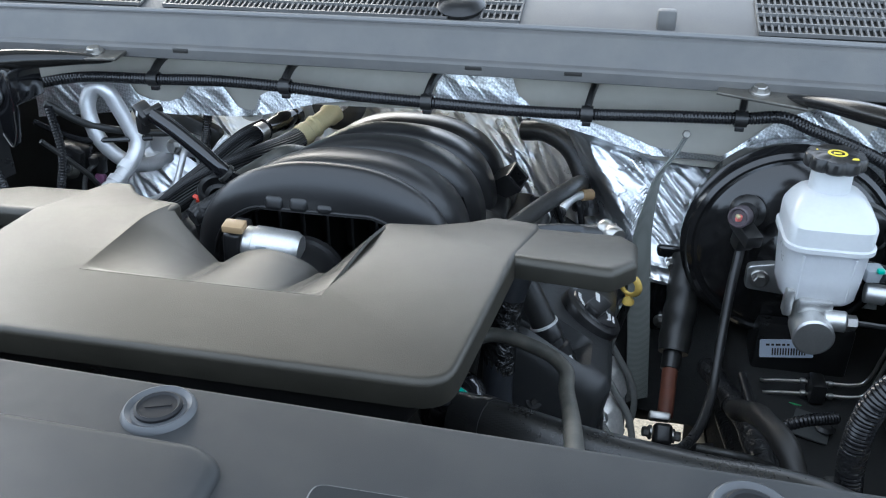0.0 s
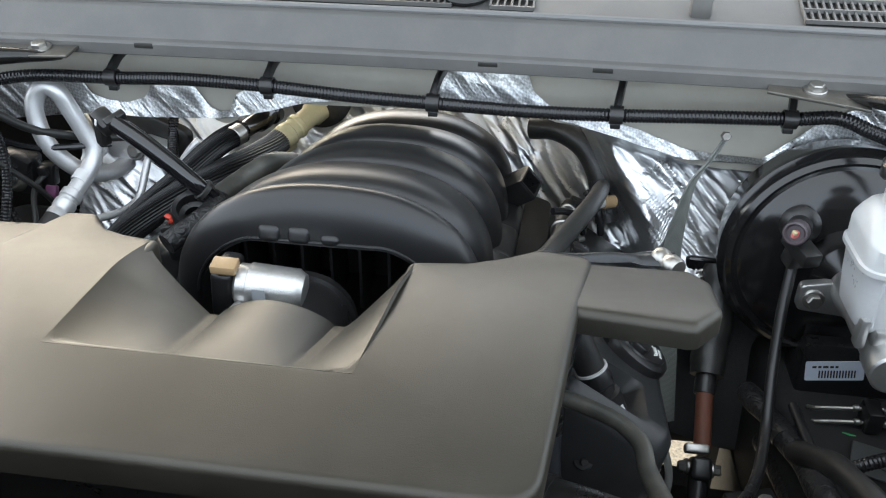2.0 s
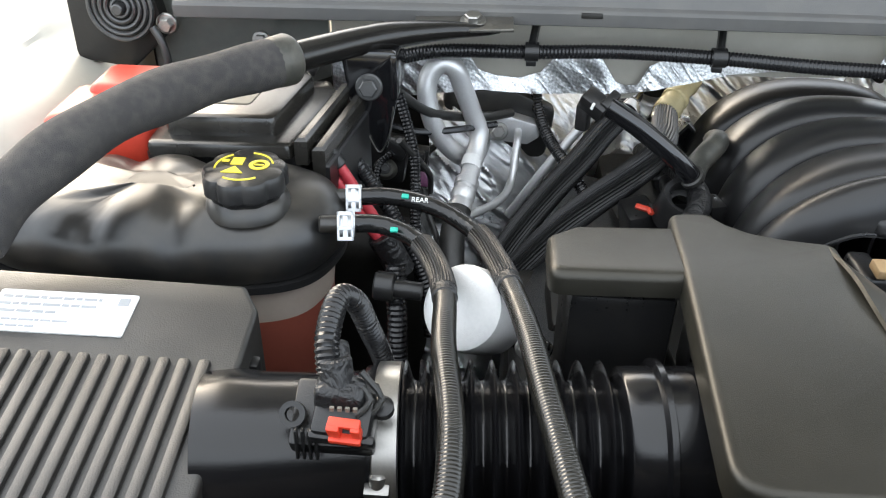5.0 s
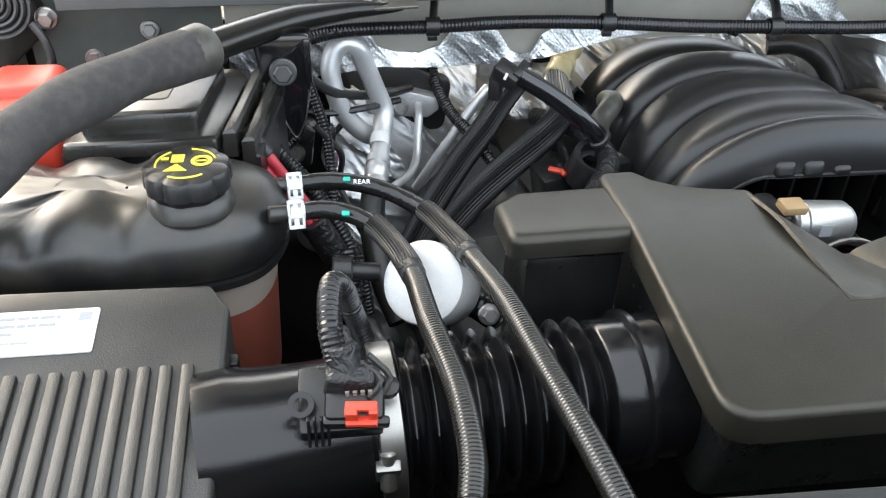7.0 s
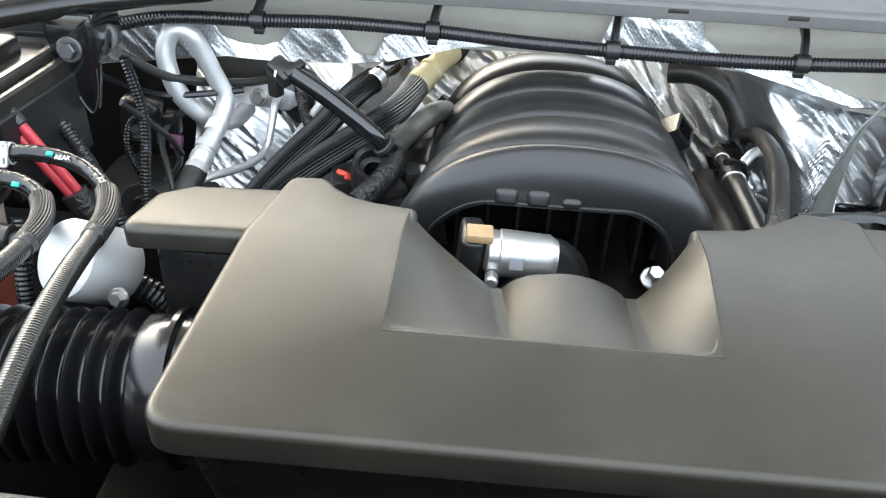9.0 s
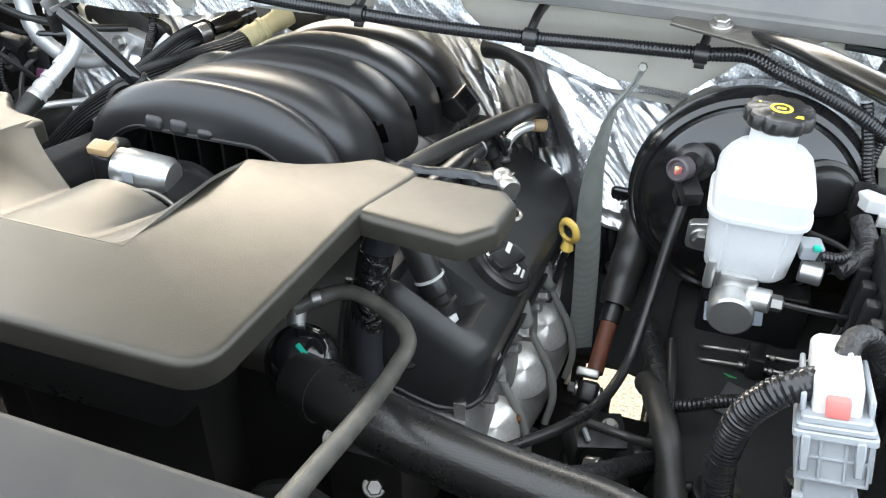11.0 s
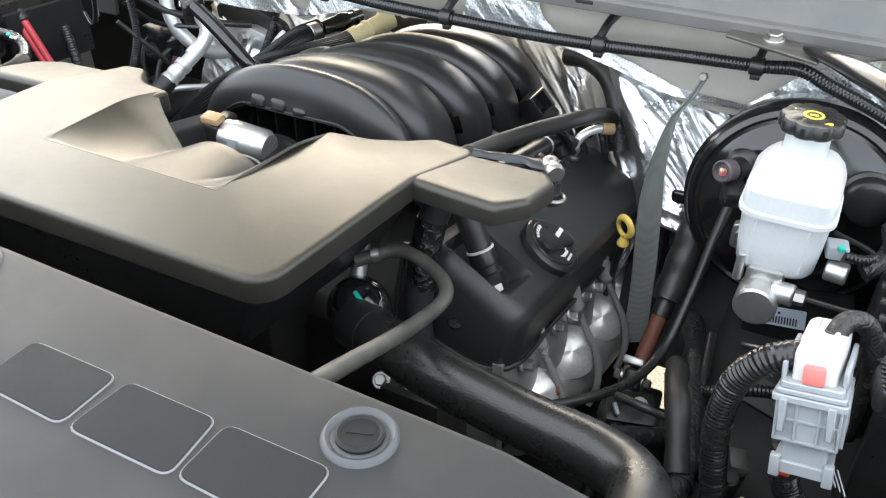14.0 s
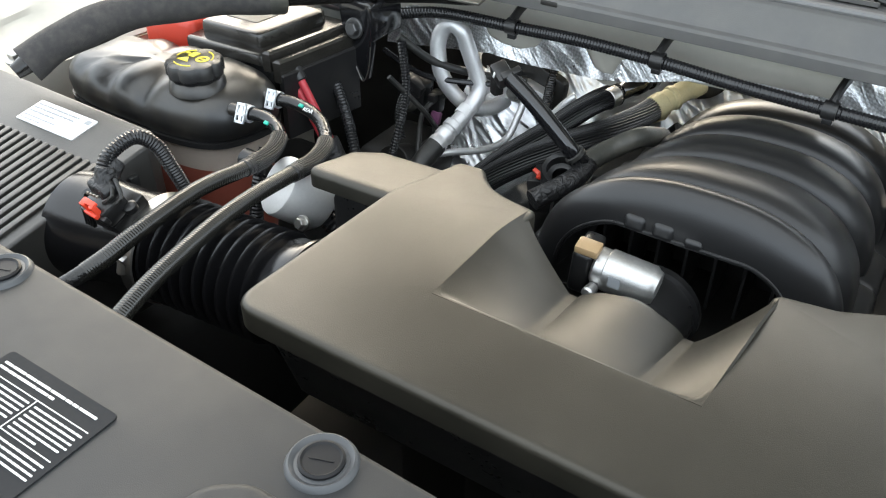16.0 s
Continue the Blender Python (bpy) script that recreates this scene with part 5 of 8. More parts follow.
def steering():
    t = thing("steering_shaft", "steering shaft with black boot and rusty brown sleeve", "steering shaft", (0.11, 0.9, 0.68))
    part("boot", tube([(0.135, 1.15, 0.905), (0.130, 1.115, 0.86), (0.124, 1.08, 0.815), (0.121, 1.055, 0.792)], lambda s, n: 0.0265 - 0.004 * s / n + 0.0008 * math.sin(s * 160), 24, 0.004), RUBBER, t)
    part("collar", rod((0.122, 1.066, 0.801), (0.118, 1.035, 0.775), 0.0140), BLACK, t)
    part("sleeve", rod((0.119, 1.044, 0.783), (0.114, 0.972, 0.738), 0.0112), RUST, t, "rusty brown sleeve")
    part("yoke", block(0.030, 0.012, 0.020, pose(0.106, 0.966, 0.742, 40, 0, 0), 0.003), STEEL, t)
    part("yoke_fork", block(0.026, 0.030, 0.034, pose(0.112, 0.952, 0.722, 45, 0, 0), 0.006, 3), BLACK, t)
    hexbolt(t, "pinch_bolt", (0.094, 0.952, 0.724), (-1, -0.1, 0.1), 0.007, 0.010)
    hexbolt(t, "pinch_bolt", (0.127, 0.950, 0.724), (1, -0.1, 0.1), 0.007, 0.010)
    part("lower_shaft", rod((0.112, 0.95, 0.715), (0.10, 0.83, 0.60), 0.013), BLACK, t)
    p = thing("mounting_plate", "black steering column plate bolted to the bulkhead", "plate", (0.11, 1.19, 0.78))
    part("plate", block(0.055, 0.012, 0.15, pose(0.112, 1.150, 0.845), 0.01, 3), GLOSS, p)
    hexbolt(p, "stud", (0.110, 1.143, 0.893), (0, -1, 0), 0.008, 0.012)
    hexbolt(p, "stud", (0.105, 1.143, 0.790), (0, -1, 0), 0.008, 0.012)


steering()

pl = thing("brake_hose_line", "black coated line curving down beside the engine", "pipe", (0.03, 0.67, 0.86))
part("line", tube([(0.182, 1.02, 1.01), (0.172, 0.985, 0.95), (0.165, 0.945, 0.895), (0.155, 0.885, 0.850), (0.134, 0.815, 0.843), (0.100, 0.755, 0.853), (0.055, 0.700, 0.864), (0.02, 0.66, 0.87)], 0.0062, 12), BLACK, pl)


SHROUD = material("grey_dusty_shroud", (0.030, 0.030, 0.029), 0.5, 0, 0.3, 24, wrinkle=0.6, wrinkle_scale=60, dust=0.14)
DUSTYBLACK = material("dusty_black_plastic", (0.030, 0.029, 0.026), 0.45, 0, 0.2, 14, dust=0.03)


def fuse_box():
    t = thing("fuse_box", "dusty black under-hood fuse box with a clipped lid", "fuse box", (0.465, 0.81, 0.80))
    part("body", box(0.366, 0.572, 0.692, 0.930, 0.82, 1.052, 0.006), BLACK, t)
    ridge = part("front_ridge", turn(box(-0.113, 0.115, -0.022, 0.022, -0.016, 0.016, 0.010, 3), pose(0.464, 0.680, 1.056, 0, 0, 6)), BLACK, t, "ribbed front ridge")
    for i in range(6):
        part("ridge_rib", turn(box(-0.111, 0.113, -0.018 + 0.006 * i, -0.016 + 0.006 * i, 0.0145, 0.0168, 0.0005, 1), pose(0.464, 0.680, 1.056, 0, 0, 6)), BLACK, ridge)
    part("ridge_wall", box(0.362, 0.575, 0.674, 0.692, 0.84, 1.045, 0.004), BLACK, t)
    lid = part("lid", join(prism(fillet([(0.376, 0.698), (0.556, 0.700), (0.560, 0.912), (0.552, 0.926), (0.398, 0.922), (0.390, 0.905)], 0.012, 4), 1.034, 1.070, 0.007, 3),
                           prism(fillet([(0.428, 0.706), (0.520, 0.708), (0.512, 0.75), (0.522, 0.775), (0.524, 0.912), (0.438, 0.912), (0.430, 0.86), (0.420, 0.84), (0.420, 0.775), (0.430, 0.75)], 0.005, 3), 1.068, 1.0735, 0.002, 2)), FUSETOP, t, "dusty lid")
    b = part("badge", prism(fillet(rect(0.451, 0.492, 0.787, 0.870), 0.004, 4), 1.0735, 1.0750, 0.0006, 1), BADGE, lid, "pale badge with tool symbols")
    marks = [box(0.4525, 0.4905, 0.788 + 0.0205 * k, 0.789 + 0.0205 * k, 1.0750, 1.0754, 0) for k in range(1, 4)]
    for k in range(4):
        y = 0.798 + 0.0205 * k
        marks.append(block(0.024, 0.0018, 0.0005, pose(0.472, y, 1.0752, 0, 0, 25 - 50 * (k % 2)), 0))
        marks.append(block(0.014, 0.0018, 0.0005, pose(0.466, y + 0.003, 1.0752, 0, 0, -30 + 20 * k), 0))
        marks.append(block(0.006, 0.006, 0.0005, pose(0.481, y - 0.002, 1.0752, 0, 0, 10), 0))
    part("symbol", join(*marks), DARKINK, b)
    for x, y in ((0.436, 0.730), (0.500, 0.730)):
        part("lock_mark", join(box(x - 0.004, x + 0.004, y - 0.003, y + 0.003, 1.0735, 1.0742, 0), box(x - 0.003, x + 0.003, y + 0.003, y + 0.006, 1.0735, 1.074, 0)), BADGE, lid)
        part("arrow_mark", prism([(x - 0.014, y - 0.013), (x - 0.004, y - 0.014), (x - 0.008, y - 0.007)], 1.0732, 1.0742), BADGE, lid)
    for x in (0.400, 0.530):
        part("latch", join(box(x - 0.018, x + 0.018, 0.688, 0.700, 1.048, 1.054, 0.002), box(x - 0.018, x - 0.014, 0.684, 0.70, 1.02, 1.054, 0.001), box(x + 0.014, x + 0.018, 0.684, 0.70, 1.02, 1.054, 0.001)), BLACK, t)
    plaque(t, "barcode_label", pose(0.444, 0.6735, 1.013, 90, 0, 0), 0.050, 0.024, PAPER, [(0.004, 0.015, 0.010, 0.009), (0.016, 0.018, 0.016, 0.004), (0.036, 0.008, 0.014, 0.003), (0.022, 0.013, 0.014, 0.002)] + [(0.010 + 0.003 * i, 0.003, 0.0016, 0.007) for i in range(12)], DARKINK, "white barcode label")
    part("label_bay", join(box(0.432, 0.436, 0.660, 0.668, 0.85, 1.03, 0.001), box(0.505, 0.509, 0.660, 0.668, 0.85, 1.03, 0.001), box(0.372, 0.43, 0.664, 0.668, 0.86, 0.87, 0.001)), BLACK, t)
    for i in range(6):
        part("side_step", box(0.352, 0.366, 0.72 + 0.035 * i, 0.735 + 0.035 * i, 0.95, 1.045 - 0.004 * i, 0.003), BLACK, t)
    part("red_clip", box(0.505, 0.516, 0.655, 0.668, 0.955, 0.968, 0.002), RED, t, "small red clip")
    part("cable_port", tube([(0.522, 0.655, 0.955), (0.530, 0.635, 0.935), (0.525, 0.612, 0.895), (0.505, 0.588, 0.860), (0.47, 0.57, 0.845), (0.42, 0.56, 0.84)], lambda s, n: 0.0135 + 0.0011 * math.sin(s * 140) + 0.0006 * math.sin(s * 470), 16, 0.004), TAPE, t, "taped cable leaving the box")
    part("cable_shroud", tube([(0.516, 0.670, 0.968), (0.522, 0.655, 0.958), (0.528, 0.640, 0.942)], lambda s, n: 0.0205 + 0.0022 * math.sin(s * 210), 18, 0.003), SHROUD, t, "grey dusty cable shroud")
    part("rear_cover", box(0.40, 0.56, 0.928, 0.965, 0.95, 1.045, 0.008), BLACK, t)
    part("side_bracket", join(box(0.575, 0.60, 0.74, 0.90, 1.02, 1.062, 0.008), box(0.578, 0.592, 0.76, 0.80, 1.0, 1.05, 0.003)), BLACK, t)
    return t


fuse_box()

wc = thing("white_connector", "white plastic connector lever behind the fuse box", "connector", (0.40, 0.995, 1.03))
part("lever", join(prism(fillet([(0.352, 1.008), (0.362, 0.992), (0.432, 0.985), (0.432, 0.999), (0.378, 1.008), (0.362, 1.016)], 0.003, 3), 1.034, 1.050, 0.003), box(0.375, 0.43, 0.985, 0.992, 1.022, 1.036, 0.001)), WHITE, wc)
part("housing", block(0.10, 0.035, 0.035, pose(0.40, 1.016, 1.030, 0, 0, -6), 0.006), BLACK, wc)
part("taped_wire", tube([(0.44, 1.01, 1.03), (0.47, 1.0, 1.035), (0.50, 0.985, 1.02), (0.53, 0.99, 0.98)], 0.012, 12), TAPE, wc)
part("blue_tie", block(0.02, 0.012, 0.018, pose(0.452, 1.005, 1.04, 0, 20, 0), 0.002), GREYPL, wc)
side_loom = thing("corner_loom", "black corrugated wiring falling from the bulkhead grommet", "wiring", (0.39, 1.15, 1.0))
part("loom", conduit([(0.389, 1.150, 1.125), (0.392, 1.128, 1.115), (0.386, 1.115, 1.09), (0.376, 1.11, 1.05), (0.372, 1.09, 1.01)], 0.009), LOOM, side_loom)
part("branch", conduit([(0.35, 1.10, 1.11), (0.362, 1.09, 1.07), (0.372, 1.075, 1.03), (0.39, 1.05, 1.01)], 0.0075), LOOM, side_loom)

rp = thing("corner_panel", "champagne pressed corner panel with a black grommet", "panel", (0.47, 1.17, 1.0), kind="structure")


def corner_sheet(u, v):
    x = 0.30 + 0.325 * u
    low = 1.008 + 0.010 * abs(math.sin(u * 12)) ** 3
    return (x, 1.165 + 0.003 * math.sin(v * 6 + u * 5), low + (1.150 - low) * v)


part("sheet", sheet(corner_sheet, 60, 10, 0.006), PAINT, rp)
# shade on the slope is put into its paint colour
part("lower_slope", sheet(lambda u, v: (0.40 + 0.29 * u, 1.185 - 0.24 * v, 1.004 - 0.05 * v + 0.004 * math.sin(u * 7)), 20, 10, 0.005), SHADEPAINT, rp)
part("grommet", lathe([(0.012, 0.0), (0.014, 0.012), (0.020, 0.014), (0.027, 0.008), (0.029, 0.0), (0.027, -0.004)], (0.388, 1.160, 1.122), (0, -1, 0.2), 36), RUBBER, rp, "black rubber grommet")
part("upper_edge", tube([(0.32, 1.155, 1.152), (0.47, 1.152, 1.142), (0.56, 1.150, 1.135), (0.625, 1.15, 1.140)], 0.010, 10, flat=0.6), SHIELD, rp, "grey trim edge")
for x, z in ((0.530, 1.0), (0.570, 1.0)):
    part("pressed_notch", lathe([(0, 0), (0.008, 0), (0.010, 0.002), (0, 0.003)], (x, 1.160, z + 0.012), (0, -1, 0), 18), PAINT, rp)
hexbolt(rp, "screw", (0.607, 1.163, 1.02), (0, -1, 0.1), 0.007, 0.006)
hexbolt(rp, "screw", (0.614, 1.160, 1.10), (0, -1, 0.1), 0.006, 0.006)
kn = thing("bump_stop", "black rubber bump stop on the inner fender", "bump stop", (0.575, 1.05, 0.97))
part("stop", lathe([(0, 0), (0.018, 0), (0.020, 0.01), (0.017, 0.035), (0.012, 0.042), (0, 0.043)], (0.575, 1.06, 0.968), (0, -0.3, 1), 28), RUBBER, kn)
part("mark", block(0.012, 0.004, 0.003, pose(0.580, 1.035, 1.008, 20, 0, 20), 0.001), TEAL, kn)
sr = thing("support_wire", "thin black prop wire over the inner fender", "wire", (0.6, 1.05, 1.0))
part("wire", tube([(0.585, 1.04, 0.995), (0.61, 1.06, 1.01), (0.645, 1.08, 1.04), (0.66, 1.09, 1.07)], 0.0035, 8), BLACK, sr)
part("fixing", block(0.03, 0.03, 0.03, pose(0.648, 1.09, 1.05), 0.005), DARK, sr)


def brace(name, label, pts, r, end_a):
    t = thing(name, label, "brace", pts[-1])
    part("bar", tube(pts, lambda s, n: r * (0.22 + 0.78 * min(1, s / 0.13) ** 0.7) * (0.62 + 0.38 * min(1, (n - s) / 0.035)), 20, 0.01, flat=0.9), BRACEPAINT, t)
    part("cowl_plate", block(0.11, 0.045, 0.004, end_a, 0.001), GREYSTEEL, t, "bare steel cowl plate")
    return t


b1 = brace("cowl_brace", "bent gloss black cross brace from cowl to fender", [(0.205, 1.098, 1.171), (0.25, 1.035, 1.186), (0.302, 0.950, 1.198), (0.380, 0.818, 1.212), (0.432, 0.735, 1.225), (0.462, 0.682, 1.225), (0.500, 0.615, 1.223), (0.518, 0.585, 1.214), (0.532, 0.558, 1.207), (0.545, 0.532, 1.203), (0.556, 0.510, 1.201)], 0.0130, pose(0.185, 1.085, 1.178, 8, 4, -12))
hexbolt(b1, "bolt", (0.18, 1.085, 1.182), (0, -0.2, 1), 0.009, 0.008)


PLATEGREY = material("mid_grey_plate_plastic", (0.10, 0.10, 0.097), 0.45, 0, 0.1, 14, grain=0.2, dust=0.1)


def corner_mount():
    t = thing("headlamp_mount", "cream painted corner bracket with a ribbed grey plate", "bracket", (0.55, 0.49, 1.1))
    part("casting", prism(fillet([(0.527, 0.492), (0.532, 0.560), (0.552, 0.600), (0.66, 0.63), (0.66, 0.53), (0.575, 0.520), (0.562, 0.488)], 0.010, 4), 1.168, 1.201, 0.008, 3), BRACKETPAINT, t, "cream painted bracket")
    part("front_leg", prism(fillet([(0.5195, 0.350), (0.5235, 0.350), (0.5360, 0.49), (0.530, 0.50)], 0.001, 2), 1.176, 1.194, 0.001, 1), BRACKETPAINT, t)
    part("front_foot", prism(fillet([(0.500, 0.30), (0.526, 0.30), (0.530, 0.365), (0.519, 0.372)], 0.008, 3), 1.172, 1.186, 0.006, 2), BRACKETPAINT, t)
    part("guide", join(box(0.580, 0.588, 0.530, 0.60, 1.19, 1.232, 0.003), box(0.580, 0.66, 0.530, 0.538, 1.19, 1.232, 0.003), box(0.580, 0.66, 0.592, 0.60, 1.19, 1.225, 0.003)), BADGE, t, "grey alignment guide")
    hexbolt(t, "bolt", (0.556, 0.552, 1.203), (0, 0, 1), 0.0085, 0.008)
    hexbolt(t, "bolt", (0.549, 0.510, 1.203), (0, 0, 1), 0.0075, 0.009, BLACK)
    # black floor carries the shade inside the open cells
    plate_ob = part("ribbed_plate", prism(fillet([(0.5235, 0.35), (0.542, 0.35), (0.551, 0.40), (0.559, 0.446), (0.586, 0.470), (0.589, 0.493), (0.536, 0.493)], 0.003, 3), 1.176, 1.1865, 0.001, 1), BLACK, t, "dark-floored plate with honeycomb ribs")
    part("plate_rim", tube([(0.5255, 0.352, 1.190), (0.5385, 0.491, 1.190), (0.587, 0.491, 1.190), (0.586, 0.472, 1.190)], 0.0020, 6, 0.02, flat=2.0), SHIELD, plate_ob)
    s = 0.0056
    for i in range(10):
        for j in range(15):
            x = 0.518 + s * 1.5 * i + 0.0010 * j
            y = 0.360 + s * math.sqrt(3) * (j + 0.5 * (i % 2))
            edge = 0.543 + 0.18 * (y - 0.35) if y < 0.446 else 0.585
            if y > 0.488 or x > edge or (x - 0.560) ** 2 + (y - 0.468) ** 2 < 0.022 ** 2 or x < 0.5245 + 0.095 * (y - 0.35) + 0.004:
                continue
            cell = lathe([(s * 1.0, -0.004), (s * 1.0, 0.005), (s * 0.84, 0.005), (s * 0.80, -0.004)], (x, y, 1.190), (0, 0, 1), 6)
            part("honeycomb_rib", cell, PLATEGREY, plate_ob, "", 20)
    part("washer_ring", lathe([(0.019, 0), (0.019, 0.011), (0.0165, 0.011), (0.0155, 0.004), (0, 0.004)], (0.560, 0.468, 1.185), (0, 0, 1), 32), PLATEGREY, t)
    hexbolt(t, "plate_bolt", (0.560, 0.468, 1.190), (0, 0, 1), 0.0065, 0.007, DARK)
    h = thing("headlamp_housing", "dark grey headlamp housing with smoked cover edge", "headlamp", (0.62, 0.32, 1.0))
    part("housing", prism(fillet([(0.544, 0.20), (0.72, 0.20), (0.72, 0.462), (0.600, 0.462), (0.562, 0.442), (0.548, 0.38)], 0.014, 5), 1.02, 1.195, 0.012, 3), SHIELD, h)
    part("inner_lens", prism(fillet([(0.558, 0.20), (0.71, 0.20), (0.71, 0.448), (0.605, 0.448), (0.574, 0.430), (0.561, 0.38)], 0.012, 5), 1.19, 1.199, 0.003, 2), GLOSS, h, "smoked clear cover")
    r = thing("stay_rod", "thin grey steel stay rod to the corner bracket", "rod", (0.42, 0.34, 1.17))
    part("rod", rod((0.530, 0.482, 1.188), (0.400, 0.322, 1.196), 0.0030), BLACK, r)


corner_mount()


def ecu_connector():
    t = thing("harness_connector", "grey multi-pin harness connector with a white lever lid", "connector", (0.312, 0.65, 1.0))
    m = pose(0.312, 0.648, 1.045, -18, -9, -2)

    def tier(w0, w1, y0, y1, z0, z1, rad):
        return prism(fillet([(-w0, y0), (w0, y0), (w1, y1), (-w1, y1)], rad, 4), z0, z1, 0.0012, 1)
    body = part("body", turn(tier(0.0245, 0.0245, -0.028, 0.034, -0.032, 0.004, 0.004), m), GREYPL, t)
    part("upper_tier", turn(tier(0.0285, 0.0265, -0.033, 0.042, 0.003, 0.0085, 0.005), m), GREYPL, t)
    part("upper_tier", turn(tier(0.0265, 0.0240, -0.032, 0.046, 0.0095, 0.0135, 0.005), m), GREYPL, t)
    part("upper_tier", turn(tier(0.0235, 0.0215, -0.030, 0.050, 0.0140, 0.0190, 0.005), m), GREYPL, t)
    for x in (-0.0235, -0.0085, 0.0085, 0.0235):
        part("front_bar", turn(box(x - 0.0012, x + 0.0012, -0.0300, -0.0275, -0.031, 0.003, 0.0004, 1), m), GREYPL, body)
    for z in (-0.0305, -0.0125):
        part("front_bar", turn(box(-0.0245, 0.0245, -0.0300, -0.0275, z - 0.0012, z + 0.0012, 0.0004, 1), m), GREYPL, body)
    for x in (-0.019, 0.017):
        part("side_latch", turn(box(x - 0.003, x + 0.003, -0.0355, -0.028, -0.022, 0.006, 0.001, 1), m), GREYPL, body)
    for i in range(7):
        part("side_rib", turn(box(0.0240, 0.0272, -0.024 + 0.0085 * i, -0.0212 + 0.0085 * i, -0.030, 0.003, 0.0005, 1), m), GREYPL, body)
    lid = part("lever_lid", turn(prism(fillet([(-0.0165, -0.022), (0.0165, -0.022), (0.0178, 0.020), (0.0178, 0.068), (0.0140, 0.076), (-0.0140, 0.076), (-0.0178, 0.068), (-0.0178, 0.020)], 0.006, 4), 0.018, 0.046, 0.007, 4), m), WHITE, t, "white lever lid")
    for x in (-0.009, 0.009):
        part("lid_ridge", turn(box(x - 0.0022, x + 0.0022, -0.012, 0.064, 0.044, 0.0480, 0.0015, 2), m), WHITE, lid)
        part("rail", turn(box(x * 2.5 - 0.002, x * 2.5 + 0.002, -0.020, 0.060, 0.017, 0.032, 0.0012, 1), m), GREYPL, lid, "grey lever rail")
    part("lock_tab", turn(box(-0.008, 0.008, -0.030, -0.018, 0.019, 0.034, 0.002), m), PINK, t, "red lock tab")
    part("neck", turn(tier(0.0175, 0.0175, -0.024, 0.020, -0.050, -0.031, 0.003), m), GREYPL, t)
    part("neck_flange", turn(tier(0.0225, 0.0215, -0.027, 0.022, -0.060, -0.050, 0.004), m), GREYPL, t)
    for x in (-0.020, 0.020):
        part("flange_ear", turn(box(x - 0.004, x + 0.004, -0.0295, -0.020, -0.064, -0.046, 0.001), m), GREYPL, t)
    for i in range(4):
        part("wire_tail", turn(rod((0.016 + 0.003 * i, -0.002, -0.058), (0.022 + 0.004 * i, -0.008 - 0.002 * i, -0.068 - 0.002 * i), 0.0007, None, 8), m), GREYPL, t)
    part("red_tie", turn(box(-0.022, -0.008, -0.022, -0.012, -0.066, -0.060, 0.001), m), RED, t)
    return t


ecu_connector()
la = thing("harness_conduit", "thick black corrugated wiring conduit bending downwards", "wiring", (0.25, 0.65, 0.8))
part("conduit", conduit([(0.300, 0.668, 1.066), (0.284, 0.655, 1.072), (0.266, 0.650, 1.060), (0.250, 0.650, 1.028), (0.246, 0.650, 0.975), (0.255, 0.650, 0.905), (0.268, 0.655, 0.80)], 0.0128, 0.0042, 0.0012, 18), LOOM, la)
part("tape_wrap", tube([(0.2465, 0.650, 0.985), (0.2458, 0.650, 0.972), (0.2475, 0.650, 0.958)], 0.0126, 16), TAPE, la)
lb = thing("harness_conduit", "thick black corrugated conduit running to the fuse box", "wiring", (0.40, 0.64, 0.91))
part("conduit", conduit([(0.305, 0.640, 0.985), (0.310, 0.640, 0.955), (0.322, 0.640, 0.930), (0.350, 0.636, 0.915), (0.400, 0.638, 0.910), (0.450, 0.650, 0.912), (0.495, 0.668, 0.92)], 0.0128, 0.0042, 0.0012, 18), LOOM, lb)
part("tape_wrap", tube([(0.304, 0.640, 0.992), (0.306, 0.640, 0.977), (0.309, 0.640, 0.962)], 0.0126, 16), TAPE, lb)
lc = thing("taped_harness", "black fabric-taped wires arching off the grey connector", "wiring", (0.35, 0.72, 1.02))
part("taped_cable", tube([(0.312, 0.684, 1.070), (0.322, 0.712, 1.080), (0.342, 0.730, 1.066), (0.356, 0.728, 1.02), (0.352, 0.72, 0.95)], 0.0092, 14), TAPE, lc)


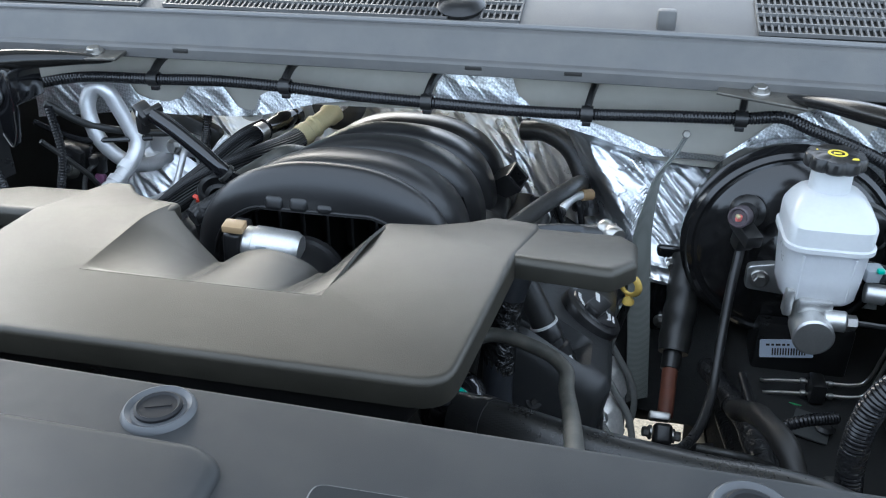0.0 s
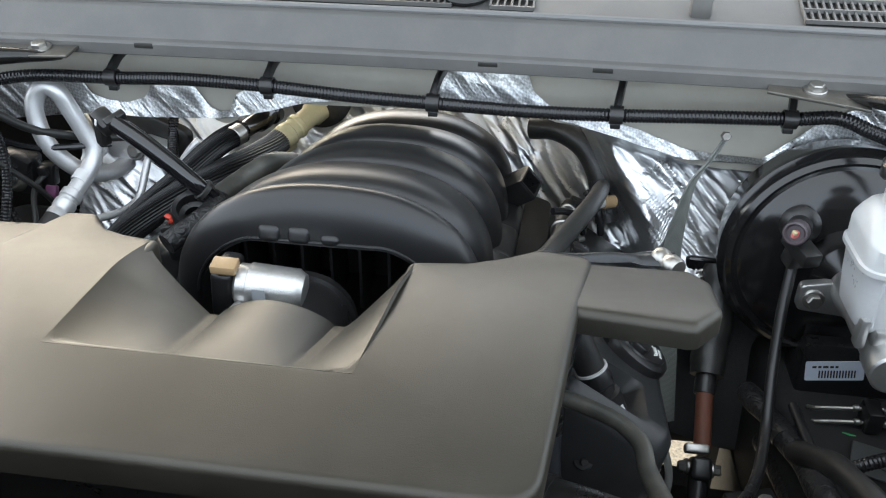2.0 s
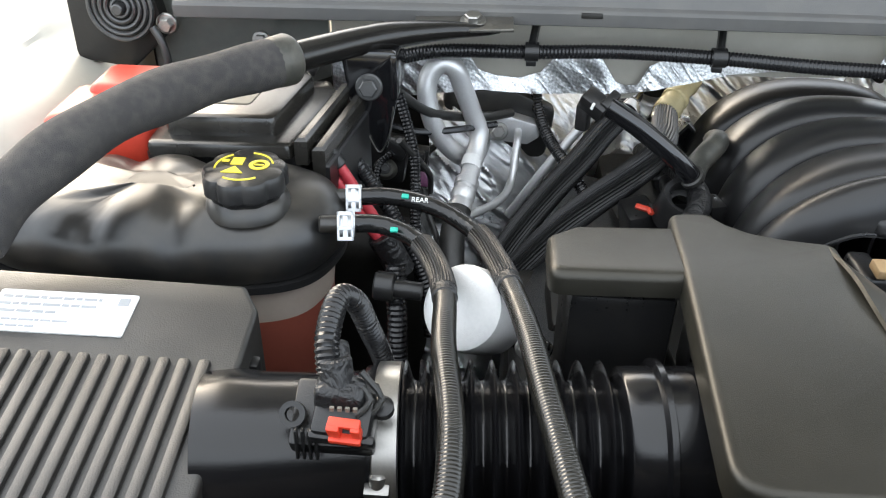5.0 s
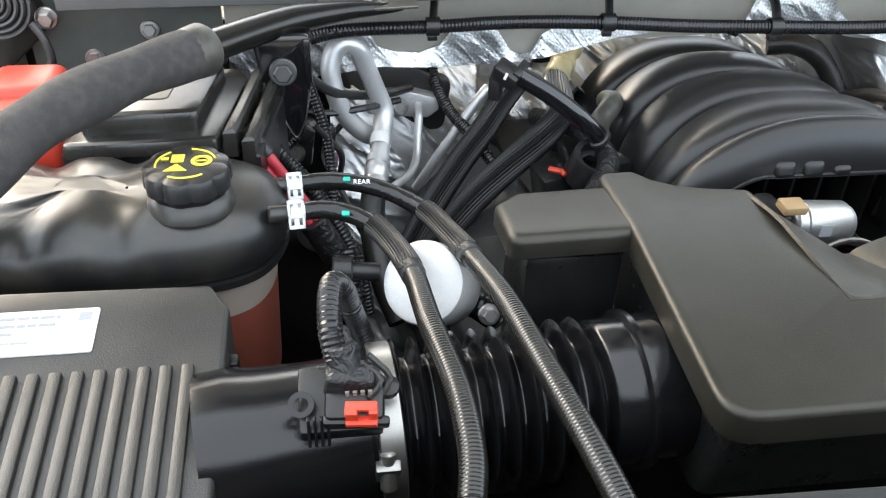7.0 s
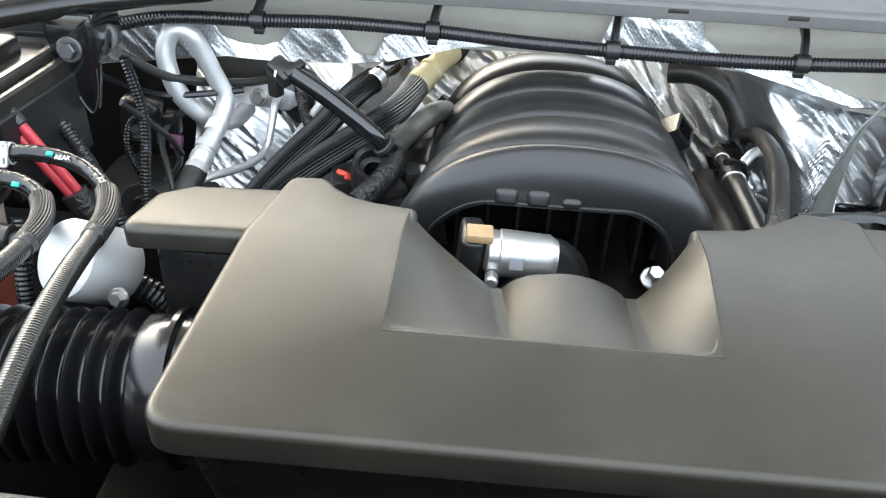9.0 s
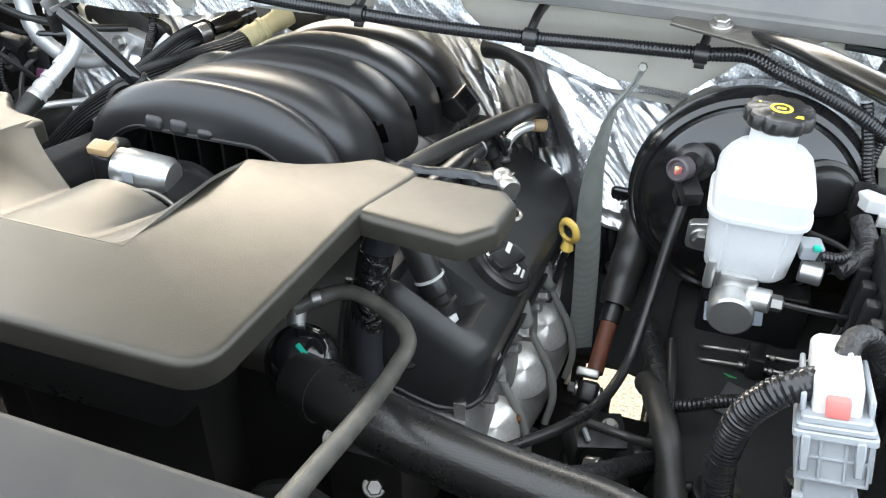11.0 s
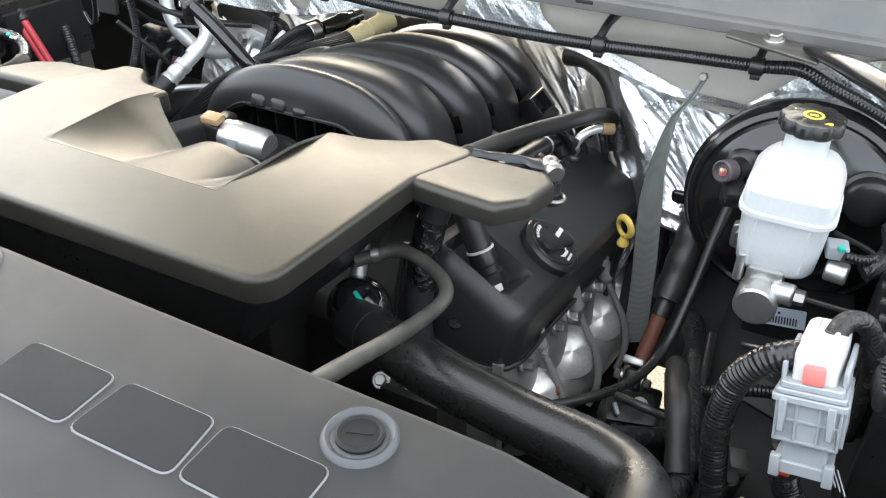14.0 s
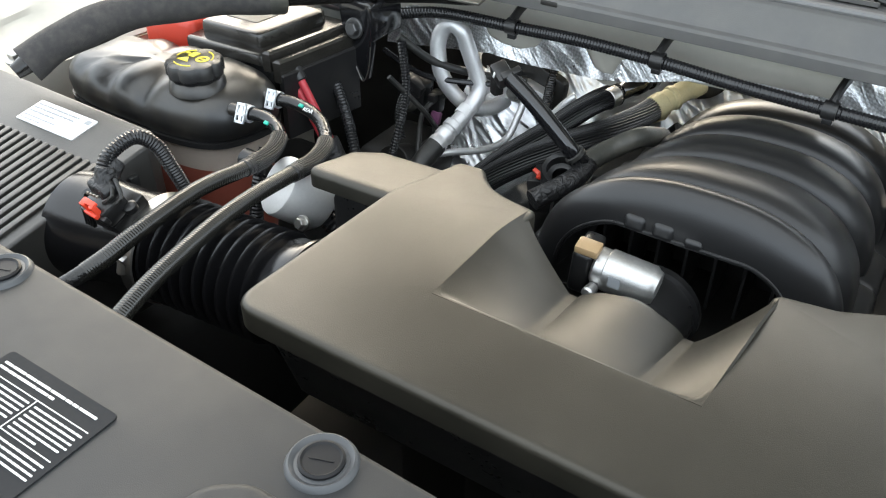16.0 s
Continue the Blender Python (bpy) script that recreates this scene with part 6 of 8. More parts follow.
def washer_bottle():
    t = thing("washer_filler", "washer fluid filler with a round black cap", "washer filler", (0.336, 0.39, 1.05))
    c = Vector((0.337, 0.389, 1.135))
    up = Vector((0.0, -0.05, 1))
    part("neck", lathe([(0.024, -0.12), (0.027, -0.045), (0.0325, -0.040), (0.0325, -0.016), (0.027, -0.014), (0.027, 0.0), (0, 0.0)], c, up, 36), WHITE, t, "white filler neck")
    cap = part("cap", lathe([(0.0285, -0.012), (0.0295, -0.010), (0.0295, -0.002), (0.0275, 0.0), (0.0275, 0.006), (0.0290, 0.008), (0.0290, 0.017), (0.0270, 0.0195), (0, 0.0205)], c, up, 48), BLACK, t)
    m = basis(c + up * 0.0204, up, (0, 1, 0))
    lines = [tube([(0.017 * math.cos(a), 0.010 * math.sin(a) + 0.004, 0) for a in [0.5 + 2.1 * k / 8 for k in range(9)]], 0.0007, 6), rod((0.0, -0.014, 0), (0.012, 0.010, 0), 0.0007, None, 6), rod((0.0, -0.014, 0), (-0.012, 0.010, 0), 0.0007, None, 6),
             tube([(0.010, -0.018, 0), (0.019, -0.015, 0), (0.017, -0.007, 0), (0.008, -0.010, 0), (0.010, -0.018, 0)], 0.0007, 6), rod((0.004, -0.009, 0), (0.008, -0.012, 0), 0.0012, None, 6)]
    part("embossed_symbol", turn(join(*lines), m @ pose(0, 0, 0, 0, 0, 160)), SHIELD, cap, "embossed washer symbol")
    tether = part("tether", block(0.050, 0.016, 0.004, pose(0.297, 0.408, 1.146, 0, -6, -24), 0.0015), DARK, t, "black rubber cap tether")
    part("tape_band", block(0.013, 0.0175, 0.0056, pose(0.304, 0.405, 1.1467, 0, -6, -24), 0.001), GREYHOSE, tether, "dull grey tape band")
    w = thing("washer_tank", "black plastic washer tank below the filler", "tank", (0.36, 0.40, 0.8))
    part("body", box(0.26, 0.50, 0.37, 0.54, 0.62, 0.86, 0.02, 3), BLACK, w)
    return t


washer_bottle()
hb = thing("hose_clamp", "wire hose clamp and taped fittings beside the radiator hose", "clamp", (0.15, 0.42, 1.03))
part("band", tube([(0.155 + 0.0, 0.418, 1.03), (0.166, 0.425, 1.042), (0.178, 0.43, 1.05)], 0.003, 8), STEEL, hb)
part("ear", block(0.020, 0.012, 0.010, pose(0.16, 0.428, 1.04, 0, 0, 20), 0.002), STEEL, hb)
hexbolt(hb, "bolt", (0.19, 0.43, 0.99), (0, -0.2, 1), 0.008, 0.01)
bb = thing("battery_tray", "dark tray and big flange bolt low beside the fender", "tray", (0.5, 0.6, 0.84))
part("tray", box(0.42, 0.66, 0.45, 0.69, 0.80, 0.842, 0.01), BLACK, bb)
hexbolt(bb, "flange_bolt", (0.535, 0.655, 0.848), (0, 0, 1), 0.011, 0.010, DARK)
cl = thing("chassis_clutter", "dark brackets and taped cables between engine and fender", "brackets", (0.17, 0.75, 0.7))
part("bracket", block(0.06, 0.05, 0.04, pose(0.155, 0.72, 0.80, 10, 10, 20), 0.006), DARK, cl)
part("bracket", block(0.05, 0.03, 0.06, pose(0.19, 0.80, 0.78, 0, 20, 10), 0.006), BLACK, cl)
part("cable", tube([(0.08, 0.62, 0.93), (0.13, 0.66, 0.90), (0.17, 0.72, 0.86), (0.21, 0.80, 0.80)], 0.010, 10), TAPE, cl)
part("cable", tube([(0.20, 0.95, 0.84), (0.21, 0.85, 0.83), (0.22, 0.74, 0.80)], 0.006, 10), BLACK, cl)
part("clip_bolt", rod((0.135, 0.74, 0.83), (0.150, 0.735, 0.838), 0.008), STEEL, cl)

# ---- passenger side ----
def surge_tank():
    t = thing("coolant_tank", "glossy black-topped coolant tank with red fluid showing below", "coolant tank", (-1.0, 0.76, 0.93))

    def ring(z, w, d, dx=0.0, dy=0.0, n=128):
        out = []
        for i in range(n):
            a = 2 * math.pi * i / n
            c, s = math.cos(a), math.sin(a)
            k = (abs(c) ** 3.2 + abs(s) ** 3.2) ** (-1 / 3.2)
            lump = 1 + 0.02 * math.sin(a * 5 + 1)
            out.append((-1.012 + dx + w * k * c * lump, 0.785 + dy + d * k * s, z))
        return out

    def skin(levels, cap_low=False, cap_top=False):
        bm = bmesh.new()
        rs = [[bm.verts.new(p) for p in ring(*l)] for l in levels]
        for a, b in zip(rs, rs[1:]):
            for j in range(len(a)):
                bm.faces.new((a[j], a[(j + 1) % len(a)], b[(j + 1) % len(a)], b[j]))
        if cap_low:
            bm.faces.new(rs[0])
        if cap_top:
            bm.faces.new(rs[-1])
        return bm
    top = skin([(1.068, 0.150, 0.072), (1.074, 0.156, 0.076), (1.090, 0.1590, 0.0765), (1.104, 0.1570, 0.073), (1.115, 0.150, 0.067), (1.123, 0.137, 0.057), (1.1275, 0.112, 0.042), (1.1295, 0.08, 0.028), (1.130, 0.03, 0.012)], cap_top=True)
    for v in top.verts:
        h = max(0.0, v.co.z - 1.075) / 0.055
        groove = math.exp(-((v.co.x + 0.985) / 0.014) ** 2) + math.exp(-((v.co.x + 1.052) / 0.014) ** 2) + 0.7 * math.exp(-((v.co.x + 1.11) / 0.014) ** 2)
        v.co.z -= 0.0075 * groove * h + 0.05 * max(0, -1.04 - v.co.x) * h
        v.co.y += 0.006 * groove * h * (1 if v.co.y < 0.785 else -1)
    part("upper_shell", top, GLOSSY_TANK, t, "", 60)
    part("seam", skin([(1.062, 0.150, 0.072), (1.062, 0.157, 0.078), (1.069, 0.157, 0.078), (1.069, 0.150, 0.072)]), BLACK, t)
    part("milky_band", skin([(1.022, 0.143, 0.066), (1.042, 0.145, 0.068), (1.063, 0.149, 0.071)]), TANKDRY, t, "milky dry band")
    part("fluid_band", skin([(0.86, 0.130, 0.056), (0.92, 0.139, 0.063), (1.023, 0.1432, 0.0662)], cap_low=True), TANKCLEAR, t, "red coolant behind milky plastic")
    c = Vector((-0.926, 0.757, 1.128))
    part("filler_neck", lathe([(0.036, -0.006), (0.034, 0.004), (0.030, 0.008), (0, 0.008)], c, (0, 0, 1), 32), GLOSSY_TANK, t)
    cap = part("cap", lathe([(0, 0), (0.029, 0), (0.0305, 0.002), (0.0315, 0.006), (0.0355, 0.0085), (0.0355, 0.0205), (0.0335, 0.024), (0.029, 0.0255), (0, 0.0255)], c + Vector((0, 0, 0.006)), (0, 0, 1), 96, knurl(9, 0.11)), BLACK, t, "black lobed cap with yellow symbols")
    z = c.z + 0.0317
    marks = []
    for a0 in (0.3, 2.2, 4.2):
        marks.append(tube([(c.x + 0.0235 * math.cos(a0 + 0.13 * k), c.y + 0.0235 * math.sin(a0 + 0.13 * k), z) for k in range(10)], 0.0009, 6))
    marks += [prism([(c.x - 0.016, c.y - 0.012), (c.x + 0.002, c.y - 0.012), (c.x - 0.007, c.y - 0.001)], z - 0.0005, z + 0.0006), box(c.x - 0.012, c.x - 0.002, c.y + 0.002, c.y + 0.014, z - 0.0005, z + 0.0006, 0),
              lathe([(0.005, 0), (0.0085, 0), (0.0085, 0.0006), (0.005, 0.0006)], (c.x + 0.012, c.y + 0.003, z), (0, 0, 1), 20), box(c.x + 0.008, c.x + 0.016, c.y + 0.002, c.y + 0.004, z, z + 0.0006, 0),
              box(c.x - 0.020, c.x - 0.014, c.y + 0.006, c.y + 0.010, z, z + 0.0006, 0)]
    part("symbol", join(*marks), MARK, cap, "yellow warning symbols")
    return t


DUCTBLACK = material("glossy_black_duct_rubber", (0.008, 0.008, 0.009), 0.19, 0, 0.12, 14, spec=0.55, grain=0.08)
GLOSSY_TANK = material("dusty_satin_tank_plastic", (0.012, 0.012, 0.012), 0.34, 0, 0.15, 8, spec=0.7, dust=0.16, dust_colour=(0.20, 0.165, 0.12))
SHINYHOSE = material("shiny_black_hose", (0.012, 0.012, 0.012), 0.17, 0, 0.2, 20, wrinkle=0.15, wrinkle_scale=60)
SPLITSLEEVE = material("glossy_fine_ribbed_sleeve", (0.012, 0.0118, 0.0105), 0.22, 0, 0.25, 40, spec=0.65, dust=0.06, dust_colour=(0.12, 0.105, 0.07))
CLAMPWHITE = material("pale_plated_clamp", (0.66, 0.68, 0.70), 0.38, 0.5, 0.05, 30)
surge_tank()


def coolant_hose(label, pts, sleeve_from, sleeve_to, tag, tie):
    t = thing("coolant_hose", label, "hose", pts[-1], group="tank hoses")
    line = smooth_line(pts, 0.006)
    n = len(line)
    part("hose", tube(line, 0.0080, 16, raw=True), SHINYHOSE, t)
    part("ribbed_sleeve", conduit(line[int(n * tie):int(n * sleeve_to)][::4], 0.0088, 0.0026, 0.0004, 16), SPLITSLEEVE, t, "glossy finely ribbed protective sleeve")
    part("woven_sleeve", tube(line[int(n * sleeve_from):int(n * tie) + 1], 0.0102, raw=True, cords=26), CORDED, t, "woven black sleeve on the bend")
    p = Vector(pts[0])
    d = (Vector(pts[1]) - p).normalized()
    part("spigot", rod(p - d * 0.016, p + d * 0.004, 0.0075), GLOSSY_TANK, t)
    part("clamp_band", lathe([(0.0092, -0.006), (0.0108, -0.006), (0.0108, 0.006), (0.0092, 0.006)], p + d * 0.008, d, 24), CLAMPWHITE, t)
    m = pose(p.x + 0.008, p.y - 0.009, p.z + 0.004, 62, 0, 6) @ Matrix.Scale(0.76, 4)
    frame_bars = [box(-0.009, -0.006, -0.016, 0.016, -0.002, 0.002, 0.0006, 1), box(0.006, 0.009, -0.016, 0.016, -0.002, 0.002, 0.0006, 1)]
    frame_bars += [box(-0.009, 0.009, y - 0.0022, y + 0.0022, -0.002, 0.002, 0.0006, 1) for y in (-0.0138, -0.002, 0.0138)]
    frame_bars += [box(-0.003, 0.003, -0.012, 0.012, -0.004, 0.0005, 0.0006, 1)]
    plate_part = part("spring_clamp", turn(frame_bars[0], m), CLAMPWHITE, t, "pale plated spring clamp")
    for bar in frame_bars[1:]:
        part("clamp_bar", turn(bar, m), CLAMPWHITE, plate_part)
    q = line[int(n * 0.12)]
    part("paint_dot", block(0.0065, 0.0045, 0.003, pose(q.x - 0.013, q.y - 0.0045, q.z + 0.0080, 28, 0, -4), 0.0008), TEAL, t, "green paint dot")
    if tag:
        cu = bpy.data.curves.new("lettering", "FONT")
        cu.body, cu.size, cu.extrude = tag, 0.0065, 0.0004
        tmp = bpy.data.objects.new("tmp", cu)
        scene.collection.objects.link(tmp)
        me = bpy.data.meshes.new_from_object(tmp.evaluated_get(bpy.context.evaluated_depsgraph_get()))
        bpy.data.objects.remove(tmp)
        bm = bmesh.new()
        bm.from_mesh(me)
        bpy.data.meshes.remove(me)
        q = line[int(n * 0.13)]
        part("lettering", turn(bm, pose(q.x - 0.0135, q.y - 0.0070, q.z + 0.0062, 35, 0, -3)), INK, t, "white printed word", 0)
    part("tape_tie", rod(line[int(n * tie) - 2], line[int(n * tie) + 2], 0.0098), TAPE, t)
    return t


coolant_hose("black coolant hose with woven sleeve crossing over the intake duct", [(-0.852, 0.804, 1.108), (-0.81, 0.808, 1.108), (-0.768, 0.797, 1.104), (-0.733, 0.765, 1.100), (-0.716, 0.725, 1.101), (-0.706, 0.68, 1.110), (-0.694, 0.61, 1.123), (-0.684, 0.54, 1.127), (-0.668, 0.45, 1.124), (-0.655, 0.38, 1.11), (-0.65, 0.33, 1.09)], 0.23, 0.90, "REAR", 0.36)
coolant_hose("black coolant hose with woven sleeve bending over the air sensor", [(-0.850, 0.751, 1.112), (-0.815, 0.757, 1.110), (-0.783, 0.742, 1.106), (-0.764, 0.708, 1.104), (-0.754, 0.66, 1.111), (-0.750, 0.59, 1.122), (-0.740, 0.51, 1.124), (-0.742, 0.45, 1.114), (-0.765, 0.40, 1.098), (-0.81, 0.35, 1.075)], 0.15, 0.80, "", 0.30)


def intake_duct():
    t = thing("intake_duct", "black air intake duct with accordion bellows and steel clamp", "air duct", (-0.74, 0.56, 0.99))
    Y, Z = 0.566, 1.050
    ax = (1, 0.06, 0.02)
    part("sensor_tube", lathe([(0, 0), (0.060, 0), (0.0605, 0.02), (0.0565, 0.040), (0.0535, 0.075), (0.0530, 0.108), (0.0560, 0.110), (0.0560, 0.125), (0, 0.125)], (-0.905, Y - 0.016, Z - 0.006), (1, 0.13, 0.05), 56), DUCTBLACK, t, "smooth black sensor tube")
    part("clamp_band", lathe([(0.0575, 0), (0.0595, 0.001), (0.0595, 0.016), (0.0575, 0.017)], (-0.792, Y - 0.003, Z), ax, 56), STEEL, t, "bright worm-drive clamp")
    part("clamp_screw", join(rod((-0.785, Y - 0.062, Z + 0.004), (-0.785, Y - 0.052, Z + 0.030), 0.0055), block(0.016, 0.008, 0.018, pose(-0.785, Y - 0.056, Z + 0.016, 20, 0, 0), 0.001)), STEEL, t)
    prof = [(0.050, 0.0), (0.056, 0.001), (0.056, 0.012)]
    for i in range(10):
        h = 0.014 + 0.01485 * i
        for k in range(13):
            f = k / 12
            prof.append((0.0440 + 0.0145 * (0.5 - 0.5 * math.cos(2 * math.pi * f)) ** 1.7, h + 0.01485 * f))
    prof += [(0.052, 0.166), (0.0545, 0.168), (0.0545, 0.188), (0.060, 0.190), (0.060, 0.194), (0.0545, 0.196), (0.0545, 0.24), (0.04, 0.24)]
    part("bellows", lathe(prof, (-0.795, Y, Z), ax, 56), DUCTBLACK, t, "ribbed rubber bellows", 60)
    s = part("flow_sensor", join(block(0.052, 0.044, 0.016, pose(-0.815, 0.522, 1.102, 25, 0, 0), 0.003), block(0.036, 0.030, 0.022, pose(-0.806, 0.508, 1.116, 25, 0, -5), 0.004),
                                 block(0.040, 0.006, 0.010, pose(-0.806, 0.494, 1.112, 25, 0, -5), 0.002)), BLACK, t, "black air flow sensor")
    s.location += Vector((0.002, 0.012, 0.005))
    part("connector_boot", join(block(0.030, 0.018, 0.024, pose(-0.809, 0.512, 1.130, 15, 8, -5), 0.005, 3), rod((-0.810, 0.513, 1.134), (-0.813, 0.522, 1.150), 0.010)), TAPE, s, "taped connector boot")
    part("lug", lathe([(0.0045, -0.003), (0.008, -0.003), (0.008, 0.003), (0.0045, 0.003)], (-0.839, 0.512, 1.112), (0, -0.7, 0.7), 20), BLACK, s)
    for k in range(4):
        part("side_rib", box(-0.836 + 0.004 * k, -0.834 + 0.004 * k, 0.498, 0.502, 1.088, 1.112, 0.0005, 1), BLACK, s)
    part("wire", tube([(-0.798, 0.500, 1.126), (-0.790, 0.506, 1.133), (-0.800, 0.514, 1.140), (-0.812, 0.517, 1.142)], 0.0022, 8), RUBBER, s)
    part("wire", tube([(-0.793, 0.503, 1.122), (-0.784, 0.511, 1.130), (-0.797, 0.518, 1.144)], 0.0022, 8), RUBBER, s)
    part("lock", join(block(0.019, 0.006, 0.004, pose(-0.803, 0.489, 1.130, 25, 0, -5), 0.001), block(0.019, 0.006, 0.005, pose(-0.803, 0.489, 1.1175, 25, 0, -5), 0.001), block(0.0075, 0.006, 0.014, pose(-0.8090, 0.4892, 1.124, 25, 0, -5), 0.001), block(0.0055, 0.006, 0.014, pose(-0.7960, 0.4888, 1.124, 25, 0, -5), 0.001)), ORANGE, s, "orange-red connector lock")
    part("screw", lathe([(0, 0), (0.007, 0), (0.007, 0.006), (0.004, 0.008), (0, 0.008)], (-0.785, 0.520, 1.112), (0, -0.4, 1), 16), BLACK, s)
    part("pin", join(*[box(-0.812 + 0.0045 * i, -0.8095 + 0.0045 * i, 0.494, 0.496, 1.134, 1.1365, 0) for i in range(4)]), BADGE, s)
    w = thing("sensor_loom", "corrugated black sensor cable arching over the duct", "wiring", (-0.81, 0.56, 1.12))
    w.location += Vector((0.001, 0.012, 0.002))
    part("taped_end", tube([(-0.808, 0.512, 1.128), (-0.812, 0.522, 1.142), (-0.816, 0.536, 1.150)], 0.010, 12), TAPE, w)
    part("conduit", conduit([(-0.815, 0.517, 1.145), (-0.818, 0.533, 1.160), (-0.816, 0.563, 1.166), (-0.809, 0.581, 1.150), (-0.803, 0.589, 1.124), (-0.796, 0.596, 1.094), (-0.791, 0.600, 1.068)], 0.0080, 0.0034, 0.0010), LOOM, w)
    return t


intake_duct()


def airbox():
    t = thing("air_filter_box", "grey-brown ribbed air filter box with a white label", "air filter box", (-1.05, 0.5, 0.9))

    def zt(y):
        return 1.108 - (0.66 - y) * 0.17
    bm = prism(fillet([(-1.30, 0.33), (-0.893, 0.33), (-0.890, 0.640), (-0.905, 0.664), (-1.30, 0.672)], 0.007, 4), 0.90, 1.108, 0.004, 3)
    for v in bm.verts:
        if v.co.z > 1.0:
            v.co.z += zt(v.co.y) - 1.108
    part("body", bm, AIRBOX, t)
    for i in range(24):
        x = -0.914 - 0.0142 * i
        r = box(x - 0.0042, x + 0.0042, 0.37, 0.588, -0.001, 0.0042, 0.0015, 2)
        for v in r.verts:
            v.co.z += zt(v.co.y)
        part("rib", r, AIRBOX, t)
    m = Matrix.Translation((-1.085, 0.606, zt(0.606) + 0.0006)) @ Matrix.Rotation(math.atan(0.17), 4, "X")
    plaque(t, "label", m, 0.105, 0.040, PAPER, text_bars(0.004, 0.032, 0.075, 3, 0.007, 0.0022, 7) + [(0.092, 0.029, 0.008, 0.007)] + text_bars(0.004, 0.010, 0.06, 2, 0.006, 0.0016, 9), GREYPL, "white printed service label")
    part("side_clip", join(rod((-0.892, 0.585, 1.05), (-0.884, 0.585, 1.05), 0.010), box(-0.893, -0.884, 0.605, 0.618, 1.0, 1.08, 0.003)), BLACK, t)
    return t


airbox()


def left_fuse():
    t = thing("relay_box", "dusty black relay box with raised lid", "relay box", (-0.98, 0.92, 1.04))
    part("body", prism(fillet([(-1.055, 0.858), (-0.905, 0.862), (-0.888, 1.0), (-0.90, 1.03), (-1.06, 1.03)], 0.008, 3), 1.05, 1.118, 0.004, 2), BLACK, t)
    part("lid_rim", prism(fillet([(-1.05, 0.850), (-0.912, 0.855), (-0.893, 0.995), (-0.905, 1.02), (-1.055, 1.02)], 0.008, 3), 1.116, 1.130, 0.005, 2), FUSETOP, t)
    part("lid_top", prism(fillet([(-1.035, 0.868), (-0.930, 0.872), (-0.915, 0.985), (-0.925, 1.0), (-1.04, 1.0)], 0.008, 3), 1.128, 1.150, 0.006, 2), FUSETOP, t, "dusty raised lid")
    part("side_ridge", prism([(-0.908, 0.852), (-0.896, 0.853), (-0.876, 0.992), (-0.888, 0.994)], 1.112, 1.139, 0.003, 1), FUSETOP, t)
    part("side_ridge", prism([(-0.892, 0.853), (-0.880, 0.854), (-0.861, 0.988), (-0.873, 0.990)], 1.100, 1.130, 0.003, 1), FUSETOP, t)
    part("side_wall", prism([(-0.884, 0.854), (-0.876, 0.854), (-0.857, 0.986), (-0.865, 0.988)], 1.02, 1.112, 0.002, 1), BLACK, t)
    part("lid_mark", prism(fillet([(-1.02, 0.90), (-0.96, 0.90), (-0.955, 0.95), (-1.015, 0.95)], 0.006, 3), 1.1495, 1.1510, 0.0006, 1), BADGE, t)
    b = thing("battery", "black battery with a bright red terminal cover", "battery", (-1.14, 0.88, 0.9))
    part("case", box(-1.18, -1.06, 0.865, 1.06, 0.90, 1.06, 0.006), BLACK, b)
    part("terminal_cover", join(box(-1.16, -1.052, 0.868, 0.96, 1.05, 1.142, 0.012, 3), box(-1.14, -1.07, 0.93, 1.0, 1.06, 1.150, 0.012, 3)), RED, b, "bright red terminal cover")
    f = thing("fender_clip", "zinc bolt and clip on the painted side panel", "bolt", (-1.1, 1.12, 1.1))
    hexbolt(f, "bolt", (-1.09, 1.165, 1.085), (0.1, -1, 0.2), 0.008, 0.01)
    hexbolt(f, "bolt", (-1.02, 1.165, 1.12), (0.1, -1, 0.2), 0.008, 0.01)
    part("strip", box(-1.02, -0.94, 1.10, 1.165, 1.10, 1.108, 0.002), BLACK, f)


left_fuse()

ALU_PALE = material("pale_cast_aluminium", (0.74, 0.74, 0.73), 0.5, 0.35, 0.08, 20, grain=0.3)


def left_bracket():
    t = thing("brace_bracket", "gloss black pressed bracket with a large hex bolt", "bracket", (-0.85, 0.98, 1.08))
    poly = fillet([(-0.886, 1.178), (-0.826, 1.178), (-0.828, 1.12), (-0.838, 1.068), (-0.848, 1.060), (-0.858, 1.085), (-0.880, 1.135)], 0.007, 5)
    part("plate", prism(poly, -0.990, -0.982, 0.003, 2, m=pose(0, 0, 0, 90, 0, 0)), GLOSS, t)
    part("side_flange", box(-0.834, -0.826, 0.98, 1.05, 1.125, 1.175, 0.003), GLOSS, t)
    # pale bead along the lower V of the plate
    part("worn_edge", tube([(-0.881, 0.9815, 1.134), (-0.870, 0.9815, 1.108), (-0.859, 0.9815, 1.085), (-0.851, 0.9815, 1.068), (-0.8465, 0.9815, 1.064), (-0.841, 0.9815, 1.072), (-0.835, 0.9815, 1.09), (-0.831, 0.9815, 1.118)], 0.0008, 8, 0.003), STEEL, t, "pale edge bead")
    hexbolt(t, "bolt", (-0.856, 0.979, 1.140), (0, -1, 0.15), 0.010, 0.009, DARKBOLT)
    part("worn_tip", prism(fillet([(-0.855, 1.112), (-0.836, 1.116), (-0.840, 1.075), (-0.847, 1.070)], 0.004, 3), -0.9935, -0.9895, 0.001, 1, m=pose(0, 0, 0, 90, 0, 0) @ pose(0, 0, -0.002)), STEEL, t, "silver tip")
    return t


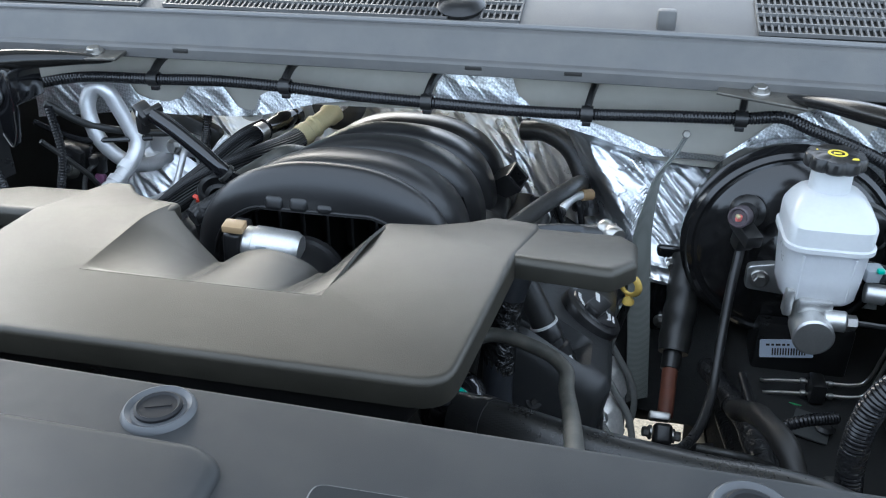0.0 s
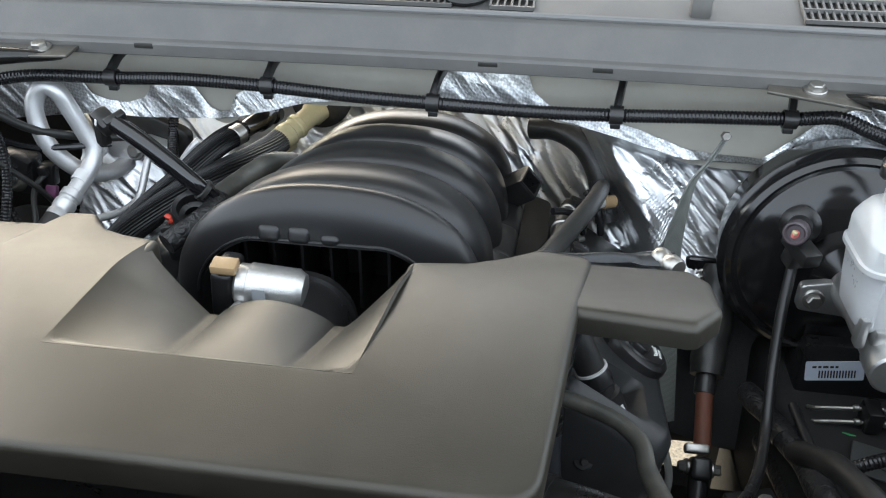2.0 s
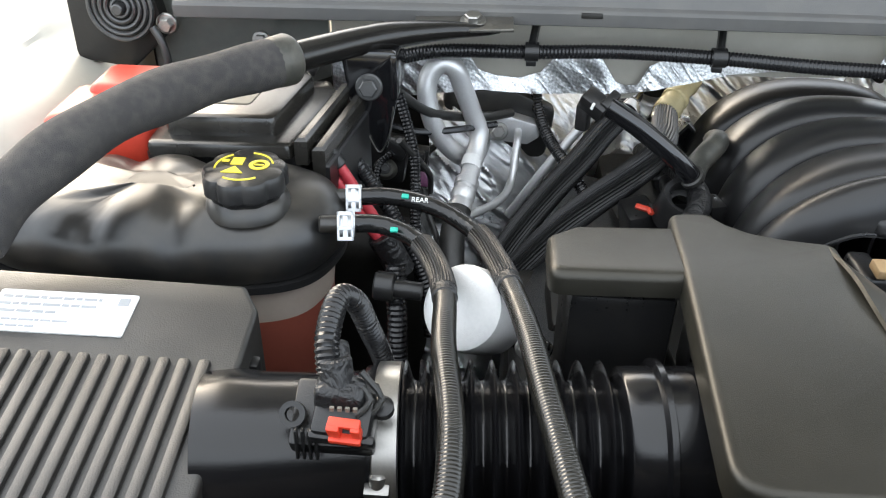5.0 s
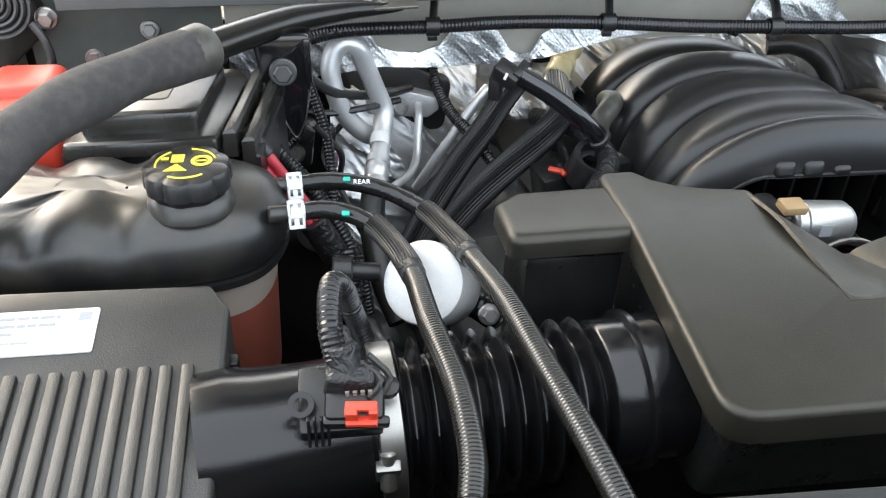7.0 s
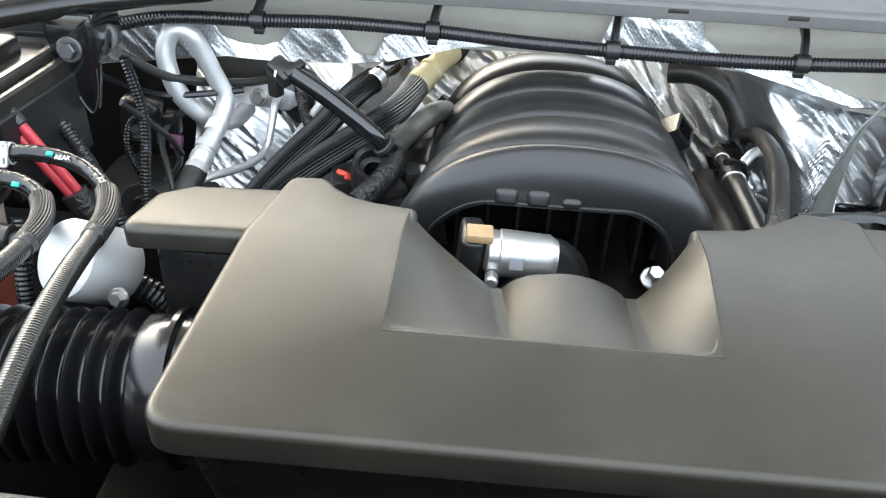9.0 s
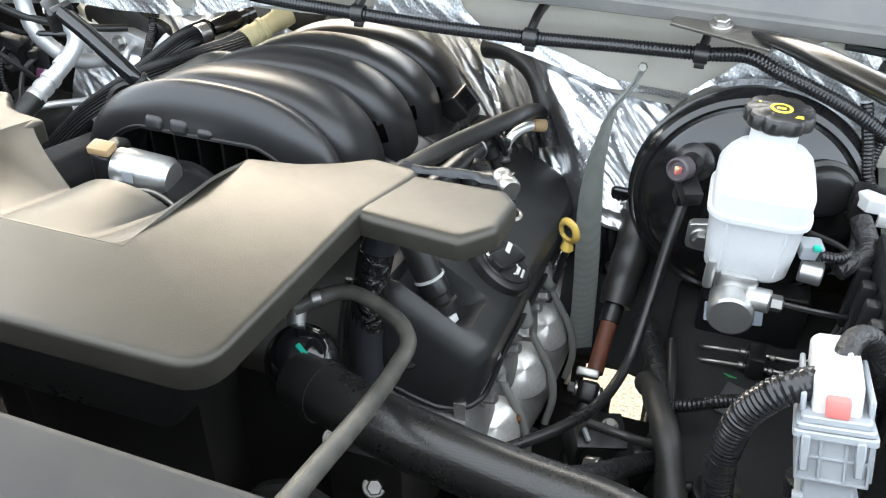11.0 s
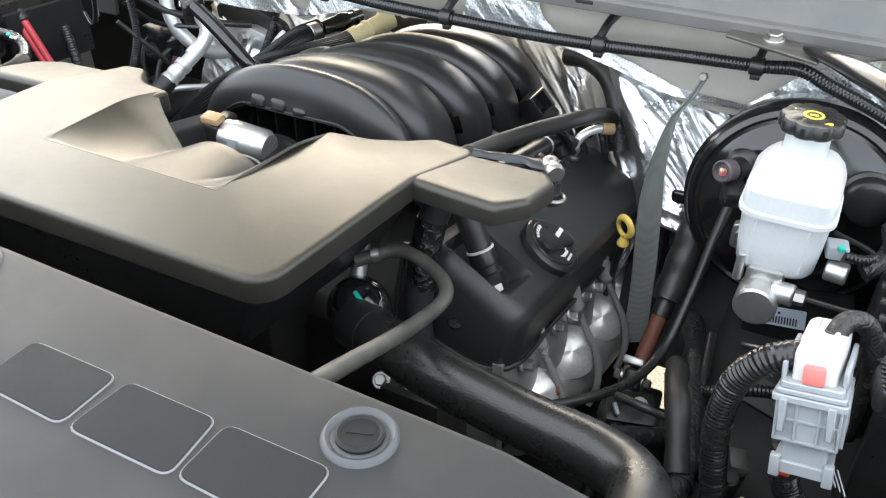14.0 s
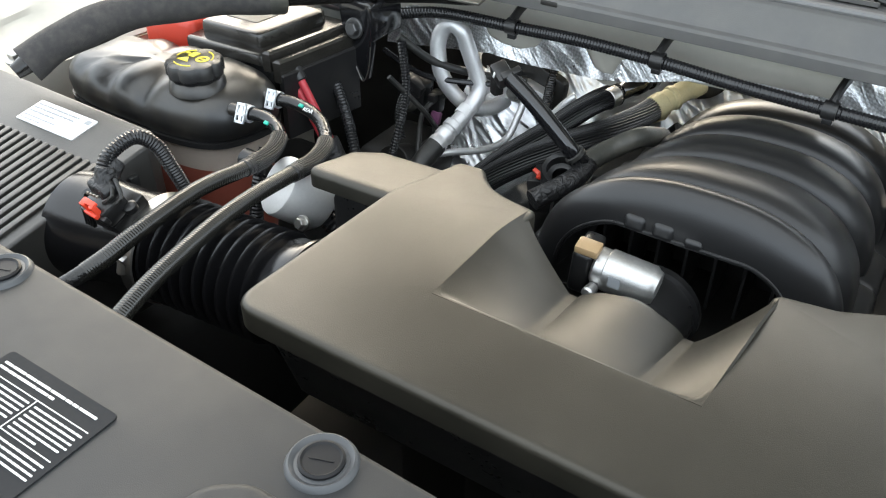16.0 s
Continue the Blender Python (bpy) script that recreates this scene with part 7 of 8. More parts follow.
DARKBOLT = material("dark_phosphate_steel", (0.10, 0.10, 0.10), 0.42, 0.8, 0.2, 50)
left_bracket()
b2 = brace("cowl_brace", "gloss black cross brace wrapped in a grey knitted sleeve", [(-0.722, 1.074, 1.174), (-0.785, 1.055, 1.178), (-0.852, 1.006, 1.184), (-0.920, 0.925, 1.190), (-0.985, 0.845, 1.194), (-1.04, 0.765, 1.190), (-1.08, 0.69, 1.170), (-1.10, 0.63, 1.145)], 0.0165, pose(-0.762, 1.079, 1.1795, 6, -2, 2))
part("woven_sleeve", tube([(-0.926, 0.917, 1.190), (-0.985, 0.845, 1.194), (-1.04, 0.765, 1.190), (-1.08, 0.69, 1.170), (-1.095, 0.645, 1.150)], lambda s, n: 0.0225 + 0.0012 * math.sin(s * 60), 20, 0.006), CLOTH, b2, "worn knitted sleeve")
part("frayed_end", lathe([(0.0228, 0), (0.0250, 0.004), (0.0242, 0.018), (0.0230, 0.024)], (-0.922, 0.922, 1.190), (-0.62, -0.78, 0.04), 24), GREYHOSE, b2, "frayed pale sleeve end")
hexbolt(b2, "bolt", (-0.752, 1.078, 1.183), (0, -0.2, 1), 0.010, 0.008)
hexbolt(b2, "end_bolt", (-1.125, 0.655, 1.150), (0, -0.2, 1), 0.012, 0.010)


def refrigerant_lines():
    t = thing("refrigerant_line", "bright aluminium air conditioning pipe bent in a loop", "pipe", (-0.75, 1.1, 0.93))
    part("loop", tube([(-0.738, 1.205, 0.972), (-0.745, 1.165, 0.973), (-0.765, 1.130, 0.988), (-0.793, 1.110, 1.030), (-0.806, 1.112, 1.075), (-0.803, 1.118, 1.102), (-0.789, 1.122, 1.115), (-0.773, 1.124, 1.108), (-0.764, 1.127, 1.085), (-0.750, 1.130, 1.047), (-0.741, 1.128, 1.022), (-0.744, 1.112, 1.002), (-0.752, 1.075, 0.980), (-0.758, 1.045, 0.965)], 0.0122, 20, 0.005), SATINPIPE, t)
    d = Vector((-0.012, -0.06, -0.030)).normalized()
    part("ferrule", lathe([(0.0124, 0), (0.0150, 0.002), (0.0150, 0.012), (0.0134, 0.014), (0.0134, 0.018), (0.0150, 0.02), (0.0150, 0.03), (0.0136, 0.032), (0.0136, 0.036), (0.0150, 0.038), (0.0150, 0.046), (0, 0.046)], (-0.752, 1.078, 0.982), d, 24), SATINPIPE, t)
    part("collar", lathe([(0.0122, 0), (0.0138, 0.001), (0.0138, 0.004), (0.0128, 0.006), (0.0138, 0.008), (0.0138, 0.011), (0.0122, 0.012)], (-0.7425, 1.138, 1.026), Vector((-0.02, 0.05, -0.16)), 24), SATINPIPE, t)
    part("label", lathe([(0.0125, 0), (0.0130, 0.0004), (0.0130, 0.016), (0.0125, 0.0165)], (-0.747, 1.105, 0.997), d, 24), PAPER, t, "white wrap label")
    part("rubber_end", tube([(-0.760, 1.04, 0.962), (-0.766, 1.0, 0.94), (-0.760, 0.95, 0.90), (-0.74, 0.90, 0.86)], 0.0155, 16), RUBBER, t)
    part("flange", prism(fillet([(-0.762, 1.012), (-0.760, 0.984), (-0.676, 0.976), (-0.660, 0.988), (-0.664, 1.006), (-0.700, 1.016)], 0.006, 4), -1.214, -1.194, 0.003, 2, m=pose(0, 0, 0, 90, 0, 0)), SATINPIPE, t, "cast joint flange")
    hexbolt(t, "bolt", (-0.716, 1.192, 0.996), (0, -1, 0.25), 0.009, 0.009, STEEL)
    part("thin_pipe", tube([(-0.690, 1.200, 0.996), (-0.690, 1.178, 0.993), (-0.692, 1.165, 0.975), (-0.697, 1.140, 0.945), (-0.712, 1.10, 0.940), (-0.745, 1.05, 0.948), (-0.775, 1.02, 0.945)], 0.0055, 12), SATINPIPE, t)
    part("backing", prism(fillet([(-0.795, 1.042), (-0.785, 0.95), (-0.650, 0.945), (-0.640, 1.02), (-0.700, 1.045)], 0.016, 4), -1.232, -1.216, 0.005, 2, m=pose(0, 0, 0, 90, 0, 0)), RUBBER, t, "black foam backing")
    a = thing("accumulator", "pale aluminium accumulator canister behind the duct", "canister", (-0.72, 0.71, 1.03))
    n = Vector((-0.40, -0.66, 0.60)).normalized()
    FACE = Vector((-0.743, 0.690, 1.078))
    part("canister", lathe([(0, 0.0), (0.029, 0.0), (0.0340, -0.002), (0.0355, -0.006), (0.0355, -0.054), (0.032, -0.060), (0, -0.062)], FACE, n, 40), ALU_PALE, a)
    part("port_ring", lathe([(0.010, 0), (0.0150, 0.001), (0.0165, 0.006), (0.0150, 0.012), (0.0125, 0.014)], FACE - n * 0.062 + Vector((0.006, -0.012, 0.0)), (0.85, -0.05, -0.45), 26), GREYPL, a, "grey port ring")
    part("port_bellows", conduit([FACE - n * 0.062 + Vector((0.014, -0.012, -0.005)), FACE - n * 0.062 + Vector((0.030, -0.013, -0.015)), FACE - n * 0.062 + Vector((0.046, -0.013, -0.030))], 0.0125, 0.005, 0.0016, 18), LOOM, a, "black ribbed port")
    part("valve", join(rod((-0.775, 0.712, 1.075), (-0.805, 0.712, 1.078), 0.0075), rod((-0.798, 0.712, 1.078), (-0.815, 0.713, 1.079), 0.012)), BLACK, a, "black capped service valve")
    hexbolt(a, "bolt", (-0.690, 0.668, 1.058), (0, -1, 0.5), 0.0062, 0.008)


SATINPIPE = material("satin_aluminium_pipe", (0.70, 0.70, 0.70), 0.42, 0.65, 0.08, 26, grain=0.2, grain_scale=500)
refrigerant_lines()


PLUGPURPLE = material("faded_purple_plastic", (0.16, 0.055, 0.12), 0.45, 0, 0.15, 40)


def heater_hoses():
    t = thing("heater_pipe", "woven black heater hose with a cream quick connector", "hose", (-0.6, 1.05, 0.95))
    TIP, CUFF = Vector((-0.455, 1.278, 1.050)), Vector((-0.499, 1.203, 1.022))
    part("connector", lathe([(0.012, 0), (0.0185, 0.002), (0.0185, 0.02), (0.0155, 0.024), (0.0155, 0.045), (0.0185, 0.048), (0.0185, 0.054), (0.0165, 0.056), (0.0165, 0.066), (0.0185, 0.068), (0.0185, 0.084), (0.015, 0.088), (0, 0.088)], TIP, CUFF - TIP, 28), CREAM, t, "cream plastic connector")
    part("cuff", lathe([(0.016, 0), (0.0165, 0.001), (0.0165, 0.02), (0.016, 0.021)], CUFF, CUFF - TIP, 26), STEEL, t, "crimped metal cuff")
    part("woven_hose", tube([(-0.497, 1.206, 1.023), (-0.503, 1.17, 1.024), (-0.514, 1.11, 1.030), (-0.532, 1.062, 1.032), (-0.562, 1.03, 1.022), (-0.602, 1.012, 0.997), (-0.646, 0.995, 0.962), (-0.70, 0.97, 0.905)], 0.0178, cords=28), CORDED, t)
    part("release_tab", block(0.02, 0.03, 0.012, pose(-0.494, 1.222, 1.008, 0, 20, -25), 0.004), CREAM, t)
    u = thing("heater_pipe", "black heater hose with ribbed coupling at the bulkhead", "hose", (-0.65, 1.05, 0.95))
    part("coupling", lathe([(0.011, 0), (0.016, 0.002), (0.016, 0.014), (0.013, 0.016), (0.013, 0.03), (0.016, 0.032), (0.016, 0.05), (0.013, 0.054), (0.013, 0.09), (0, 0.09)], (-0.528, 1.285, 1.036), Vector((-0.028, -0.12, 0.004)), 26), GLOSS, u)
    part("cuff", lathe([(0.0145, 0), (0.0155, 0.001), (0.0155, 0.018), (0.0145, 0.019)], (-0.549, 1.188, 1.039), Vector((-0.04, -0.15, -0.01)), 26), STEEL, u, "crimped metal cuff")
    part("woven_hose", tube([(-0.548, 1.195, 1.039), (-0.566, 1.165, 1.034), (-0.586, 1.145, 1.019), (-0.613, 1.115, 0.995), (-0.65, 1.08, 0.965), (-0.69, 1.04, 0.925), (-0.73, 1.0, 0.87)], 0.0170, cords=28), CORDED, u)
    part("steel_pipe", tube([(-0.600, 1.165, 1.032), (-0.612, 1.160, 1.020), (-0.654, 1.150, 0.961), (-0.697, 1.150, 0.89)], 0.0068, 10), SATINPIPE, u, "bright steel pipe")
    part("grommet", lathe([(0.02, 0), (0.05, 0.002), (0.052, 0.006), (0.042, 0.010), (0.02, 0.008)], (-0.480, 1.372, 1.035), (0, -1, 0.35), 36), RUBBER, t, "black rubber bulkhead grommet")
    k = thing("vapour_tube", "black vapour tube with a clipped sensor block", "tube", (-0.48, 0.96, 1.05))
    part("tube", tube([(-0.608, 0.972, 1.134), (-0.575, 0.968, 1.114), (-0.538, 0.965, 1.086), (-0.513, 0.966, 1.062), (-0.504, 0.978, 1.045)], 0.0108, 16), GLOSS, k)
    part("grey_hose", tube([(-0.512, 0.978, 1.030), (-0.503, 0.992, 1.037), (-0.488, 1.03, 1.042), (-0.462, 1.065, 1.052), (-0.450, 1.12, 1.030)], 0.0135, 14), GREYHOSE, k, "dusty grey rubber hose")
    part("end_ring", lathe([(0.0108, 0), (0.0135, 0.001), (0.0135, 0.006), (0.0108, 0.007)], (-0.511, 0.967, 1.060), Vector((0.6, 0.3, -0.75)), 20), RUBBER, k)
    part("sensor_block", join(block(0.030, 0.022, 0.020, pose(-0.620, 0.974, 1.134, 20, 25, -30), 0.004), block(0.014, 0.014, 0.030, pose(-0.630, 0.98, 1.117, 0, 0, -30), 0.003), block(0.010, 0.026, 0.012, pose(-0.606, 0.972, 1.138, 20, 25, -30), 0.002)), BLACK, k)
    part("paint_mark", block(0.003, 0.0012, 0.008, pose(-0.624, 0.9605, 1.137, 0, 20, -30), 0.0004), INK, k, "white marking")
    c = thing("corrugated_cable", "short black corrugated cable hanging at the bulkhead", "wiring", (-0.64, 1.15, 0.98))
    part("conduit", conduit([(-0.668, 1.235, 1.045), (-0.664, 1.215, 1.02), (-0.650, 1.175, 0.998), (-0.628, 1.125, 0.985), (-0.60, 1.08, 0.96)], 0.0082), LOOM, c)
    r = thing("coil_connector", "black ignition connector with small red locks", "connector", (-0.5, 0.92, 1.0))
    part("housing", join(block(0.040, 0.045, 0.045, pose(-0.505, 0.955, 1.000, 0, 10, 20), 0.008), block(0.035, 0.05, 0.05, pose(-0.553, 0.985, 0.985, 0, -10, 10), 0.006), block(0.020, 0.030, 0.030, pose(-0.478, 0.975, 1.012, 0, 0, 15), 0.004)), BLACK, r)
    part("ring_cap", lathe([(0.012, 0.004), (0.018, 0.006), (0.019, 0.018), (0.024, 0.020), (0.026, 0.016), (0.026, -0.02), (0, -0.02)], (-0.518, 0.955, 1.028), (0.15, -0.45, 1), 32), BLACK, r, "black open ring cap")
    part("lock", block(0.016, 0.006, 0.005, pose(-0.556, 0.965, 1.018, 30, 0, -30), 0.001), RED, r, "red lock")
    part("lock", block(0.006, 0.008, 0.005, pose(-0.549, 0.955, 1.020, 20, 30, 25), 0.001), RED, r, "red lock")
    part("lock", block(0.014, 0.010, 0.006, pose(-0.500, 0.945, 1.012, 10, 0, -25), 0.002), RED, r, "red lock")
    part("loom", tube([(-0.53, 0.90, 1.02), (-0.50, 0.95, 1.035), (-0.505, 1.03, 1.03), (-0.51, 1.12, 1.0), (-0.52, 1.2, 0.97)], 0.013, 12), TAPE, r)


heater_hoses()


def cables():
    t = thing("battery_cable", "red battery cable dropping behind the coolant tank", "cable", (-0.82, 0.86, 0.98))
    part("cable", tube([(-0.888, 0.882, 1.098), (-0.874, 0.880, 1.079), (-0.853, 0.880, 1.044), (-0.833, 0.880, 1.010), (-0.824, 0.880, 0.985)], 0.0060, 12), REDCABLE, t)
    part("cable", tube([(-0.880, 0.884, 1.107), (-0.867, 0.882, 1.088), (-0.848, 0.882, 1.054), (-0.829, 0.882, 1.020), (-0.818, 0.882, 0.990)], 0.0056, 12), REDCABLE, t)
    part("black_end", rod((-0.900, 0.884, 1.115), (-0.880, 0.881, 1.088), 0.0085), BLACK, t)
    part("black_end", rod((-0.892, 0.886, 1.124), (-0.872, 0.883, 1.096), 0.0085), BLACK, t)
    part("tape_tie", rod((-0.834, 0.881, 1.020), (-0.812, 0.881, 0.975), 0.0150), TAPE, t)
    for lab, pts, r in (("black corrugated cable below the relay box", [(-0.885, 0.96, 1.075), (-0.865, 0.945, 1.065), (-0.825, 0.92, 1.02), (-0.79, 0.89, 0.96), (-0.78, 0.87, 0.90)], 0.0085),
                        ("black corrugated cable behind the bracket", [(-0.835, 1.06, 1.10), (-0.815, 1.04, 1.03), (-0.81, 1.0, 0.96), (-0.80, 0.96, 0.90)], 0.007),
                        ("thick black corrugated drain beside the duct", [(-0.800, 0.735, 1.085), (-0.797, 0.715, 1.055), (-0.795, 0.70, 1.01), (-0.79, 0.69, 0.95)], 0.0090)):
        c = thing("conduit_cable", lab, "wiring", pts[-1])
        part("conduit", conduit(pts, r), LOOM, c)
    w = thing("loose_wire", "thin black wires looping across the dark corner", "wiring", (-0.8, 1.1, 1.0))
    part("wire", tube([(-0.84, 1.06, 1.105), (-0.80, 1.10, 1.06), (-0.74, 1.16, 1.03), (-0.70, 1.20, 1.02)], 0.006, 10), RUBBER, w)
    part("wire", tube([(-0.83, 1.02, 1.06), (-0.80, 1.06, 1.0), (-0.80, 1.10, 0.95)], 0.004, 8), RUBBER, w)
    part("wire", tube([(-0.79, 1.15, 1.0), (-0.82, 1.10, 0.98), (-0.80, 1.05, 0.95), (-0.77, 1.0, 0.90)], 0.004, 8), RUBBER, w)
    part("wire", tube([(-0.898, 1.10, 1.058), (-0.862, 1.10, 1.044), (-0.816, 1.10, 1.034), (-0.770, 1.11, 1.034), (-0.72, 1.14, 1.03)], 0.0045, 8), LOOM, w)
    part("wire", conduit([(-0.848, 1.10, 1.005), (-0.866, 1.10, 0.985), (-0.868, 1.09, 0.955), (-0.852, 1.08, 0.925)], 0.0055), LOOM, w)
    part("wire", tube([(-0.811, 1.113, 0.950), (-0.806, 1.10, 0.935), (-0.822, 1.085, 0.915), (-0.835, 1.06, 0.89)], 0.0045, 8), RUBBER, w)
    part("plug", join(block(0.020, 0.018, 0.034, pose(-0.815, 1.124, 0.984, 0, 6, 0), 0.003), block(0.013, 0.024, 0.012, pose(-0.815, 1.118, 0.994), 0.002)), BLACK, w)
    part("plug_face", block(0.017, 0.010, 0.020, pose(-0.811, 1.114, 0.960, -20, 4, 0), 0.003), PLUGPURPLE, w, "purple plug face")
    a = thing("door_actuator", "black heater flap actuator with a grey nut", "actuator", (-0.858, 1.11, 0.98))
    part("case", join(block(0.052, 0.030, 0.060, pose(-0.858, 1.125, 0.985, 0, 8, 0), 0.006), block(0.030, 0.022, 0.022, pose(-0.846, 1.112, 1.004, 0, 25, 0), 0.005)), BLACK, a)
    part("hub", lathe([(0.004, 0.010), (0.010, 0.010), (0.013, 0.006), (0.016, 0.0), (0.016, -0.01)], (-0.859, 1.110, 0.976), (0.1, -1, 0.35), 24), GREYHOSE, a)
    hexbolt(a, "nut", (-0.859, 1.101, 0.981), (0.1, -1, 0.35), 0.0055, 0.006, DARKBOLT)
    # Dark box added to fill the shaded corner.
    h = thing("corner_filler", "dark filler box low in the corner", "case", (-0.85, 1.1, 0.7))
    part("case", join(box(-0.94, -0.80, 1.05, 1.20, 0.60, 0.90, 0.03, 3), rod((-0.83, 1.06, 0.90), (-0.83, 1.02, 0.915), 0.03)), DARK, h)
    part("screw", rod((-0.83, 1.022, 0.916), (-0.83, 1.015, 0.918), 0.012), BLACK, h)
    e = thing("engine_bracket", "dark engine bracket between duct and engine", "bracket", (-0.66, 0.85, 0.8))
    part("bracket", join(box(-0.70, -0.58, 0.76, 0.98, 0.70, 0.93, 0.02), box(-0.66, -0.62, 0.80, 0.9, 0.9, 0.98, 0.01)), DARK, e)


cables()

# ---- cowl loom and its clips ----
loom = thing("cowl_loom", "black corrugated wiring loom clipped along the cowl", "wiring", (-0.2, 1.11, 1.13))
part("conduit", conduit([(-0.88, 1.06, 1.128), (-0.80, 1.105, 1.135), (-0.683, 1.114, 1.136), (-0.58, 1.108, 1.142), (-0.469, 1.106, 1.140), (-0.36, 1.100, 1.136), (-0.256, 1.097, 1.134), (-0.14, 1.100, 1.130), (-0.034, 1.104, 1.130), (0.07, 1.106, 1.134), (0.166, 1.108, 1.137), (0.215, 1.095, 1.146), (0.253, 1.090, 1.134), (0.300, 1.088, 1.118), (0.345, 1.088, 1.098), (0.385, 1.10, 1.07)], 0.0088, 0.0044, 0.0012, 14), LOOM, loom)
for x, y, z in ((-0.683, 1.113, 1.137), (-0.469, 1.105, 1.141), (-0.256, 1.096, 1.135), (-0.034, 1.103, 1.131), (0.166, 1.107, 1.137)):
    c = part("clip", lathe([(0.0095, -0.008), (0.0112, -0.008), (0.0112, 0.008), (0.0095, 0.008)], (x, y, z), (1, 0, 0), 20), BLACK, loom)
    part("stem", join(tube([(x, y - 0.002, z + 0.009), (x + 0.004, y + 0.02, z + 0.024), (x + 0.008, y + 0.05, z + 0.030)], 0.0052, 8, flat=1.4), box(x - 0.006, x + 0.006, y - 0.004, y + 0.004, z - 0.017, z - 0.010, 0.001)), BLACK, c)
for i, (x, z, nut) in enumerate(((-0.195, 1.007, 1), (-0.348, 1.003, 1), (-0.150, 1.02, 0), (-0.26, 1.012, 0))):
    n = thing("bulkhead_nut", "round washer and nut holding the bulkhead foil", "nut", (x, 1.397, z), group="bulkhead nuts")
    part("washer", lathe([(0, 0), (0.015, 0), (0.016, 0.002), (0.012, 0.004), (0.010, 0.008), (0.006, 0.009), (0, 0.009)], (x, 1.397, z), (0, -1, 0.4), 28), ALU if nut else BLACK, n)
    part("nut", lathe([(0, 0.008), (0.006, 0.008), (0.006, 0.013), (0, 0.014)], (x, 1.397, z), (0, -1, 0.4), 6), STEEL, n)

# ---- front shield over the radiator ----
def front_shield():
    t = thing("radiator_shield", "large satin grey plastic shield over the radiator", "radiator cover", (-0.3, 0.2, 1.15))
    out = fillet([(-1.12, 0.0), (0.285, 0.0), (0.283, 0.318), (0.235, 0.346), (0.16, 0.358), (-0.30, 0.3685), (-0.74, 0.3805), (-1.12, 0.385)], [0, 0, 0.012, 0.05, 0.1, 0, 0, 0], 6)
    part("panel", prism(out, 1.165, 1.190, 0.006, 3), SHIELD, t)
    side = sheet(lambda u, v: (0.283 + 0.16 * u, 0.0 + 0.326 * v, 1.187 - 0.012 * u - 0.03 * u * u), 12, 12, 0.01)
    part("side_wing", side, SHIELD, t)
    part("raised_pad", prism(fillet([(-0.425, 0.02), (-0.172, 0.02), (-0.182, 0.302), (-0.20, 0.314), (-0.405, 0.318), (-0.43, 0.30)], 0.03, 8), 1.186, 1.197, 0.008, 4), SHIELD, t, "raised rounded field")
    for x, y in ((-0.694, 0.357), (-0.384, 0.350), (-0.241, 0.340), (0.087, 0.328)):
        b = part("push_pin", lathe([(0.010, 0.002), (0.0160, 0.0015), (0.0190, 0.0036), (0.0202, 0.0030), (0.0218, 0.0)], (x, y, 1.190), (0, 0, 1), 40), PINSEAT, t, "round push pin in a dished seat")
        part("pin_head", join(lathe([(0, 0.0010), (0.0120, 0.0010), (0.0138, 0.002), (0.0138, 0.0036), (0.0122, 0.0046), (0.0108, 0.0034), (0, 0.0034)], (x, y, 1.190), (0, 0, 1), 32), block(0.015, 0.0014, 0.0008, pose(x, y, 1.1935, 0, 0, 20), 0)), PINHEAD, b)
    # plain emblem shapes, recess shade and edge glint put into their colours
    for k, (x, pts) in enumerate(((-0.098, [(-0.034, -0.020), (0.034, -0.022), (0.034, 0.020), (-0.034, 0.020)]), (-0.022, [(-0.036, -0.022), (0.036, -0.022), (0.032, 0.020), (-0.032, 0.020)]), (0.052, [(-0.034, -0.020), (0.034, -0.022), (0.034, 0.020), (-0.034, 0.020)]))):
        rim = prism(fillet([(x + p[0] * 1.03, 0.282 + p[1] * 1.05) for p in pts], 0.008, 4), 1.1895, 1.1908, 0.0006, 1)
        e = part("emblem_block", rim, BADGE_EDGE, t, "plain embossed emblem shape")
        part("emblem_face", prism(fillet([(x + p[0], 0.282 + p[1]) for p in pts], 0.007, 4), 1.1905, 1.1914, 0.0004, 1), EMBLEM, e)
    m = pose(-0.612, 0.236, 1.1906)
    bars = text_bars(0.006, 0.064, 0.090, 2, 0.004, 0.0017, 3) + text_bars(0.006, 0.050, 0.044, 6, 0.0036, 0.0012, 5) + text_bars(0.056, 0.050, 0.044, 6, 0.0036, 0.0012, 6) + text_bars(0.006, 0.024, 0.044, 5, 0.0036, 0.0012, 8) + text_bars(0.056, 0.024, 0.044, 5, 0.0036, 0.0012, 10)
    plaque(t, "caution_label", m, 0.104, 0.074, BLACKLABEL, bars + [(0.004, 0.0545, 0.096, 0.0006), (0.004, 0.029, 0.096, 0.0006), (0.0525, 0.004, 0.0006, 0.05)], INK, "black caution label with white print", 0.0006, 0.004)
    return t


PINHEAD = material("black_pin_head", (0.010, 0.010, 0.011), 0.5, 0, 0.1, 20, spec=0.25)
PINSEAT = material("grey_pin_seat", (0.055, 0.058, 0.062), 0.4, 0, 0.06, 20)
BADGE_EDGE = material("bright_emblem_edge", (0.16, 0.165, 0.17), 0.35, 0, 0.05, 20)
EMBLEM = material("dark_emblem_face", (0.016, 0.017, 0.018), 0.6, 0, 0.08, 20, grain=0.12, grain_scale=1600, spec=0.2)
front_shield()

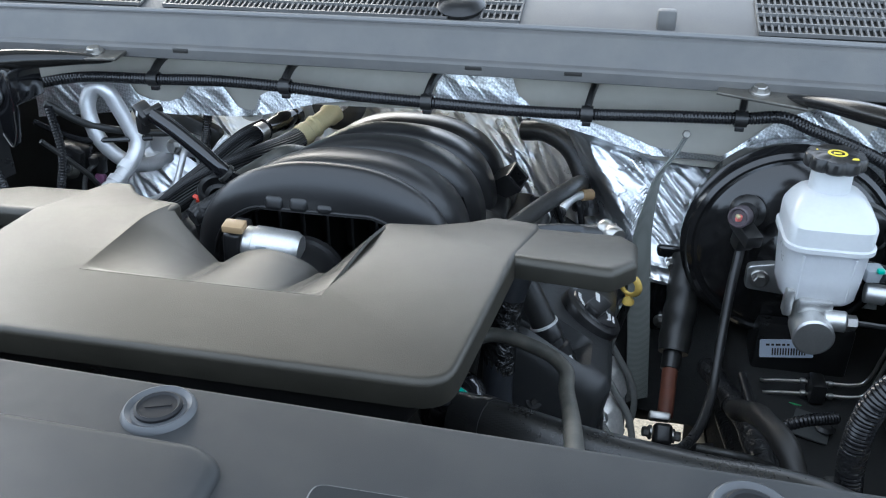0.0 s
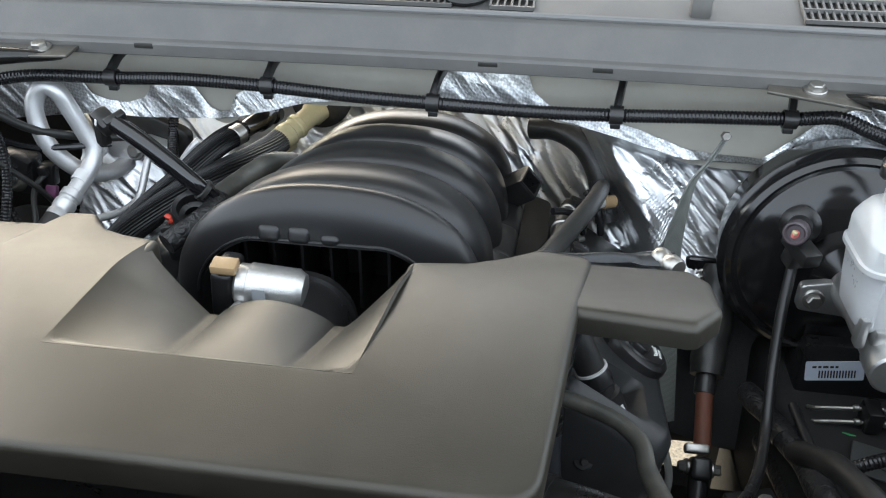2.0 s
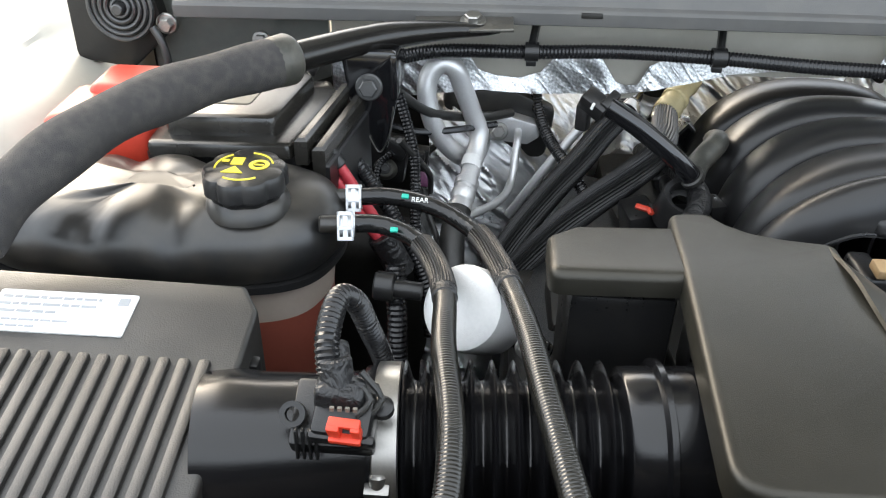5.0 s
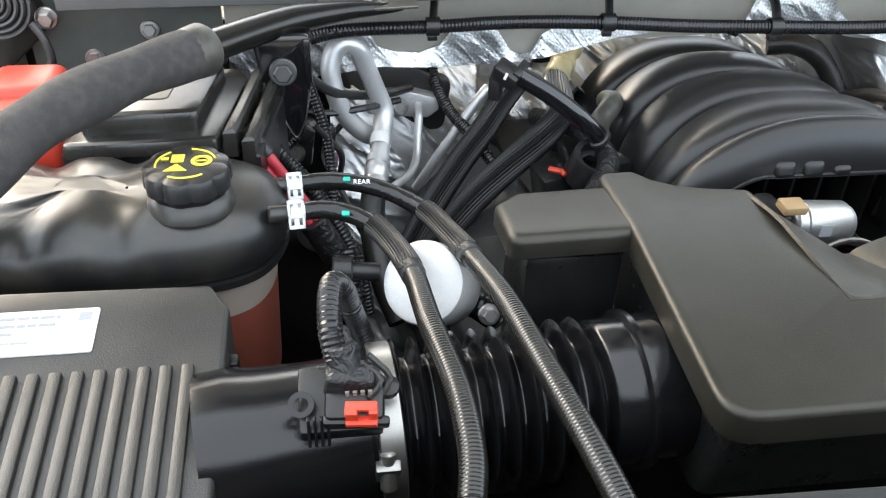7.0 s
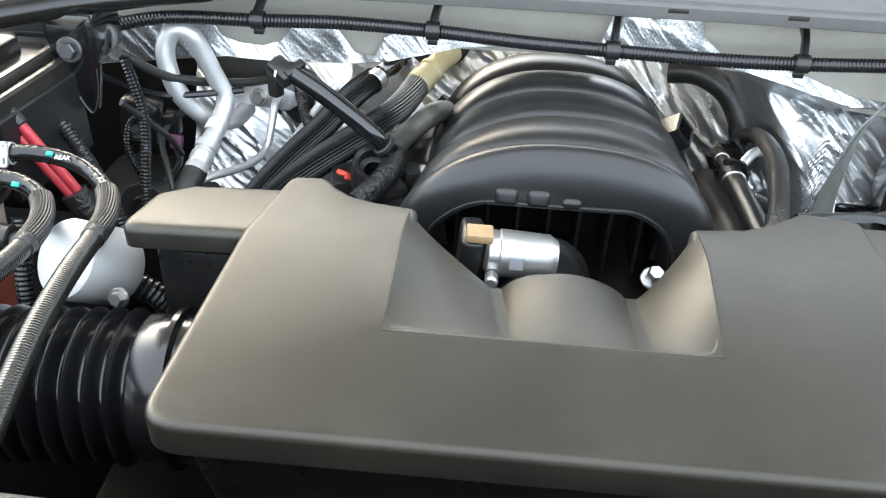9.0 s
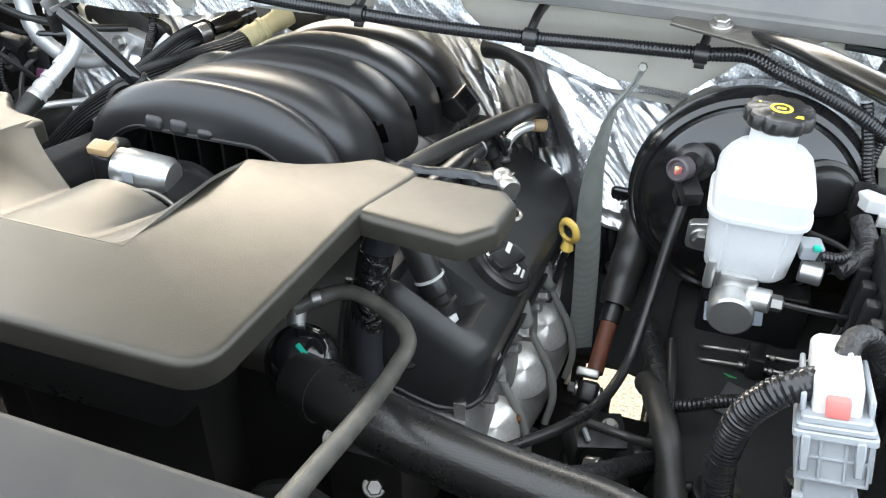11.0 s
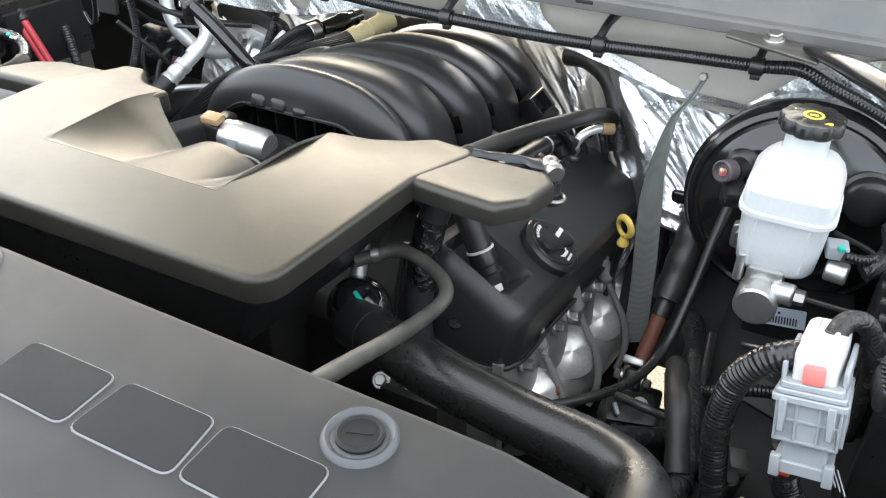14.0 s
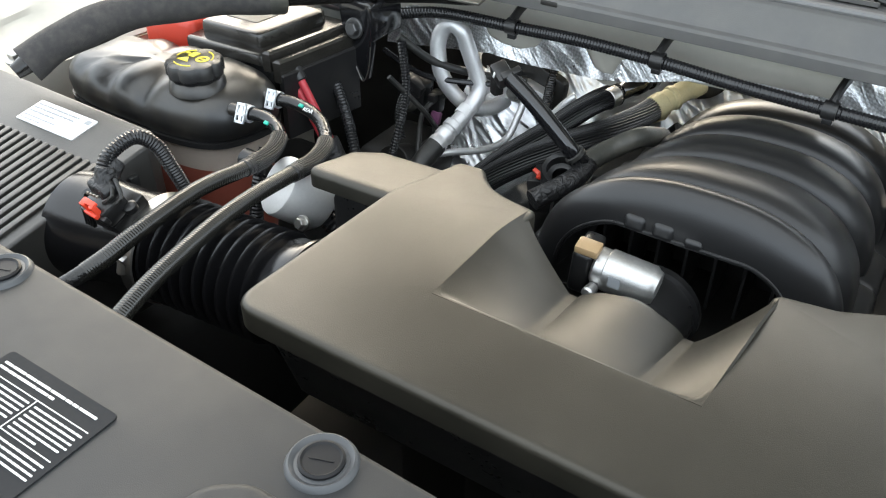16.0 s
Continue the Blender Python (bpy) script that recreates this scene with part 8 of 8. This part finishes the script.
# ---- hood hinge and the small things low beside the booster ----
def hood_hinge():
    t = thing("hood_hinge", "dark hood hinge arm with a flat coil spring", "hinge", (-1.17, 1.10, 1.10))
    part("arm", prism(fillet([(-1.245, 1.10), (-1.175, 1.09), (-1.125, 1.135), (-1.135, 1.185), (-1.19, 1.33), (-1.24, 1.34)], 0.012, 4), -1.150, -1.128, 0.004, 2, m=pose(0, 0, 0, 90, 0, 0)), DARK, t)
    c = Vector((-1.170, 1.112, 1.172))
    for r in (0.010, 0.017, 0.024, 0.031, 0.038):
        part("spring_coil", tube([c + Vector((r * math.cos(a), 0.002 * math.sin(a), r * math.sin(a))) for a in [2 * math.pi * k / 28 for k in range(29)]], 0.0030, 8, 0.004), DARKBOLT, t)
    part("hub", rod(c + Vector((0, 0.01, 0)), c + Vector((0, -0.012, 0)), 0.007), DARKBOLT, t)
    part("spring_foot", tube([(-1.135, 1.112, 1.150), (-1.125, 1.11, 1.13), (-1.122, 1.108, 1.105), (-1.130, 1.106, 1.095)], 0.005, 10), DARKBOLT, t)
    hexbolt(t, "pivot_bolt", (-1.122, 1.125, 1.150), (0, -1, 0), 0.009, 0.010)


hood_hinge()


def brake_lines():
    t = thing("brake_line", "two thin steel brake lines held in a black clip", "pipe", (0.30, 0.98, 0.82))
    for dz, dy in ((0.0, 0.0), (-0.011, -0.012)):
        part("line", tube([(0.236, 1.00 + dy, 0.802 + dz), (0.238, 0.985 + dy, 0.812 + dz), (0.252, 0.98 + dy, 0.818 + dz), (0.300, 0.98 + dy, 0.822 + dz), (0.345, 0.98 + dy, 0.824 + dz), (0.362, 0.98 + dy, 0.835 + dz), (0.372, 0.98 + dy, 0.875 + dz), (0.378, 0.98 + dy, 0.915 + dz)], 0.0024, 8), BRIGHT, t)
    part("clip", block(0.020, 0.034, 0.030, pose(0.300, 0.972, 0.818), 0.004), BLACK, t)
    for x in (0.284, 0.318):
        for dz, dy in ((0.0, 0.0), (-0.011, -0.012)):
            part("collar", rod((x - 0.004, 0.98 + dy, 0.8215 + dz), (x + 0.004, 0.98 + dy, 0.8220 + dz), 0.0042), STEEL, t)
    w = thing("green_wire", "green tracer wires on a dark cable", "wiring", (0.285, 0.965, 0.79))
    part("cable", tube([(0.20, 0.99, 0.76), (0.25, 0.975, 0.785), (0.30, 0.965, 0.79), (0.36, 0.96, 0.78)], 0.010, 12), TAPE, w)
    part("tracer", tube([(0.262, 0.962, 0.797), (0.275, 0.955, 0.800), (0.290, 0.955, 0.797), (0.305, 0.954, 0.798)], 0.0016, 6), GREENWIRE, w, "green wire")
    m = thing("abs_module", "black hydraulic block low beside the chassis rail", "module", (0.30, 0.86, 0.70))
    part("block", box(0.235, 0.34, 0.84, 0.93, 0.66, 0.755, 0.008, 3), BLACK, m)
    part("cover", box(0.255, 0.30, 0.80, 0.845, 0.68, 0.745, 0.006, 3), DUSTYBLACK, m)
    hexbolt(m, "bolt", (0.32, 0.86, 0.755), (0, 0, 1), 0.007, 0.008, DARKBOLT)
    k = thing("taped_cable", "black taped cable running along the chassis rail", "wiring", (0.19, 0.7, 0.85))
    part("cable", tube([(0.20, 1.02, 0.72), (0.205, 0.92, 0.74), (0.212, 0.80, 0.76), (0.205, 0.70, 0.79), (0.18, 0.62, 0.84), (0.15, 0.56, 0.88)], 0.013, 14), TAPE, k)
    part("tie", rod((0.2105, 0.825, 0.755), (0.2115, 0.815, 0.757), 0.0145), BLACK, k)
    part("branch", conduit([(0.21, 0.78, 0.765), (0.235, 0.75, 0.80), (0.262, 0.72, 0.84), (0.27, 0.69, 0.88)], 0.0075), LOOM, k)
    h = thing("fluid_hose", "black rubber hose curving below the fuse box", "hose", (0.40, 0.60, 0.86))
    part("hose", tube([(0.30, 0.58, 0.84), (0.36, 0.575, 0.865), (0.42, 0.58, 0.875), (0.47, 0.60, 0.87), (0.50, 0.63, 0.85)], 0.011, 14), RUBBER, h)
    part("clamp", lathe([(0.0112, -0.004), (0.0126, -0.004), (0.0126, 0.004), (0.0112, 0.004)], (0.36, 0.575, 0.865), (0.9, 0.0, 0.25), 22), STEEL, h)
    q = thing("relay_socket", "small black socket bracket under the harness connector", "bracket", (0.30, 0.62, 0.86))
    part("bracket", join(block(0.05, 0.012, 0.06, pose(0.335, 0.600, 0.885, 0, 12, 10), 0.004), block(0.03, 0.03, 0.03, pose(0.30, 0.59, 0.87, 0, 0, 25), 0.005)), BLACK, q)
    hexbolt(q, "screw", (0.337, 0.592, 0.895), (0.1, -1, 0.2), 0.006, 0.005, DARKBOLT)


GREENWIRE = material("green_wire_sheath", (0.04, 0.30, 0.10), 0.45, 0, 0.1, 40)
brake_lines()


def footwell_sheet(u, v):
    x = 0.035 + 0.215 * u
    return (x, 1.200 - 0.070 * v + 0.006 * math.sin(x * 40 + v * 4), 0.88 - 0.25 * v - 0.03 * u * v)


FELTGREY = material("grey_sound_felt", (0.055, 0.057, 0.056), 0.9, 0, 0.25, 14, grain=0.6, grain_scale=500, wrinkle=0.2, wrinkle_scale=22)
single("footwell_liner", sheet(footwell_sheet, 30, 30, 0.006), FELTGREY, "dark grey felt sheet behind the steering shaft", "liner", kind="structure")


# ---- small things low on the driver side and in the far corner ----
def low_clutter():
    """Looms, brackets and clips that fill the dark space between engine, rail and fuse box."""
    t = thing("rail_loom", "black taped wiring loom clipped along the inner rail", "wiring", (0.20, 0.80, 0.80))
    part("taped_cable", tube([(0.165, 1.02, 0.80), (0.185, 0.94, 0.815), (0.20, 0.86, 0.825), (0.215, 0.77, 0.83), (0.222, 0.69, 0.835), (0.215, 0.61, 0.84)], lambda s, n: 0.014 + 0.0016 * math.sin(s * 70), 14), TAPE, t)
    part("branch", conduit([(0.205, 0.85, 0.828), (0.232, 0.842, 0.848), (0.262, 0.85, 0.856), (0.300, 0.87, 0.85)], 0.0078), LOOM, t)
    part("branch", tube([(0.212, 0.78, 0.838), (0.19, 0.76, 0.86), (0.165, 0.755, 0.868), (0.13, 0.765, 0.862)], 0.0052, 10), RUBBER, t)
    # Added dark branch, placed to hide bright ground from the camera's view.
    part("branch", tube([(0.178, 0.845, 0.862), (0.187, 0.790, 0.902), (0.193, 0.745, 0.924), (0.206, 0.70, 0.928), (0.222, 0.655, 0.895)], lambda s, n: 0.0125 + 0.0008 * math.sin(s * 90), 14), DARK, t, "dark branch added over the gravel gap")
    for y in (0.915, 0.80, 0.70):
        part("tie", lathe([(0.0150, -0.004), (0.0170, -0.004), (0.0170, 0.004), (0.0150, 0.004)], (0.190 + 0.15 * (0.915 - y), y, 0.818 + 0.06 * (0.915 - y)), (0.12, -1, 0.05), 18), BLACK, t)
    c = thing("rail_bracket", "small black pressed bracket bolted to the inner rail", "bracket", (0.14, 0.80, 0.78))
    part("bracket", join(block(0.060, 0.045, 0.006, pose(0.140, 0.805, 0.812, 12, 8, 24), 0.002), block(0.006, 0.045, 0.045, pose(0.113, 0.798, 0.792, 8, 6, 24), 0.002)), BLACK, c)
    hexbolt(c, "bolt", (0.150, 0.812, 0.817), (0.1, -0.2, 1), 0.0065, 0.007, STEEL)
    part("clip_tab", block(0.005, 0.016, 0.007, pose(0.128, 0.786, 0.822, 30, 0, 40), 0.002), GREYPL, c, "pale cut cable tie")
    v = thing("solenoid_valve", "black solenoid valve with a grey plug near the rail", "valve", (0.255, 0.745, 0.80))
    part("body", lathe([(0, 0), (0.020, 0), (0.021, 0.004), (0.021, 0.040), (0.016, 0.044), (0.012, 0.060), (0, 0.061)], (0.258, 0.748, 0.80), (0.1, -0.2, 1), 26), BLACK, v)
    part("plug", block(0.022, 0.026, 0.018, pose(0.270, 0.735, 0.856, 12, 10, 20), 0.004), DUSTYBLACK, v)
    part("port", rod((0.240, 0.742, 0.832), (0.215, 0.730, 0.836), 0.006), BLACK, v)
    k = thing("tie_strip", "pale paper tag on a loom above the gravel gap", "tag", (0.165, 0.70, 0.83))
    part("tag", block(0.020, 0.0012, 0.013, pose(0.178, 0.690, 0.862, 55, 0, 25), 0.0003), PAPER, k)
    f = thing("wheel_liner_clip", "black push clip and flat grey tab on the felt liner", "clip", (0.30, 0.86, 0.80))
    part("tab", block(0.045, 0.050, 0.003, pose(0.285, 0.905, 0.806, 4, 2, -18), 0.001), FELTGREY, f)
    part("head", lathe([(0, 0), (0.011, 0), (0.012, 0.002), (0.008, 0.006), (0, 0.007)], (0.300, 0.900, 0.808), (0, 0, 1), 20), BLACK, f)


low_clutter()


def corner_details():
    """What stands beyond the brace: the other hinge, a round plug and the riveted strip under the corner panel."""
    h = thing("hood_hinge", "rusty dark hood hinge arm beside the corner panel", "hinge", (0.665, 1.10, 1.0))
    part("arm", prism(fillet([(0.640, 0.96), (0.665, 0.96), (0.690, 1.05), (0.700, 1.20), (0.672, 1.21), (0.650, 1.09)], 0.008, 4), -1.135, -1.118, 0.003, 2, m=pose(0, 0, 0, 90, 0, 0)), DARK, h)
    part("link", prism(fillet([(0.632, 1.06), (0.655, 1.05), (0.672, 1.16), (0.650, 1.17)], 0.006, 4), -1.112, -1.100, 0.002, 2, m=pose(0, 0, 0, 90, 0, 0)), RUSTBOLT, h, "rust-stained link")
    hexbolt(h, "pivot", (0.652, 1.098, 1.075), (0, -1, 0.1), 0.011, 0.012, DARKBOLT)
    hexbolt(h, "pivot", (0.664, 1.116, 0.985), (0, -1, 0.1), 0.010, 0.010, RUSTBOLT)
    p = thing("round_plug", "black rubber plug with a bright stud on the inner fender", "plug", (0.640, 1.07, 0.975))
    part("disc", lathe([(0, 0.004), (0.016, 0.004), (0.020, 0.003), (0.022, 0.0), (0.022, -0.004)], (0.641, 1.075, 0.985), (-0.15, -0.75, 0.65), 28), RUBBER, p)
    part("stud", rod((0.640, 1.072, 0.988), (0.638, 1.063, 0.996), 0.005), STEEL, p)
    s = thing("riveted_strip", "grey-green strip with bright rivets below the corner panel", "strip", (0.53, 1.155, 0.99))
    part("strip", sheet(lambda u, v: (0.44 + 0.185 * u, 1.158 - 0.010 * v, 1.012 - 0.030 * v - 0.008 * u), 16, 4, 0.002), SHADEPAINT, s)
    for x in (0.468, 0.545, 0.612):
        part("rivet", lathe([(0, 0.0035), (0.003, 0.003), (0.005, 0.0)], (x, 1.150, 0.994 - 0.008 * (x - 0.44) / 0.185), (0, -1, 0.3), 14), STEEL, s)


corner_details()
